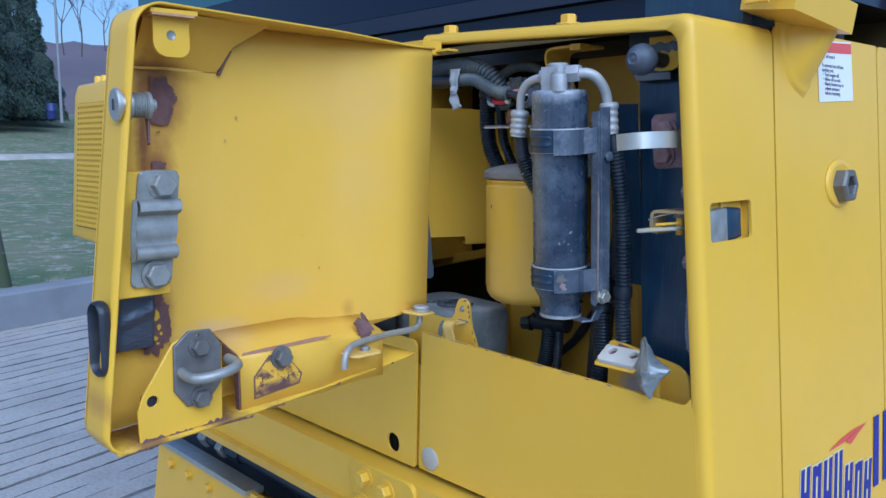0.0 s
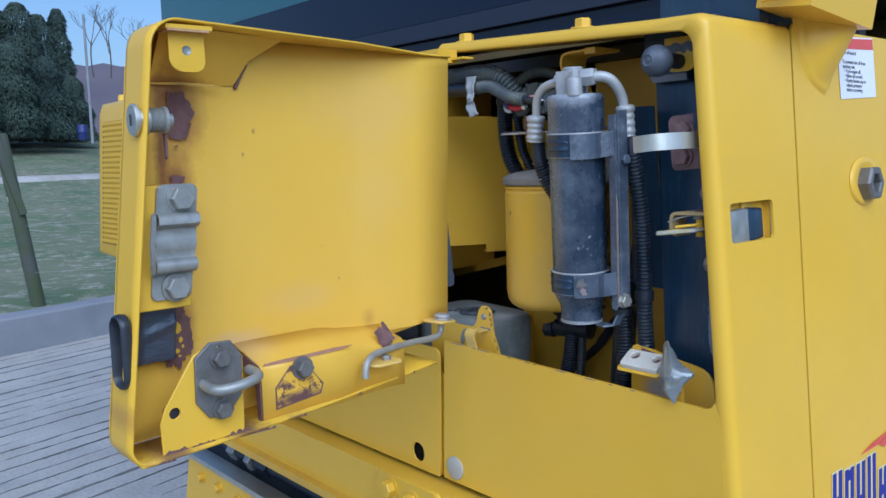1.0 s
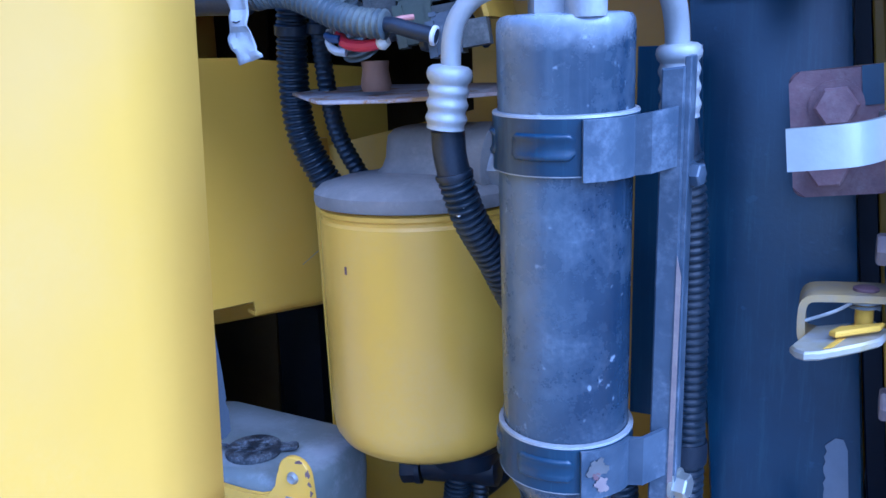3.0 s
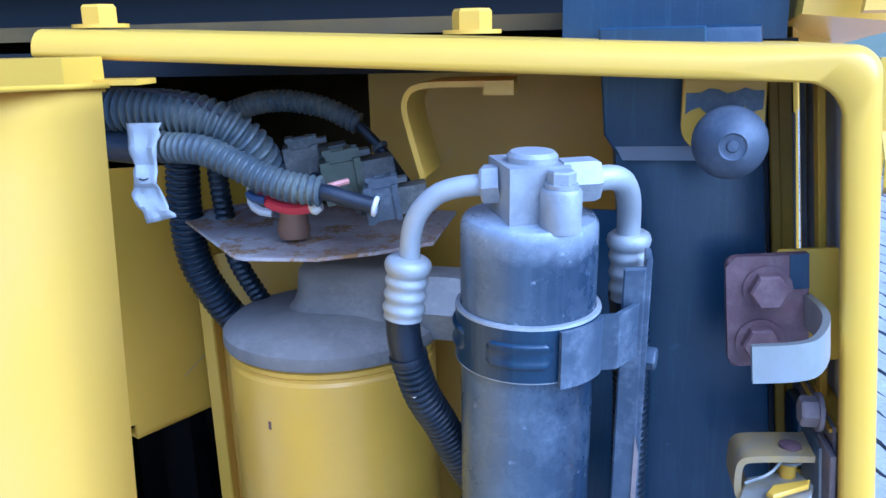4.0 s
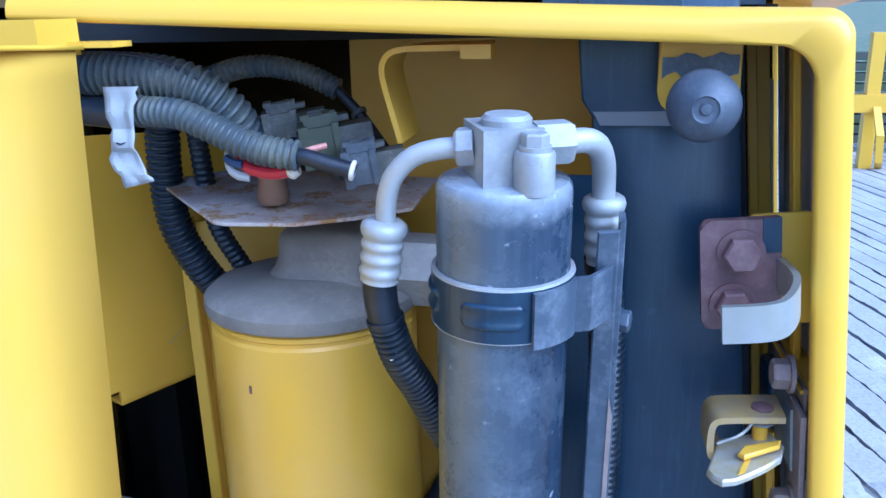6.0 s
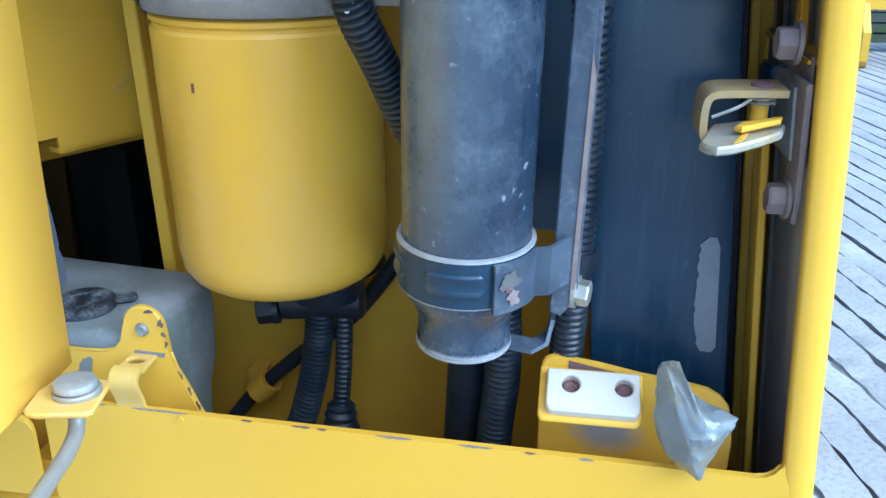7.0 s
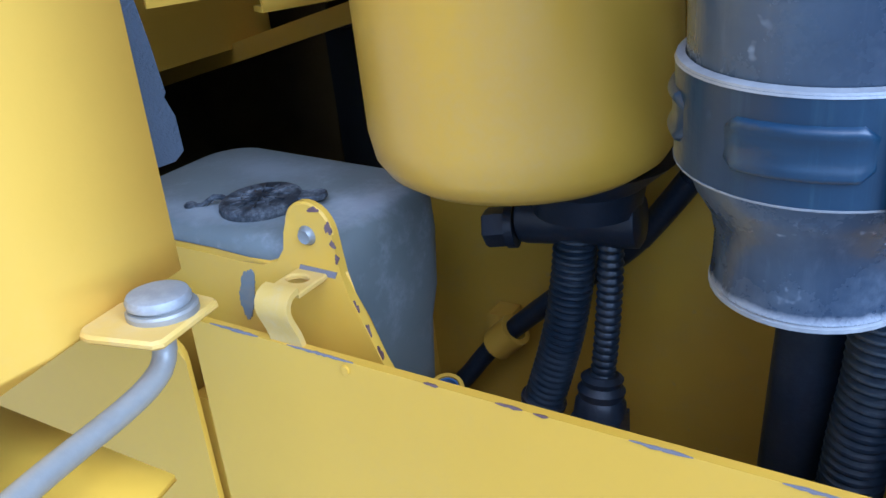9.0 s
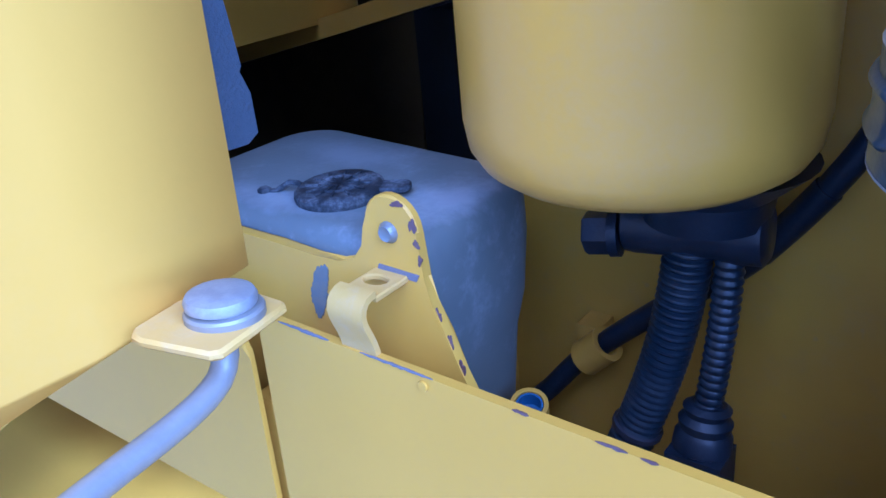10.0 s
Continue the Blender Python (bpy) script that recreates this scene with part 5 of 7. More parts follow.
part("cable_tie", lathe(B(), [(0.0106, 0), (0.0118, 0.0006), (0.0118, 0.0030), (0.0106, 0.0036)], axis_m((0.1180, 0.1066, 1.1215), (-0.3, -0.1, -1)), 20, close=False), ink, hs)
hs = thing("conduit_hose", (0.165, 0.12, 1.0), "thin black corrugated conduit with a taped end fitting", "hose")
part("conduit", tube(B(), [(0.1525, 0.113, 1.215), (0.1520, 0.112, 1.19), (0.1500, 0.111, 1.160), (0.1480, 0.110, 1.140)], 0.0062, 14, rib=0.12, pitch=0.004), conduit, hs)
part("end_wrap", lathe(B(), [(0.008, 0), (0.0105, 0.002), (0.0095, 0.005), (0.0118, 0.008), (0.0108, 0.012), (0.0125, 0.015), (0.013, 0.021), (0.0115, 0.022)], axis_m((0.1480, 0.110, 1.141), (-0.03, -0.15, -1)), 18), rubber, hs)
part("end_block", bbox((0.1355, 0.094, 1.093), (0.160, 0.114, 1.121), 0.004), rubber, hs)
part("end_rivet", lathe(B(), [(0.006, 0), (0.006, 0.003), (0.0045, 0.004), (0, 0.004)], axis_m((0.1540, 0.0938, 1.110), (0.1, -1, 0.3)), 16), steel, hs)
hs = thing("return_hose", (0.2, 0.15, 1.2), "smooth black rubber hose crossing behind the filter", "hose")
part("hose", tube(B(), [(0.020, 0.150, 1.062), (0.044, 0.150, 1.088), (0.068, 0.150, 1.118), (0.108, 0.15, 1.156), (0.148, 0.152, 1.190), (0.177, 0.152, 1.229), (0.196, 0.15, 1.266), (0.213, 0.148, 1.33), (0.224, 0.15, 1.45)], 0.0057, 16), rubber, hs)
part("hose_sleeve", tube(B(), [(0.152, 0.152, 1.1950), (0.165, 0.152, 1.2120), (0.177, 0.152, 1.229)], 0.0064, 16), rubber, hs)
clip = thing("hose_clip", (0.085, 0.155, 1.115), "small yellow hose clip welded to the wall", "clip", move=(0.0035, -0.003, 0.003))
part("ring", lathe(B(), [(0.0098, 0), (0.0098, 0.018), (0.0066, 0.018), (0.0066, 0)], axis_m((0.066, 0.150, 1.1155), (0.7, 0.0, 0.7)), 20, close=False), yellow_dusty, clip)
part("tab", bbox((0.058, 0.156, 1.120), (0.071, 0.172, 1.131), 0.004, 3), yellow_dusty, clip)
pipe = thing("drain_stub", (0.065, 0.11, 1.08), "short yellow and blue drain pipe end", "pipe")
part("stub", lathe(B(), [(0.0092, -0.05), (0.0092, 0.012), (0.0070, 0.012), (0.0070, 0.002), (0, 0.002)], axis_m((0.068, 0.093, 1.1145), (0.2, -0.3, 0.9)), 20), yellow_dusty, pipe)
part("blue_lining", lathe(B(), [(0.0066, 0.003), (0.0066, 0.0115), (0.0056, 0.0115), (0.0056, 0.0032), (0, 0.0032)], axis_m((0.068, 0.093, 1.1145), (0.2, -0.3, 0.9)), 20), mat("blue_lining", (0.07, 0.14, 0.28), 0.5, fine=300), pipe)

# coolant tank with cap
tk = thing("overflow_tank", (0.0, 0.07, 1.0), "dusty white plastic overflow tank", "tank")


def tank():
    bm = B()
    secs = [(1.0, 0.042, 0.0), (1.10, 0.047, 0.0), (1.150, 0.052, 0.0), (1.172, 0.058, 0.0), (1.205, 0.0612, 0.0), (1.220, 0.0608, 0.0005), (1.2258, 0.0592, 0.002), (1.2292, 0.0558, 0.005), (1.2306, 0.050, 0.010)]
    prev = None
    for z, x1, ins in secs:
        ring = [bm.verts.new((x, y - 0.20 * max(0.0, x + 0.03) * (y - 0.028) / 0.11, z)) for x, y in rounded(-0.105 + ins, 0.028 + ins, x1, 0.141 - ins, 0.022, 6)]
        if prev:
            n = len(ring)
            for k in range(n):
                bm.faces.new((prev[k], prev[(k + 1) % n], ring[(k + 1) % n], ring[k]))
        prev = ring
    bm.faces.new(prev)
    return bm


part("body", tank(), tank_mat, tk, sharp=60)
cm = axis_m((-0.0035, 0.059, 1.2302), (0, -0.03, 1)) @ Matrix.Scale(0.88, 4)
cp = part("cap", lathe(B(), [(0.021, 0), (0.0228, 0.0006), (0.0232, 0.003), (0.0228, 0.0052), (0.0212, 0.0062), (0.016, 0.0064), (0, 0.0066)], cm, 36), cap_rubber, tk, "black rubber snap cap with moulded ribs")
bm = B()
for a in range(6):
    m2 = cm @ Matrix.Rotation(radians(30 * a), 4, "Z")
    box(bm, (-0.017, -0.0006, 0.0062), (0.017, 0.0006, 0.0072), m2)
lathe(bm, [(0.0095, 0.0064), (0.0105, 0.0074), (0.0115, 0.0064)], cm, 24, close=False)
part("rib_moulding", bm, cap_rubber, cp)
part("tongue", plate(rounded(0.018, -0.006, 0.037, 0.006, (0.005, 0.0, 0.0, 0.005)), lambda u, v, d: tuple(cm @ Matrix.Rotation(radians(28), 4, "Z") @ Vector((u, v, 0.0025 + d))), 0.003, bev=0.0005), cap_rubber, cp)
part("tether", tube(B(), [tuple(cm @ Vector(p)) for p in ((-0.021, -0.004, 0.003), (-0.027, -0.006, 0.006), (-0.032, -0.0085, 0.0035), (-0.0355, -0.0105, 0.0012), (-0.041, -0.013, 0.0008))], 0.0014, 8), cap_rubber, cp)
part("tether_end", lathe(B(), [(0.003, 0), (0.0033, 0.002), (0.002, 0.003)], Matrix.Translation(cm @ Vector((-0.042, -0.0135, 0))), 12), cap_rubber, cp)

# ear plate and small bent tab at the sill
bare_scrape = mat("bare_blue_grey_scrape", (0.17, 0.20, 0.215), 0.6, col2=(0.25, 0.24, 0.17), scale=140, amount=0.8, fine=500, bump=0.1)
ear = thing("hinge_ear", (0.05, 0.02, 1.2), "yellow welded ear plate with a bolt and chipped paint", "bracket", move=(0.003, 0.002, 0.0))
eo = [(-0.06, 1.1), (0.098, 1.1), (0.094, 1.162), (0.082, 1.186), (0.0755, 1.2015), (0.0705, 1.2135), (0.0665, 1.222), (0.0665, 1.2405)]
eo += [(0.0535 + 0.0128 * math.cos(radians(a)), 1.2405 + 0.0128 * math.sin(radians(a))) for a in range(15, 180, 15)]
eo += [(0.0405, 1.2385), (0.0385, 1.2295), (0.033, 1.2225), (0.024, 1.2195), (0.012, 1.2205), (-0.012, 1.2215), (-0.06, 1.2225)]
ep = part("ear_plate", plate(eo, XZ(0.0215), 0.0045, [circle(0.0525, 1.2385, 0.0052, 18)], bev=0.0009), yellow, ear)
part("ear_bolt", lathe(B(), [(0.0044, 0), (0.0044, 0.012), (0.003, 0.014), (0.0018, 0.0135), (0, 0.0135)], axis_m((0.0527, 0.033, 1.2385), (0, -1, 0)), 16), steel, ear)
for k, (x, z, rx, rz) in enumerate(((0.0645, 1.243, 0.002, 0.0032), (0.0655, 1.236, 0.0016, 0.002), (0.0665, 1.2295, 0.0014, 0.0022), (0.0725, 1.2085, 0.0017, 0.003), (0.0770, 1.1975, 0.0018, 0.004), (0.0815, 1.188, 0.0018, 0.004), (0.058, 1.2505, 0.0034, 0.0014))):
    part("paint_chip", plate(ragged(x, z, rx * 0.75, rz * 0.85, 18, 60 + k, 0.5), XZ(0.0212), 0.0005), primer, ep)
part("paint_scrape", plate([(0.045, 1.2215), (0.064, 1.2205), (0.0655, 1.2235), (0.046, 1.2242)], XZ(0.0210), 0.0005), chip, ep)
for x, z, rx, rz, sd in ((-0.0060, 1.2085, 0.0040, 0.0085, 4), (0.0105, 1.2040, 0.0050, 0.0120, 6), (-0.0150, 1.2125, 0.0028, 0.0048, 9)):
    part("paint_scrape", plate([(u + 0.25 * (v - z), v) for u, v in ragged(x, z, rx, rz, 56, sd, 0.24)], XZ(0.0208), 0.0006), bare_scrape, ep)
tab = thing("sill_tab", (0.055, 0.01, 1.2), "small bent yellow tab with a slotted hole on the sill", "bracket", move=(0.0, -0.0025, 0.002))
line = [(0.0462, y, z) for y, z in ((0.006, 1.186), (0.0062, 1.194), (0.0058, 1.199), (0.0047, 1.2035), (0.0030, 1.208), (0.0015, 1.2120), (0.0010, 1.2148), (0.0016, 1.2172), (0.0031, 1.2190), (0.0052, 1.2198), (0.0075, 1.2200))]
part("bent_strip", bevel(strip(B(), line, (1, 0, 0), -0.0026, 0.0170), 0.0006, 1, 60), pale_yellow, tab)
part("top_flange", plate(rounded(0.0462, 0.0072, 0.0632, 0.0275, (0.003, 0.003, 0, 0)), XY(1.2175), 0.0026, [circle(0.0535, 0.0180, 0.0036, 20, 1.5)], bev=0.0006), pale_yellow, tab)

# bare chips along the sill edge
rnd = random.Random(12)
x = 0.012
while x < 0.345:
    L = rnd.choice((0.005, 0.009, 0.016, 0.03)) * rnd.uniform(0.8, 1.3)
    n = max(5, int(L / 0.0016))
    wide = rnd.uniform(0.0008, 0.0022)
    front, back, low = [], [], []
    bm = B()
    for i in range(n + 1):
        u = x + L * i / n
        e = abs(math.sin(math.pi * i / n)) ** 0.6
        z = 1.2008 - 0.0225 * (u + 0.002)
        front.append(bm.verts.new((u, -0.00025, z + 0.00025)))
        back.append(bm.verts.new((u, wide * e * (0.45 + 0.75 * abs(noise.noise((u * 160, 0, 3)))) * rnd.uniform(0.6, 1.0), z + 0.00025)))
        low.append(bm.verts.new((u, -0.00025, z - 0.0009 * e * rnd.uniform(0.2, 1.0))))
    for i in range(n):
        bm.faces.new((front[i], front[i + 1], back[i + 1], back[i]))
        bm.faces.new((low[i], low[i + 1], front[i + 1], front[i]))
    part("paint_chip", bm, rnd.choice((chip, primer)), exc)
    x += L + rnd.uniform(0.003, 0.035)
part("weld_dot", lathe(B(), [(0.0022, 0), (0.002, 0.0008), (0, 0.0009)], axis_m((0.085, 0, 1.1945), (0, -1, 0)), 12), yellow, exc)

# bracket with nylon pad, and the taped lever
pb = thing("pad_bracket", (0.335, 0.05, 1.15), "yellow bracket with a white nylon pad held by two screws", "bracket")
bo = [(0.289, 1.08), (0.398, 1.08), (0.3975, 1.190), (0.3965, 1.204), (0.3935, 1.2125), (0.3885, 1.2185), (0.3815, 1.2225), (0.373, 1.2245)] + [(0.345, 1.2285), (0.320, 1.2335), (0.296, 1.2365), (0.2915, 1.2345), (0.2895, 1.2305)]
part("bracket_plate", plate(bo, XZ(0.034), 0.004, bev=0.0009), pad_yellow, pb)
part("shelf", plate(rounded(0.289, 0.007, 0.345, 0.034, (0, 0, 0.003, 0.005)), lambda u, v, d: (u, v, 1.2105 + 0.62 * (v - 0.007) + d), 0.0028, bev=0.0007), yellow, pb)
holes = [circle(x, 0.0225, 0.0044, 18, 1.15) for x in (0.3060, 0.3345)]
part("nylon_pad", plate(rounded(0.2930, 0.0085, 0.3430, 0.0300, (0.001, 0.001, 0.004, 0.004)), lambda u, v, d: (u, v - 0.5 * d, 1.2133 + 0.62 * (v - 0.007) + d), 0.0055, holes, bev=0.0008), nylon, pb, "white nylon pad")
for x in (0.3060, 0.3345):
    part("screw", lathe(B(), [(0.0058, 0), (0.0058, 0.0006), (0.0040, 0.0008), (0.0038, 0.0020), (0.0030, 0.0026), (0.0015, 0.0014), (0, 0.0014)], axis_m((x, 0.0216, 1.2232), (0, -0.6, 1)), 16), rust, pb)
rnd = random.Random(17)
edge = [(0.3045 + 0.0022 * i, 1.2365 - (0.0022 * i + 0.0085) * 0.185 - 0.0004) for i in range(13)]
part("paint_chip", plate(edge + [(x, z - rnd.uniform(0.0042, 0.0060)) for x, z in edge[::-1]], XZ(0.0331), 0.0006), primer, pb)


def taped():
    """A crumpled wrap of tape: an upright flap, a pointed side ear and a bowl that ends in a folded tip."""
    pts = dict(
        a=(0.3505, 0.010, 1.2545), b=(0.3585, 0.004, 1.2575), c=(0.3490, 0.012, 1.2440), d=(0.3502, 0.000, 1.2150),
        e=(0.3725, -0.010, 1.2310), f=(0.3765, -0.013, 1.2215), g=(0.3940, 0.004, 1.2265), h=(0.3845, -0.004, 1.2165),
        i=(0.3750, -0.008, 1.1910), j=(0.3572, -0.004, 1.2030), k=(0.3650, -0.013, 1.2195), l=(0.3690, -0.016, 1.2070),
        m=(0.3660, 0.012, 1.2350), n=(0.3700, 0.010, 1.2050))
    faces = "acd adk ake aeb bem egf fgh kfe djl dlk klf flh jil lih abm amc cmd dmn dnj jni nih nhg mgn meg".split()
    bm = B()
    v = {q: bm.verts.new(p) for q, p in pts.items()}
    for q in faces:
        bm.faces.new([v[w] for w in q])
    bmesh.ops.subdivide_edges(bm, edges=bm.edges[:], cuts=7, use_grid_fill=True)
    for _ in range(2):
        bmesh.ops.smooth_vert(bm, verts=bm.verts, factor=0.5, use_axis_x=True, use_axis_y=True, use_axis_z=True)
    bmesh.ops.recalc_face_normals(bm, faces=bm.faces)
    bm.normal_update()
    for w in bm.verts:
        p = w.co
        fold = (0.5 - abs(noise.noise(p * 95.0))) * 0.0022 + (0.5 - abs(noise.noise(p * 260.0 + Vector((4, 1, 2))))) * 0.0010 - 0.0008
        crease = 0.0007 * abs(math.sin(p.x * 900 + 3 * noise.noise(p * 120))) * max(0.0, 1 - abs(p.z - 1.2215) / 0.007)
        w.co = p + w.normal * (fold + crease)
    return bm


tl = thing("taped_lever", (0.37, -0.005, 1.19), "lever end wrapped in crumpled silver duct tape", "lever")
part("tape_wrap", taped(), tape, tl, sharp=22)
part("lever_bar", bbox((0.364, 0.010, 1.172), (0.372, 0.016, 1.222), 0.001), yellow_dusty, tl)

# ---- upper left: plate, harness, connectors ----
pl = thing("connector_plate", (0.1, 0.08, 1.47), "rusty eight sided mounting plate with peeling paint", "plate")
po = [(0.0135, 0.113), (0.020, 0.103), (0.0880, 0.0305), (0.0960, 0.0280), (0.136, 0.0300), (0.166, 0.044), (0.194, 0.0640), (0.196, 0.13), (0.056, 0.15)]
part("plate", plate(po, lambda u, v, d: (u, v, 1.482 + 0.06 * (v - 0.05) + d), 0.0022, bev=0.0004), mat("peeling_plate", (0.25, 0.17, 0.135), 0.7, col2=(0.50, 0.49, 0.48), scale=26, amount=1.0, fine=300, bump=0.3, dust=1.6, dust_col=(0.26, 0.15, 0.05), dust_scale=30, lo=0.54, hi=0.58, fleck=0.4), pl)
part("post", lathe(B(), [(0.008, 0), (0.0095, 0.004), (0.008, 0.013), (0.0085, 0.018)], axis_m((0.113, 0.060, 1.487), (0, 0, 1)), 14), mat("rusty_post", (0.22, 0.13, 0.08), 0.8, fine=500, bump=0.2), pl)

h1 = thing("wiring_conduit", (0.06, 0.03, 1.55), "thick dusty corrugated wiring conduit at the top", "conduit")
part("conduit", tube(B(), [(-0.06, 0.06, 1.5600), (-0.02, 0.045, 1.5615), (0.008, 0.036, 1.5625), (0.030, 0.032, 1.5628), (0.051, 0.031, 1.5622), (0.072, 0.031, 1.5598), (0.089, 0.033, 1.5530), (0.0995, 0.039, 1.5415), (0.1035, 0.048, 1.528), (0.1045, 0.06, 1.512)], 0.0124, 22, rib=0.24, pitch=0.0043), conduit_dirty, h1)
part("split_edge", tube(B(), [(0.040, 0.0275, 1.5738), (0.055, 0.0255, 1.5728), (0.072, 0.0245, 1.5695), (0.086, 0.0250, 1.5635), (0.095, 0.0280, 1.5560)], 0.0013, 6), ink, h1)
h1 = thing("wiring_conduit", (0.08, 0.02, 1.53), "dusty corrugated wiring conduit with a paper tag", "conduit")
part("conduit", tube(B(), [(0.045, 0.026, 1.5440), (0.065, 0.021, 1.5442), (0.083, 0.018, 1.5428), (0.100, 0.016, 1.5365), (0.117, 0.015, 1.5288), (0.133, 0.014, 1.5245), (0.147, 0.014, 1.5228)], 0.0082, 20, rib=0.20, pitch=0.0038), conduit_dirty, h1)
part("plain_sleeve", tube(B(), [(-0.05, 0.05, 1.546), (-0.01, 0.035, 1.545), (0.02, 0.030, 1.544), (0.048, 0.0255, 1.5422)], 0.0085, 14), rubber, h1)
part("cable", tube(B(), [(0.143, 0.014, 1.5230), (0.152, 0.013, 1.5222), (0.162, 0.013, 1.5190), (0.1755, 0.014, 1.5155)], 0.0043, 12), rubber, h1)
part("end_collar", lathe(B(), [(0.0070, 0), (0.0086, 0.0006), (0.0088, 0.0030), (0.0080, 0.0042)], axis_m((0.0600, 0.0222, 1.5442), (-1, 0.25, 0)), 20, close=False), plastic, h1)
part("white_ring", lathe(B(), [(0.0040, 0), (0.0053, 0.0006), (0.0053, 0.0022), (0.0040, 0.0028)], axis_m((0.1735, 0.0135, 1.5160), (1, 0.1, -0.25)), 18, close=False), white_p, h1)
tg = thing("paper_tag", (0.048, 0.017, 1.52), "torn white paper tag taped round the conduit", "tag", move=(0.003, 0, 0))
bm = B()
rows = []
for i in range(18):
    v = i / 17
    lx = 0.0410 + 0.0022 * math.sin(min(v / 0.55, 1) * 1.57) - 0.0045 * max(0, min((v - 0.5) / 0.2, 1)) + max(0, v - 0.66) / 0.34 * 0.0085
    rx = 0.0605 - 0.0045 * math.sin(min(v / 0.55, 1) * 1.57) + max(0, v - 0.60) / 0.40 * 0.0085
    row = []
    for j in range(9):
        u = j / 8
        tear = 0.0022 * noise.noise((v * 13, 3.0 * j, 1)) if j in (0, 8) else 0
        row.append(bm.verts.new((lx + (rx - lx) * u + tear, 0.0105 + 0.004 * max(0, 0.25 - v) + 0.0034 * noise.noise((u * 2.5, v * 6, 7)) + 0.003 * max(0, 1 - abs(v - 0.66) * 12), 1.558 - 0.053 * v + 0.004 * u * (v > 0.8) * (v - 0.8) / 0.2)))
    rows.append(row)
for a, b in zip(rows, rows[1:]):
    for j in range(8):
        bm.faces.new((a[j], a[j + 1], b[j + 1], b[j]))
tgo = part("tag", bm, tape_white, tg, sharp=25)
mdt = tgo.modifiers.new("thick", "SOLIDIFY")
mdt.thickness = 0.0004
part("tag_fold", plate([(0.0465, 1.5290), (0.0490, 1.5282), (0.0515, 1.5290), (0.0522, 1.5300), (0.0492, 1.5292), (0.0470, 1.5298)], XZ(0.0085), 0.0004), ink, tg)
h1 = thing("wiring_conduit", (0.14, 0.09, 1.55), "thin corrugated wiring conduit behind the connectors", "conduit")
part("conduit", tube(B(), [(0.04, 0.10, 1.548), (0.075, 0.092, 1.5590), (0.090, 0.09, 1.5622), (0.107, 0.09, 1.5622), (0.127, 0.09, 1.5578), (0.146, 0.09, 1.5486)], 0.0068, 16, rib=0.17, pitch=0.0036), conduit_dirty, h1)
part("cable", tube(B(), [(0.145, 0.09, 1.5490), (0.1594, 0.085, 1.5360), (0.172, 0.078, 1.522), (0.182, 0.07, 1.512)], 0.003, 8), rubber, h1)
part("cable_tie", lathe(B(), [(0.0045, 0), (0.0052, 0.001), (0.0045, 0.003)], axis_m((0.1585, 0.0853, 1.5370), (0.6, -0.3, -0.8)), 12), plastic, h1)
for k, y in enumerate((0.0, 0.012)):
    hs = thing("drop_hose", (0.04 + 0.02 * k, 0.12, 1.4), "black corrugated hose dropping behind the filter", "hose")
    part("conduit", tube(B(), [(0.028 + 0.020 * k, 0.10, 1.545), (0.022 + 0.026 * k, 0.105, 1.50), (0.022 + 0.030 * k, 0.11, 1.46), (0.031 + 0.032 * k, 0.118, 1.43), (0.044 + 0.030 * k, 0.13, 1.400), (0.062 + 0.03 * k, 0.14, 1.355)], 0.0112 - 0.0046 * k, 16, rib=0.12, pitch=0.0042), conduit, hs)
    part("end_collar", lathe(B(), [(0.0112 - 0.0046 * k, 0), (0.0126 - 0.0046 * k, 0.001), (0.0126 - 0.0046 * k, 0.007), (0.0112 - 0.0046 * k, 0.008)], axis_m((0.0265 + 0.021 * k, 0.1013, 1.533), (-0.1, 0.1, -1)), 18, close=False), rubber, hs)


def connector(x, y, z, rot, s, label, body_mat):
    m = Matrix.Translation((x, y, z)) @ Matrix.Rotation(radians(rot), 4, "Z") @ Matrix.Rotation(radians(-8), 4, "Y") @ Matrix.Scale(s, 4)
    t = thing("wire_connector", (x, y, z), label, "connector", "wire connectors")
    body = part("housing", bevel(box(B(), (-0.013, -0.0095, -0.0095), (0.003, 0.0095, 0.0075), m), 0.0028, 3), body_mat, t)
    part("plug_half", bevel(box(B(), (0.002, -0.0078, -0.008), (0.0185, 0.0078, 0.006), m), 0.0022, 3), plastic, t)
    part("collar", bevel(box(B(), (-0.0145, -0.0108, -0.0105), (-0.010, 0.0108, 0.0088), m), 0.0022, 3), body_mat, body)
    part("collar", bevel(box(B(), (0.0005, -0.0106, -0.0102), (0.0035, 0.0106, 0.0086), m), 0.0018, 2), body_mat, body)
    part("latch_clip", bevel(box(B(), (-0.011, -0.0042, 0.0082), (0.009, 0.0042, 0.0108), m), 0.0009, 2), plastic, body)
    for dy in (-0.0062, 0.0045):
        part("latch_rail", bevel(box(B(), (-0.0115, dy, 0.007), (0.004, dy + 0.0018, 0.0125), m), 0.0006, 2), body_mat, body)
    part("latch_bridge", bevel(box(B(), (-0.0125, -0.0068, 0.0112), (-0.0085, 0.0068, 0.0136), m), 0.0008, 2), body_mat, body)
    part("latch_bridge", bevel(box(B(), (-0.002, -0.0068, 0.0108), (0.001, 0.0068, 0.0128), m), 0.0008, 2), body_mat, body)
    part("socket_face", bevel(box(B(), (-0.0152, -0.0075, -0.0072), (-0.0142, 0.0075, 0.0055), m), 0.0004, 1), rubber, body)
    part("wire_seal", lathe(B(), [(0.005, 0), (0.0055, 0.003), (0.004, 0.006)], m @ axis_m((-0.0148, 0, -0.001), (-1, 0, 0)), 14), rubber, body)


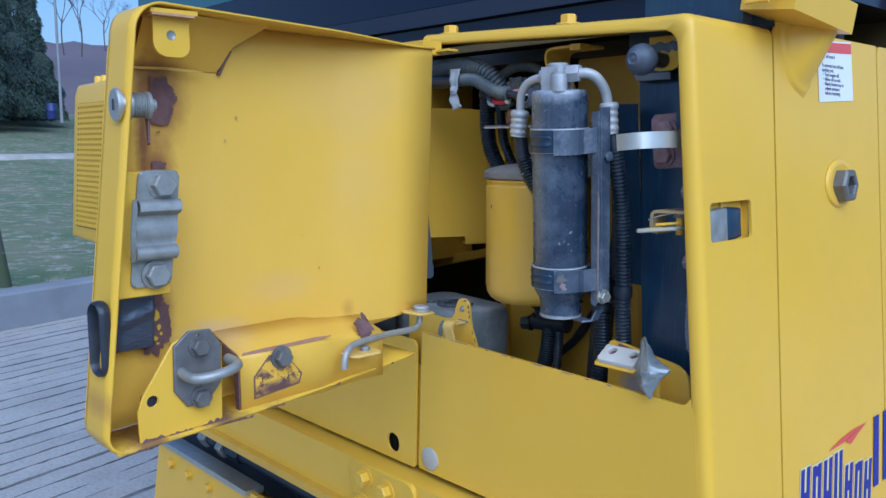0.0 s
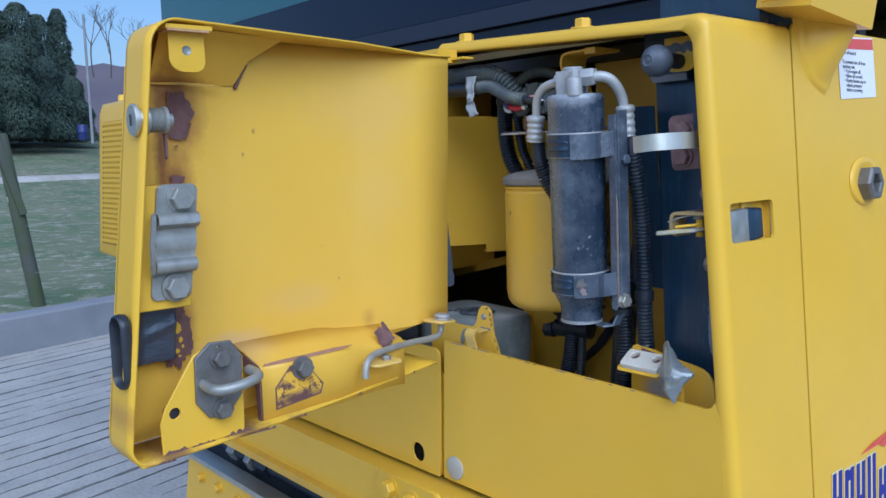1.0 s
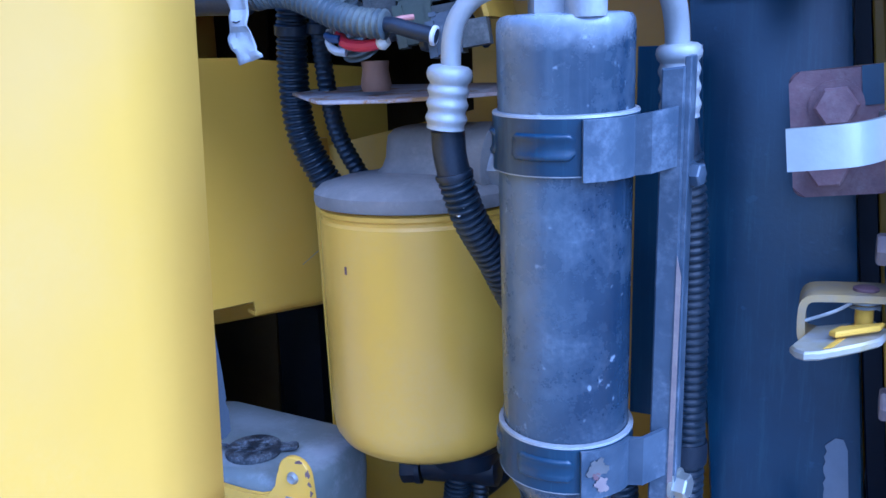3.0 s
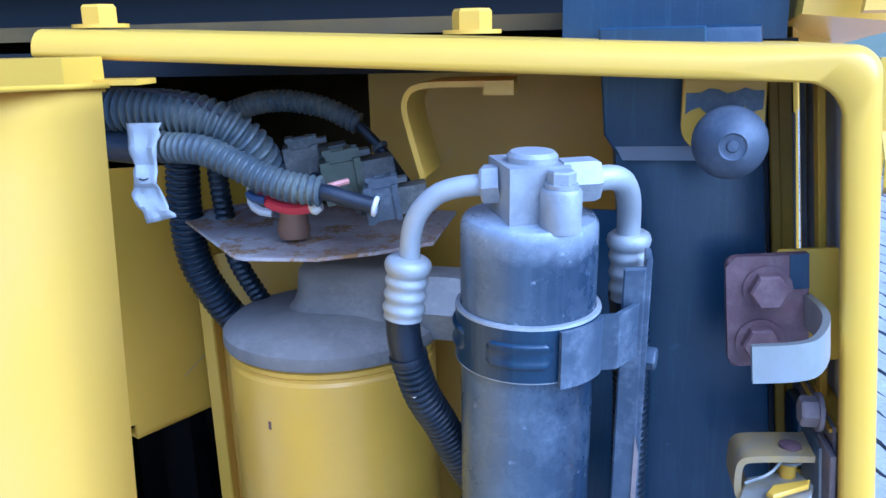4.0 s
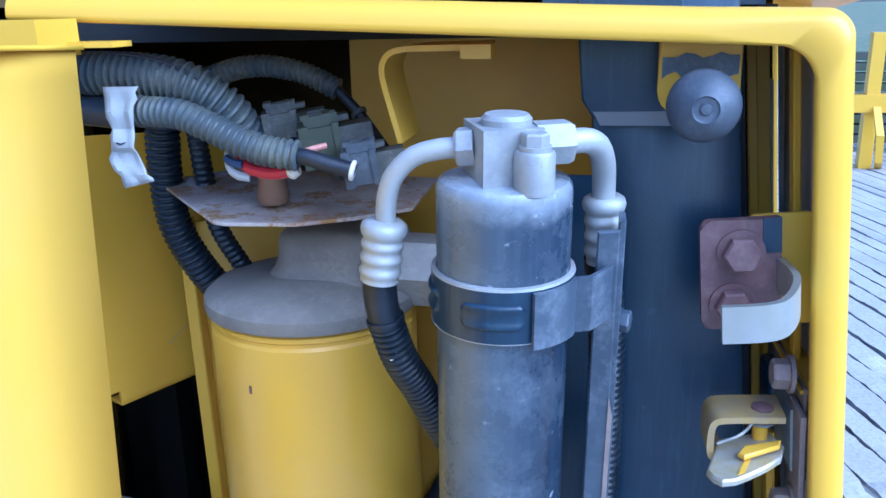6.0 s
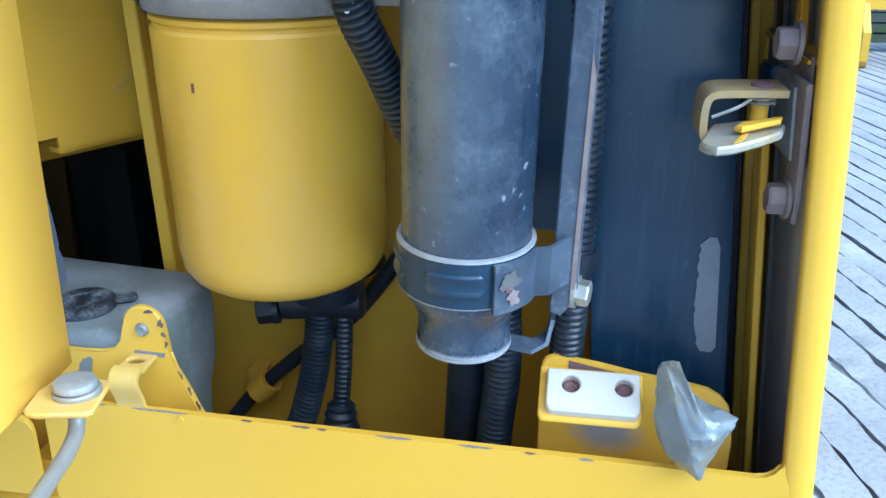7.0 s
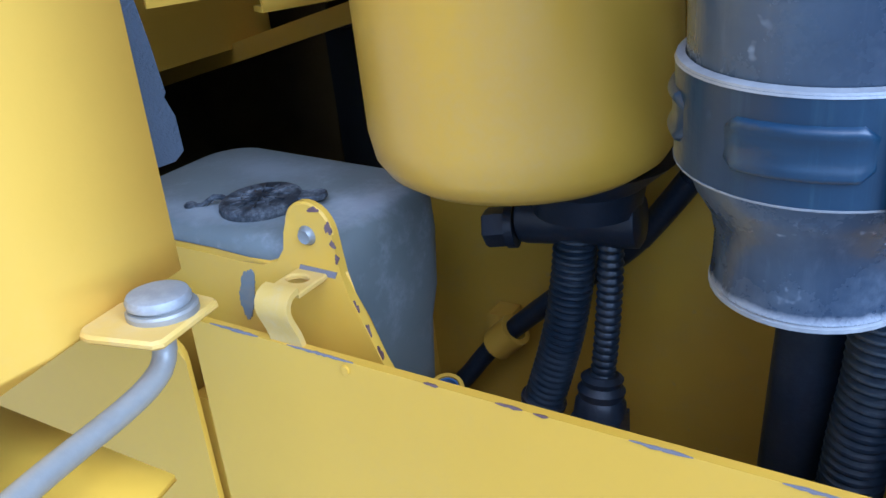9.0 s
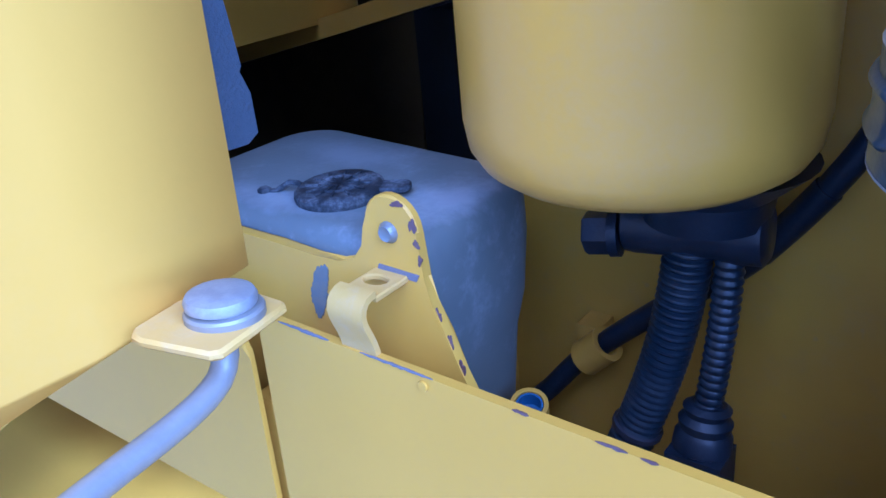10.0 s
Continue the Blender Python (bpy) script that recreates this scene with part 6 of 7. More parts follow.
olive = mat("olive_plastic", (0.052, 0.062, 0.036), 0.42, col2=(0.035, 0.042, 0.032), scale=60, fine=400, bump=0.05, dust=0.6, dust_col=(0.2, 0.2, 0.15), dust_scale=60)
blue_grey = mat("blue_grey_plastic", (0.055, 0.066, 0.082), 0.42, scale=60, fine=400, bump=0.05, dust=0.6, dust_col=(0.24, 0.25, 0.26), dust_scale=60)
connector(0.1525, 0.052, 1.5255, 22, 1.2, "dusty olive green plastic wire connector", olive)
connector(0.1795, 0.032, 1.5165, 14, 0.98, "dusty blue grey plastic wire connector on the plate", blue_grey)
connector(0.1270, 0.060, 1.5325, 20, 1.05, "dusty dark plastic wire connector behind the conduit", plastic)
wr = thing("red_wires", (0.12, 0.03, 1.5), "short red and pale wires hanging from the conduit", "wires")
part("red_wire", tube(B(), [(0.110, 0.026, 1.520), (0.1150, 0.022, 1.5152), (0.122, 0.020, 1.5132), (0.130, 0.019, 1.5125), (0.138, 0.019, 1.5135), (0.1425, 0.021, 1.5160)], 0.0032, 10), red, wr)
part("pale_end", lathe(B(), [(0.003, 0), (0.0042, 0.002), (0.003, 0.006)], axis_m((0.139, 0.0185, 1.5128), (1, 0, 0.4)), 10), nylon, wr)
part("pale_wire", tube(B(), [(0.103, 0.027, 1.522), (0.1045, 0.023, 1.5155), (0.109, 0.021, 1.511), (0.116, 0.022, 1.5095)], 0.0024, 8), tape_white, wr)
part("blue_wire", tube(B(), [(0.1035, 0.023, 1.5195), (0.108, 0.020, 1.5175), (0.1135, 0.020, 1.5170)], 0.0024, 8), mat("blue_wire", (0.03, 0.06, 0.16), 0.5, fine=300), wr)
part("pink_wire", tube(B(), [(0.146, 0.016, 1.5235), (0.152, 0.018, 1.5255), (0.158, 0.024, 1.5265)], 0.0016, 8), mat("pink_wire", (0.55, 0.25, 0.2), 0.5, fine=300), wr)

yh = thing("hood_bracket", (0.21, 0.05, 1.55), "yellow bent bracket hanging under the frame", "bracket")
part("bent_strip", bevel(strip(B(), curve_pts([(0.240, 0.035, 1.576), (0.215, 0.035, 1.5757), (0.200, 0.035, 1.5755), (0.1905, 0.035, 1.5735), (0.1855, 0.036, 1.568), (0.1845, 0.037, 1.560), (0.1875, 0.039, 1.545), (0.1925, 0.040, 1.525)], 0.003), (0, 1, 0), 0.003, 0.045), 0.0007, 1, 60), yellow_dusty, yh)
part("fork_end", bbox((0.228, 0.03, 1.569), (0.243, 0.05, 1.576), 0.001), yellow_dusty, yh)

# ---- open service door ----
door = thing("service_door", (0.05, -0.24, 1.185), "open yellow service door seen from its worn inner side", "door")


def YF(z):
    return -0.457 - (1.40 - z) * 0.115


def edge_x(y):
    """Free edge of the door's flanges; the tray gets shallower towards the hinge."""
    k = min(max((y + 0.44) / 0.40, 0), 1)
    return 0.122 - 0.066 * k


SK = [(0.0, 0.0485, -0.036), (0.12, 0.0438, None), (0.30, 0.0375, None), (0.335, 0.0365, None), (0.5, 0.0385, None), (0.70, 0.041, None), (0.72, 0.0415, None), (0.86, 0.049, None), (0.955, 0.055, None), (0.985, 0.0585, None), (1.0, 0.066, None)]


def skin_pt(s, z):
    x = 0.0
    for (s0, x0, _), (s1, x1, _) in zip(SK, SK[1:]):
        if s0 <= s <= s1:
            x = x0 + (x1 - x0) * (s - s0) / (s1 - s0)
    x += (0.001 + 0.042 * (z - 1.25)) * max(0.0, 1 - s / 0.42)
    return Vector((x, -0.036 + s * (YF(z) + 0.036), z))


def door_skin():
    bm = B()
    ss = [q[0] for q in SK]
    zs = [1.1825 + (1.587 - 1.1825) * i / 20 for i in range(21)]

    def inside(s, z):
        z = min(z, 1.5872 - 0.004 * (1 - s) - 0.0045 * max(0.0, 0.4 - s) / 0.4)
        p = skin_pt(s, max(z, 1.2500 - 0.07 * s) if s < 0.31 else z)
        r, c = (0.029, Vector((YF(1.558) + 0.030, 1.558))) if z > 1.4 else (0.017, Vector((YF(1.1995) + 0.018, 1.1995)))
        d = Vector((p.y, p.z)) - c
        if d.x < 0 and (d.y > 0 if z > 1.4 else d.y < 0) and d.length > r:
            d = d.normalized() * r
            p.y, p.z = c.x + d.x, c.y + d.y
        return p

    rows = [[bm.verts.new(inside(s, z)) for s in ss] for z in zs]
    for a, b in zip(rows, rows[1:]):
        for k in range(len(ss) - 1):
            if (a[k].co - b[k].co).length < 1e-5 and (a[k + 1].co - b[k + 1].co).length < 1e-5:
                continue
            bm.faces.new((a[k], a[k + 1], b[k + 1], b[k]))
    bmesh.ops.remove_doubles(bm, verts=bm.verts, dist=1e-6)
    return bm


def solid(ob, t, off=-1.0):
    md = ob.modifiers.new("thick", "SOLIDIFY")
    md.thickness, md.offset = t, off
    return ob


solid(part("skin", door_skin(), door_yellow, door, sharp=60), 0.002, 1.0)


def rim():
    """Free edge and top flange in one sweep, with rounded corners."""
    path = []
    r0, r1 = 0.018, 0.030
    z0, z1 = 1.1815 + r0, 1.588 - r1
    for i in range(8):
        a = radians(90 * i / 7)
        path.append((YF(z0) + r0 - r0 * math.sin(a), z0 - r0 * math.cos(a)))
    for i in range(1, 16):
        z = z0 + (z1 - z0) * i / 15
        path.append((YF(z), z))
    for i in range(1, 11):
        a = radians(9 * i)
        path.append((YF(z1) + r1 - r1 * math.cos(a), z1 + r1 * math.sin(a)))
    y1 = path[-1][0]
    for i in range(1, 19):
        path.append((y1 + (-0.034 - y1) * i / 18, 1.588 - 0.004 * i / 18 - 0.0045 * max(0.0, i / 18 - 0.6) / 0.4))
    bm = B()
    prev = None
    for y, z in path:
        s = min(1.0, max(0.0, (y + 0.036) / (YF(z) + 0.036)))
        xs = skin_pt(s, z).x - 0.001
        ex = max(edge_x(y), xs + 0.004)
        row = [bm.verts.new((xs + (ex - xs) * t, y, z)) for t in (0, 0.1, 0.4, 0.7, 1.0)]
        if prev:
            for j in range(4):
                bm.faces.new((prev[j], prev[j + 1], row[j + 1], row[j]))
        prev = row
    return bm


solid(part("rim", rim(), rim_yellow, door, sharp=60), 0.0022, 0)

# bottom flange, running up a little towards the hinge
bm = B()
prev = None
for i in range(25):
    k = i / 24
    y = -0.472 + 0.394 * k
    z = 1.1815 + 0.0165 * k
    ex = 0.122 - 0.047 * k ** 1.6
    ix = 0.058 - 0.088 * k * k
    row = [bm.verts.new((x, y, z)) for x in (ix, ix + 0.6 * (ex - ix), ex)]
    if prev:
        for j in range(2):
            bm.faces.new((prev[j], prev[j + 1], row[j + 1], row[j]))
    prev = row
solid(part("bottom_flange", bm, rim_yellow, door), 0.0025, 0)

# raised stiffener along the bottom
bm = B()
prof = [(0.040, 1.262), (0.070, 1.2535), (0.094, 1.2475), (0.0985, 1.245), (0.100, 1.241), (0.100, 1.186)]
prev = None
for i, y in enumerate((-0.336, -0.30, -0.26, -0.235, -0.215, -0.20, -0.17, -0.14)):
    k = min(1.0, max(0.0, (y + 0.235) / 0.05))
    row = [bm.verts.new((x - 0.012 * k, y, z - (0.006 * k if z > 1.2 else 0))) for x, z in prof]
    if prev:
        for j in range(len(prof) - 1):
            bm.faces.new((prev[j], prev[j + 1], row[j + 1], row[j]))
    prev = row
st = solid(part("stiffener", bm, door_yellow, door, sharp=40), 0.0022, -1)
part("stiffener_end", plate([(0.048, 1.253), (0.070, 1.2525), (0.096, 1.246), (0.099, 1.241), (0.099, 1.188), (0.092, 1.188), (0.088, 1.235), (0.05, 1.245)], lambda u, v, d: (u, -0.3365 + d, v), -0.0016), rust, st)
part("rust_streak", plate([(-0.331, 1.2476), (-0.31, 1.2486), (-0.27, 1.2492), (-0.245, 1.2500), (-0.221, 1.2490), (-0.235, 1.2462), (-0.265, 1.2455), (-0.30, 1.2446), (-0.333, 1.2452)], YZ(0.0972), 0.0016), mat("scraped_paint", (0.42, 0.22, 0.12), 0.75, col2=(0.3, 0.14, 0.09), scale=120, fine=600, bump=0.2), st)

# top corner hook tab
ht = part("hook_tab", plate(rounded(-0.4150, 1.5420, -0.3800, 1.582, (0.0, 0.0, 0.012, 0.009)), YZ(0.103), 0.003, [circle(-0.398, 1.5615, 0.0052, 16)], bev=0.0006), yellow, door)
part("tab_screw", lathe(B(), [(0.0058, 0), (0.0058, 0.001), (0.0045, 0.0014), (0.003, 0.0004), (0, 0.0004)], axis_m((0.1045, -0.398, 1.5615), (1, 0, 0)), 16), steel, ht)
part("tab_bend", bbox((0.092, -0.421, 1.5795), (0.116, -0.376, 1.5835), 0.0012), yellow, ht)
part("rust_edge", bbox((0.094, -0.420, 1.5775), (0.1165, -0.379, 1.5797), 0.0008), mat("rusty_edge", (0.4, 0.2, 0.09), 0.8, col2=(0.55, 0.42, 0.22), scale=150, fine=600, bump=0.2), ht)

# upper inner ledge with its welded gusset
bm = B()
low = [bm.verts.new((skin_pt(s, 1.536).x + 0.0015, -0.036 + s * (YF(1.536) + 0.036), 1.536)) for s in (0.94, 0.9, 0.8, 0.705)]
mid = [bm.verts.new((skin_pt(s, 1.540).x + 0.0045, -0.036 + s * (YF(1.54) + 0.036), 1.5395)) for s in (0.94, 0.9, 0.8, 0.700)]
top = [bm.verts.new((0.082, -0.036 + s * (YF(1.584) + 0.036), 1.5855)) for s in (0.94, 0.9, 0.8)]
top.append(bm.verts.new((0.052, -0.036 + 0.672 * (YF(1.562) + 0.036), 1.5620)))
bm.faces.new((top[2], top[3], bm.verts.new((0.060, -0.036 + 0.58 * (YF(1.584) + 0.036), 1.5855))))
for a, b in ((low, mid), (mid, top)):
    for k in range(3):
        bm.faces.new((a[k], a[k + 1], b[k + 1], b[k]))
led = part("corner_gusset", bm, door_yellow, door, "sloping stiffener in the top corner", 60)
part("gusset_edge", strip(B(), [skin_pt(0.703, 1.534) + Vector((0.001, 0, 0)), skin_pt(0.688, 1.548) + Vector((0.001, 0, 0)), skin_pt(0.672, 1.560) + Vector((0.001, 0, 0))], (1, 0, 0), 0.0030, 0.004), rust, led)
part("weld_line", plate(ragged(-0.383, 1.5352, 0.038, 0.0016, 60, 71, 0.5), YZ(0.0560), 0.0008), rust_halo, led)

# key lock
lk = part("lock", lathe(B(), [(0.0135, -0.008), (0.0148, -0.0065), (0.0148, -0.004), (0.0125, -0.003), (0.0105, -0.0025), (0.0105, 0.0)], axis_m((0.105, YF(1.497) - 0.0, 1.497), (0.05, 1, 0)), 24), zinc, door, "chrome key lock barrel")
part("keyhole", plate([(-0.001, -0.005), (0.001, -0.005), (0.001, 0.005), (-0.001, 0.005)], lambda u, v, d: (0.1055 + u, YF(1.497) - 0.0086 + d, 1.497 + v), -0.0008), ink, lk)
prof = [(0.014, 0.002), (0.0145, 0.005), (0.0115, 0.006)]
for i in range(6):
    prof += [(0.0115, 0.007 + 0.0022 * i), (0.0102, 0.0082 + 0.0022 * i)]
prof += [(0.0125, 0.0205), (0.0125, 0.0235), (0.006, 0.024), (0.006, 0.029), (0, 0.029)]
part("lock_body", lathe(B(), prof, axis_m((0.105, YF(1.497), 1.497), (0.05, 1, 0)), 24), steel, lk)
part("lock_cam", plate([(-0.004, 0.0), (0.004, 0.0), (0.0025, -0.034), (-0.0005, -0.036)], lambda u, v, d: (0.105 + u, YF(1.497) + 0.021 + d, 1.497 + v), 0.002), rust, lk)

# rust patches on the skin
def jagged(cx, cy, rx, ry, n, seed):
    """A flaked outline: coarse lobes with a fine saw edge."""
    rnd = random.Random(seed)
    ph = [rnd.uniform(0, 6.28) for _ in range(4)]
    out = []
    for i in range(n):
        a = 2 * math.pi * i / n
        k = 1 + 0.05 * math.sin(2 * a + ph[0]) + 0.06 * math.sin(3 * a + ph[1]) + 0.07 * math.sin(7 * a + ph[2]) + 0.05 * math.sin(13 * a + ph[3]) + rnd.uniform(-0.07, 0.07)
        out.append((cx + rx * k * math.cos(a), cy + ry * k * math.sin(a)))
    return out


def on_skin(d0):
    return lambda u, v, d: (skin_pt(min(0.99, max(0.01, (u + 0.036) / (YF(v) + 0.036))), v).x + d0 + d, u, v)


for k, (s, z, ry, rz, sd) in enumerate(((0.866, 1.502, 0.0175, 0.0255, 2), (0.862, 1.4405, 0.010, 0.0045, 5), (0.853, 1.281, 0.0200, 0.031, 7), (0.80, 1.256, 0.004, 0.002, 9))):
    y = skin_pt(s, z).y
    part("lifted_edge", plate([(max(u, y - 0.3 * ry), v) for u, v in jagged(y + 0.0012, z + 0.0006, ry * 1.03, rz * 0.96, 110, sd + 20)], on_skin(0.0027), 0.0003), brown_chip, door)
    part("rust_patch", plate([(max(u, y - 0.45 * ry + 0.0006 * math.sin(v * 900)), v) for u, v in jagged(y, z, ry, rz, 110, sd)], on_skin(0.0031), 0.0004), rust, door, "flaking brown rust patch")
for dy, dz, ry, rz, sd in ((0.000, 0.007, 0.0052, 0.0060, 61), (0.004, -0.006, 0.0022, 0.003, 62), (-0.001, -0.017, 0.0035, 0.0025, 63), (0.006, -0.013, 0.0015, 0.0018, 64), (0.002, -0.0225, 0.0016, 0.0012, 65)):
    part("paint_flake", plate(jagged(skin_pt(0.845, 1.284).y + dy, 1.284 + dz, ry, rz, 26, sd), on_skin(0.0036), 0.0004), yellow, door)
scuffed = mat("scuffed_paint", (0.50, 0.33, 0.10), 0.6, col2=(0.35, 0.22, 0.09), scale=200, fine=500)
rnd = random.Random(21)
for k in range(4):
    y, z = rnd.uniform(-0.36, -0.08), rnd.uniform(1.30, 1.54)
    r = rnd.uniform(0.0006, 0.0014)
    part("scuff_mark", plate(jagged(y, z, r, r * rnd.uniform(1.0, 2.0), 12, 300 + k), on_skin(0.0025), 0.0002), scuffed, door)

# latch plate with two bolts and a bent catch
ls = part("latch_plate", plate(rounded(-0.4415, 1.3255, -0.4025, 1.4330, 0.006), lambda u, v, d: (0.104 + d, u + (v - 1.38) * 0.115, v + 0.005), 0.004, bev=0.001), steel, door, "weathered galvanised latch plate with two bolts")
part("latch_backing", plate([(-0.455, 1.321), (-0.4015, 1.321), (-0.4015, 1.437), (-0.455, 1.437)], lambda u, v, d: (0.060 + d, u + (v - 1.38) * 0.115, v), 0.0435, bev=0.001), yellow, door)
prof = [(0.106, 1.4050), (0.1150, 1.4040), (0.1180, 1.4015), (0.1182, 1.3975), (0.1150, 1.3950), (0.1110, 1.3942), (0.1098, 1.3900), (0.1105, 1.3830), (0.1125, 1.3775), (0.1105, 1.3720), (0.1098, 1.3670), (0.1112, 1.3630), (0.1155, 1.3622), (0.1182, 1.3595), (0.1178, 1.3555), (0.1148, 1.3530), (0.106, 1.3522)]
part("catch_strap", bevel(strip(B(), [(x, -0.4425 + (z - 1.38) * 0.115, z + 0.005) for x, z in prof], (0, 1, 0), 0.0022, 0.0395), 0.0005, 1, 60), steel, ls, "pressed catch strap with two ridges", 50)
part("catch_lip", bevel(strip(B(), [(0.110, -0.4435, 1.357), (0.1165, -0.4465, 1.358), (0.1205, -0.4475, 1.365), (0.1195, -0.4465, 1.385), (0.1205, -0.4445, 1.403), (0.1165, -0.4425, 1.409), (0.110, -0.4395, 1.41)], (0.2, -1, 0), 0.0022, 0.0045), 0.0006, 1, 60), steel, ls)
for z in (1.4245, 1.3415):
    b = bolt(ls, (0.108, -0.420 + (z - 1.38) * 0.115, z), (1, 0, 0), 0.0195, 0.0095, 0.0135, steel)

# duct tape and rubber grommet on the free edge
bm = B()
rows = []
for i in range(120):
    v = i / 119
    row = []
    for j in range(18):
        u = j / 17
        y = -0.464 + 0.052 * u + 0.003 * v
        z = 1.2635 + 0.0525 * v + 0.0012 * noise.noise((u * 9, 3, 1))
        fold = 0.0009 * noise.noise((u * 3 + v * 2, v * 4, 2)) + 0.0035 * max(0, 1 - abs(v - 0.72 + 0.35 * (1 - u)) * 6) * u + 0.0004 * noise.noise((u * 9, v * 22, 4)) + 0.0012 * max(0, v - 0.75) * abs(math.sin(u * 26))
        row.append(bm.verts.new((0.0675 + 0.014 * max(0, (0.35 - u) / 0.35) + fold, y, z)))
    rows.append(row)
for a, b in zip(rows, rows[1:]):
    for j in range(17):
        bm.faces.new((a[j], a[j + 1], b[j + 1], b[j]))
solid(part("duct_tape", bm, mat("duct_tape_grey", (0.060, 0.075, 0.105), 0.30, 0.3, col2=(0.11, 0.125, 0.155), scale=40, fine=500, bump=0.1), door, "wrinkled grey duct tape", 60), 0.0006)
gm = axis_m((0.100, YF(1.287) - 0.001, 1.287), (0.12, -1, 0)) @ Matrix.Rotation(radians(90), 4, "Z")
bm = B()
rings = []
for r, h in ((1.0, 0.0), (1.06, 0.004), (1.0, 0.0085), (0.86, 0.010), (0.72, 0.007), (0.62, -0.004)):
    rings.append([])
    for i in range(40):
        a = 2 * math.pi * i / 40
        ly = 0.022 if math.cos(a) >= 0 else -0.022
        rings[-1].append(bm.verts.new(gm @ Vector((0.0125 * r * math.cos(a) + ly, 0.0125 * r * math.sin(a), h))))
for a, b in zip(rings, rings[1:]):
    for i in range(40):
        j = (i + 1) % 40
        bm.faces.new((a[i], a[j], b[j], b[i]))
bm.faces.new(rings[-1])
part("grommet", bm, rubber, door, "black rubber oval grommet", 60)

# lower corner plate with its loop striker
lp = part("corner_plate", plate([(-0.448, 1.184), (-0.449, 1.214), (-0.444, 1.228), (-0.413, 1.274), (-0.404, 1.278), (-0.362, 1.266), (-0.364, 1.188)], YZ(0.109), 0.0035, [circle(-0.4345, 1.2220, 0.0066, 20)], bev=0.0008), yellow, door)
# black disc puts the shade inside the hole into colour
part("hole_backing", plate(circle(-0.4345, 1.2220, 0.009, 16), YZ(0.104), 0.002), ink, lp)
DZ = 0.010
so = [(-0.4165, 1.218), (-0.4035, 1.2005), (-0.383, 1.2015), (-0.3685, 1.218), (-0.3665, 1.257), (-0.378, 1.2735), (-0.400, 1.2745), (-0.4155, 1.2615)]
sp = part("striker_plate", plate([(y + 0.002, z + DZ) for y, z in so], YZ(0.1127), 0.0042, [circle(-0.3905, 1.2165 + DZ, 0.0042, 14), circle(-0.3895, 1.2685 + DZ, 0.003, 12)], bev=0.001), worn_steel, lp, "weathered grey striker plate with a rod loop")
for z in (1.2585, 1.208):
    part("striker_bolt", hex_head(B(), axis_m((0.1169, -0.389, z + DZ), (1, 0, 0)), 0.015, 0.008, 0.0105), worn_steel, sp)
part("striker_loop", tube(B(), [(0.112, -0.4065, 1.2465), (0.124, -0.4065, 1.2445), (0.136, -0.4030, 1.2430), (0.142, -0.3930, 1.2435), (0.1445, -0.3780, 1.2455), (0.142, -0.3640, 1.2480), (0.134, -0.3580, 1.2495), (0.114, -0.3570, 1.2500)], 0.0052, 14), steel, sp)
rnd = random.Random(44)
for y0, y1, hmax in ((-0.446, -0.424, 0.0045), (-0.420, -0.392, 0.0032), (-0.388, -0.352, 0.0075), (-0.350, -0.338, 0.003)):
    n = int((y1 - y0) / 0.0018)
    top = [(y0 + (y1 - y0) * i / n, 1.1845 + 0.0008 + hmax * abs(math.sin(math.pi * i / n)) ** 0.5 * rnd.uniform(0.25, 1.0)) for i in range(n + 1)]
    part("edge_rust", plate([(y0, 1.1838)] + top + [(y1, 1.1838)], YZ(0.1126), 0.0005), brown_chip, lp)
for y0, y1 in ((-0.47, -0.44), (-0.40, -0.33), (-0.325, -0.29), (-0.23, -0.21), (-0.13, -0.12)):
    n = int((y1 - y0) / 0.002)
    z = 1.1815 + 0.0165 * (y0 + 0.472) / 0.394
    low = [(y0 + (y1 - y0) * i / n, z - 0.0016) for i in range(n + 1)]
    up = [(y, z + 0.0016 * rnd.uniform(-0.6, 1.0)) for y, _ in low]
    ex = 0.122 - 0.047 * ((y1 + 0.472) / 0.394) ** 1.6
    part("edge_rust", plate(low + up[::-1], YZ(ex + 0.0002), 0.0004), brown_chip, door)

# bolt with its flaking backing plate
part("rust_backing", plate([(-0.3213, 1.1970), (-0.3210, 1.2205), (-0.3024, 1.2408), (-0.2848, 1.2420), (-0.2708, 1.2245), (-0.2625, 1.2145), (-0.2660, 1.2035)], YZ(0.0998), 0.0014), brown_chip, door)
bp = part("bolt_plate", plate([(-0.3200, 1.1990), (-0.3200, 1.2200), (-0.3020, 1.2400), (-0.2850, 1.2415), (-0.2720, 1.2240), (-0.2650, 1.2140), (-0.2680, 1.2050)], YZ(0.1002), 0.002, bev=0.0005), mat("flaking_yellow", (0.68, 0.40, 0.03), 0.6, col2=(0.1, 0.06, 0.05), scale=130, amount=0.0, fine=60, bump=0.1, dust=1.8, dust_col=(0.12, 0.06, 0.05), dust_scale=110, lo=0.505, hi=0.525, stains_or_light=(((0.1, -0.292, 1.2045), (1, 0.06, 0.0105), (0.12, 0.06, 0.05), 1.0),)), door, "flaking yellow paint on a rusty backing plate")
part("bare_patch", plate(ragged(-0.2915, 1.2215, 0.0060, 0.0085, 40, 19, 0.5), YZ(0.1019), 0.0005), chip, bp)
bolt(bp, (0.1022, -0.289, 1.2370), (1, 0, 0), 0.0165, 0.009, 0.0125, worn_steel)

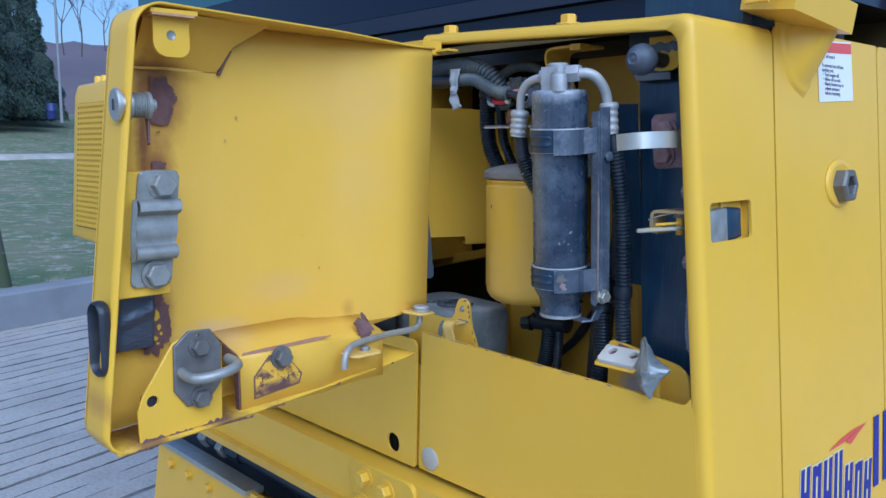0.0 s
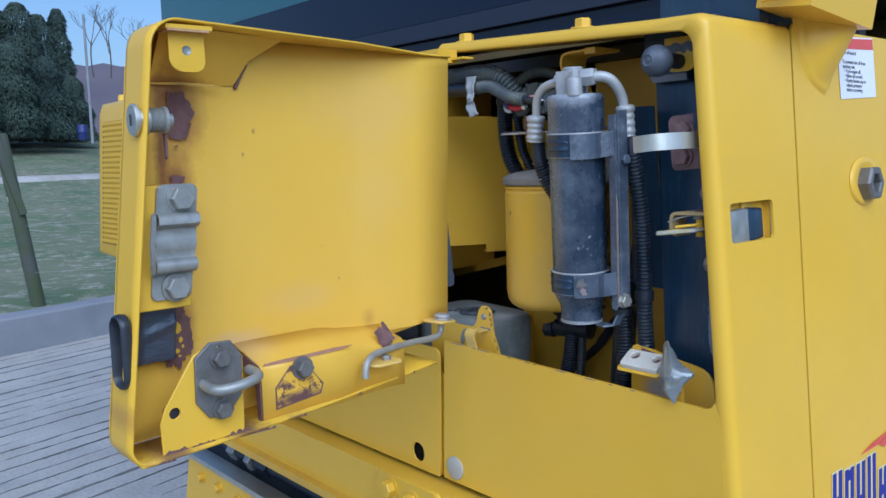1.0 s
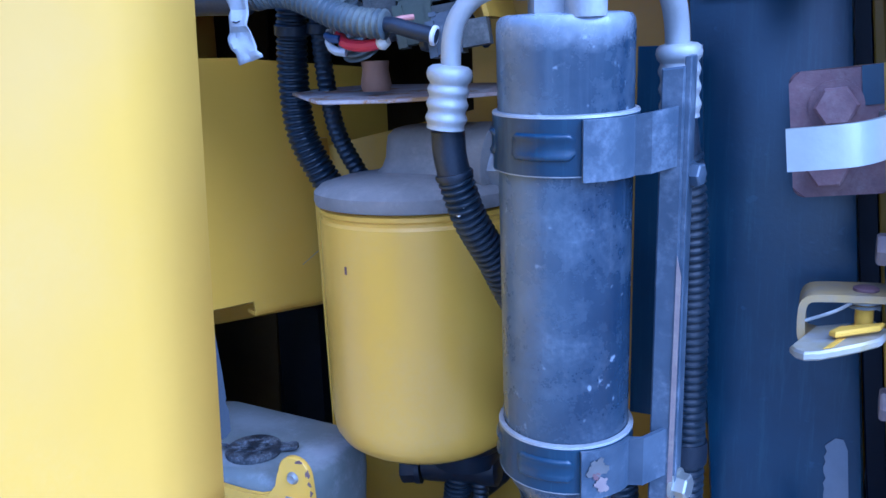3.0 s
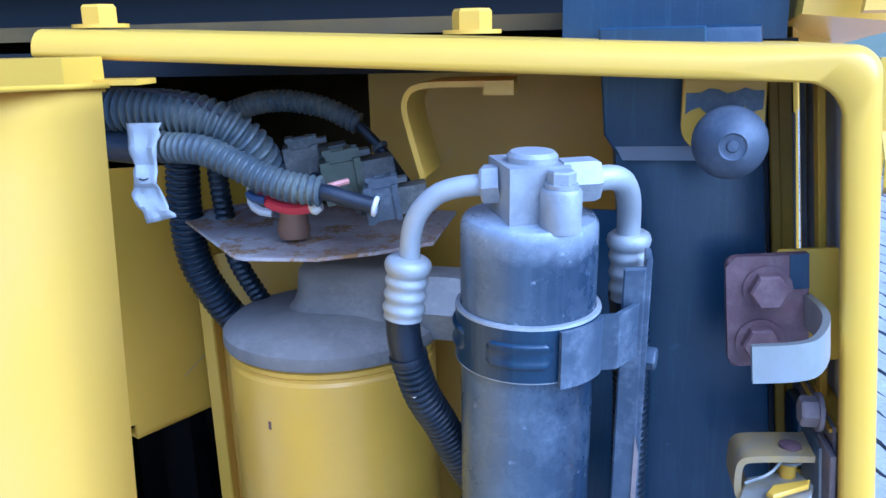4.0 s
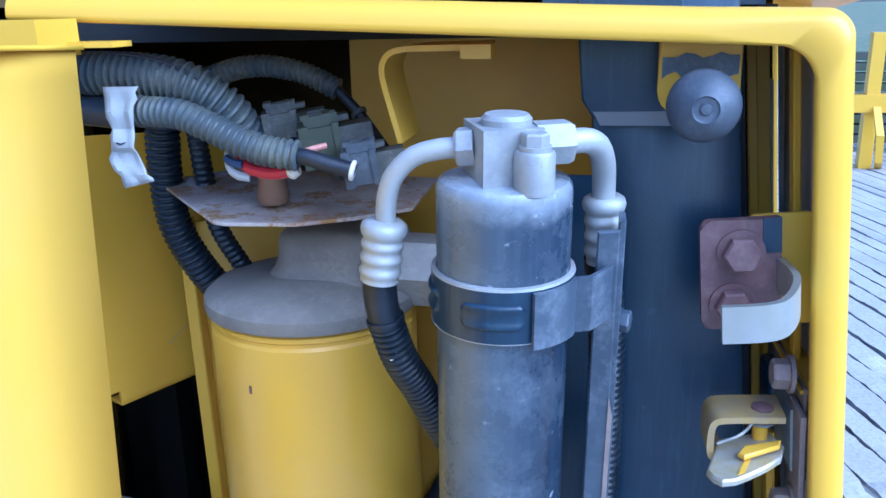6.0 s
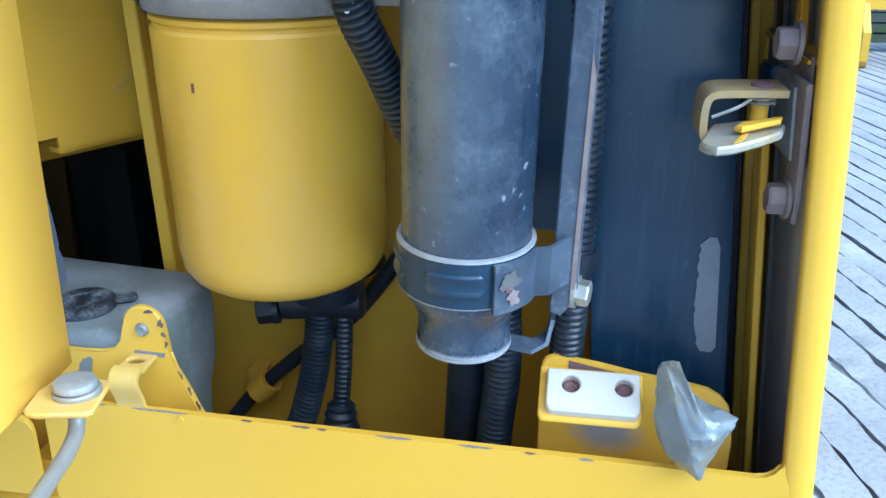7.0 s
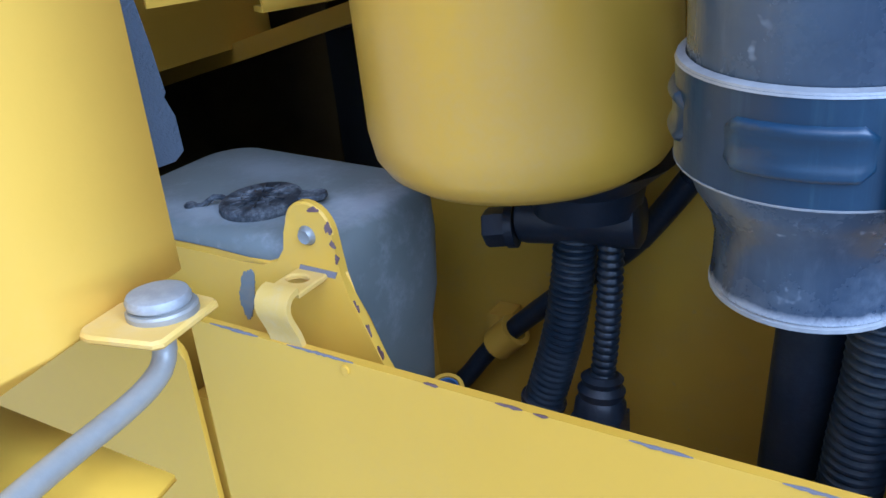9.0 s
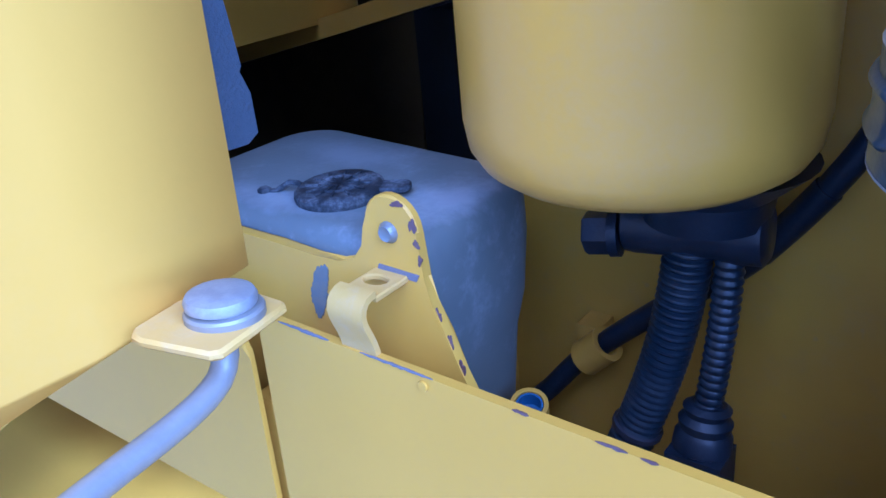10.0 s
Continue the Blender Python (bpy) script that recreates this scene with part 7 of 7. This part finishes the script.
# gas stay rod with its pivot tab
rod = thing("stay_rod", (0.058, -0.05, 1.24), "bent steel stay rod with a bolt on a yellow tab", "rod")
part("pivot_tab", plate([(0.0440, -0.0765), (0.0475, -0.0795), (0.0520, -0.0800), (0.0745, -0.0745), (0.0765, -0.0715), (0.0690, -0.0425), (0.066, -0.0405), (0.0341, -0.0408)], lambda u, v, d: (u + 0.007, v - 0.003, 1.2440 + 0.09 * (-v - 0.0405) + d), 0.0032, bev=0.001), pale_yellow, rod)
part("rod", tube(B(), [(0.0650, -0.061, 1.244), (0.0651, -0.0615, 1.238), (0.0655, -0.0630, 1.2335), (0.0675, -0.0690, 1.2300), (0.0715, -0.085, 1.2290), (0.082, -0.130, 1.2320), (0.100, -0.183, 1.2345), (0.1075, -0.2015, 1.2335), (0.1125, -0.2115, 1.2285), (0.1142, -0.2150, 1.221), (0.1148, -0.2160, 1.2125)], 0.0040, 16), rod_steel, rod)
part("washer", lathe(B(), [(0.0112, 0), (0.0116, 0.0008), (0.0116, 0.0030), (0.0110, 0.0038), (0.0092, 0.0040), (0.0090, 0.0048)], axis_m((0.0668, -0.0600, 1.2478), (0, 0.05, 1)), 32), rod_steel, rod)
part("rivet_head", lathe(B(), [(0.0094, 0), (0.0103, 0.0006), (0.0105, 0.0022), (0.0098, 0.0036), (0.0080, 0.0042), (0.004, 0.0044), (0, 0.0043)], axis_m((0.0664, -0.0602, 1.2522), (0.02, 0.05, 1)), 32), dusty_metal, rod)
part("rod_keeper", plate([(0.086, -0.205), (0.112, -0.205), (0.119, -0.199), (0.119, -0.168), (0.114, -0.163), (0.086, -0.163)], XY(1.2215), 0.0035, bev=0.001), pale_yellow, door)
part("keeper_nut", hex_head(B(), axis_m((0.103, -0.178, 1.225), (0, 0, 1)), 0.010, 0.005), steel, door)
for k, (y, z, ry, rz, sd) in enumerate(((-0.166, 1.2465, 0.0115, 0.0110, 31), (-0.159, 1.256, 0.0035, 0.006, 33))):
    part("rust_patch", plate(jagged(y, z, ry, rz, 60, sd), lambda u, v, d: (0.0895 - 0.30 * (v - 1.243) * 3.2 + d if v > 1.243 else 0.0895 + d, u, v), 0.0006), rust, door)
part("hinge_bracket", bbox((-0.02, -0.036, 1.575), (0.045, -0.004, 1.592), 0.004, 3), yellow, door)
part("hinge_strip", bbox((0.012, -0.014, 1.5785), (0.068, 0.004, 1.5812), 0.0008), yellow, door)

# torn foam strip on the hinge side edge
fm = thing("foam_strip", (0.04, -0.03, 1.29), "torn grey foam seal strip behind the door edge", "seal")
bm = plate([(-0.034, 1.285), (-0.024, 1.2845), (-0.0195, 1.287), (-0.0200, 1.300), (-0.0230, 1.3075), (-0.0220, 1.309), (-0.0240, 1.325), (-0.0285, 1.352), (-0.031, 1.372), (-0.034, 1.384), (-0.0355, 1.384)], lambda u, v, d: (0.0380 + 0.042 * (v - 1.285) + d, u + 0.003, v), 0.004)
part("foam", bm, foam, fm)
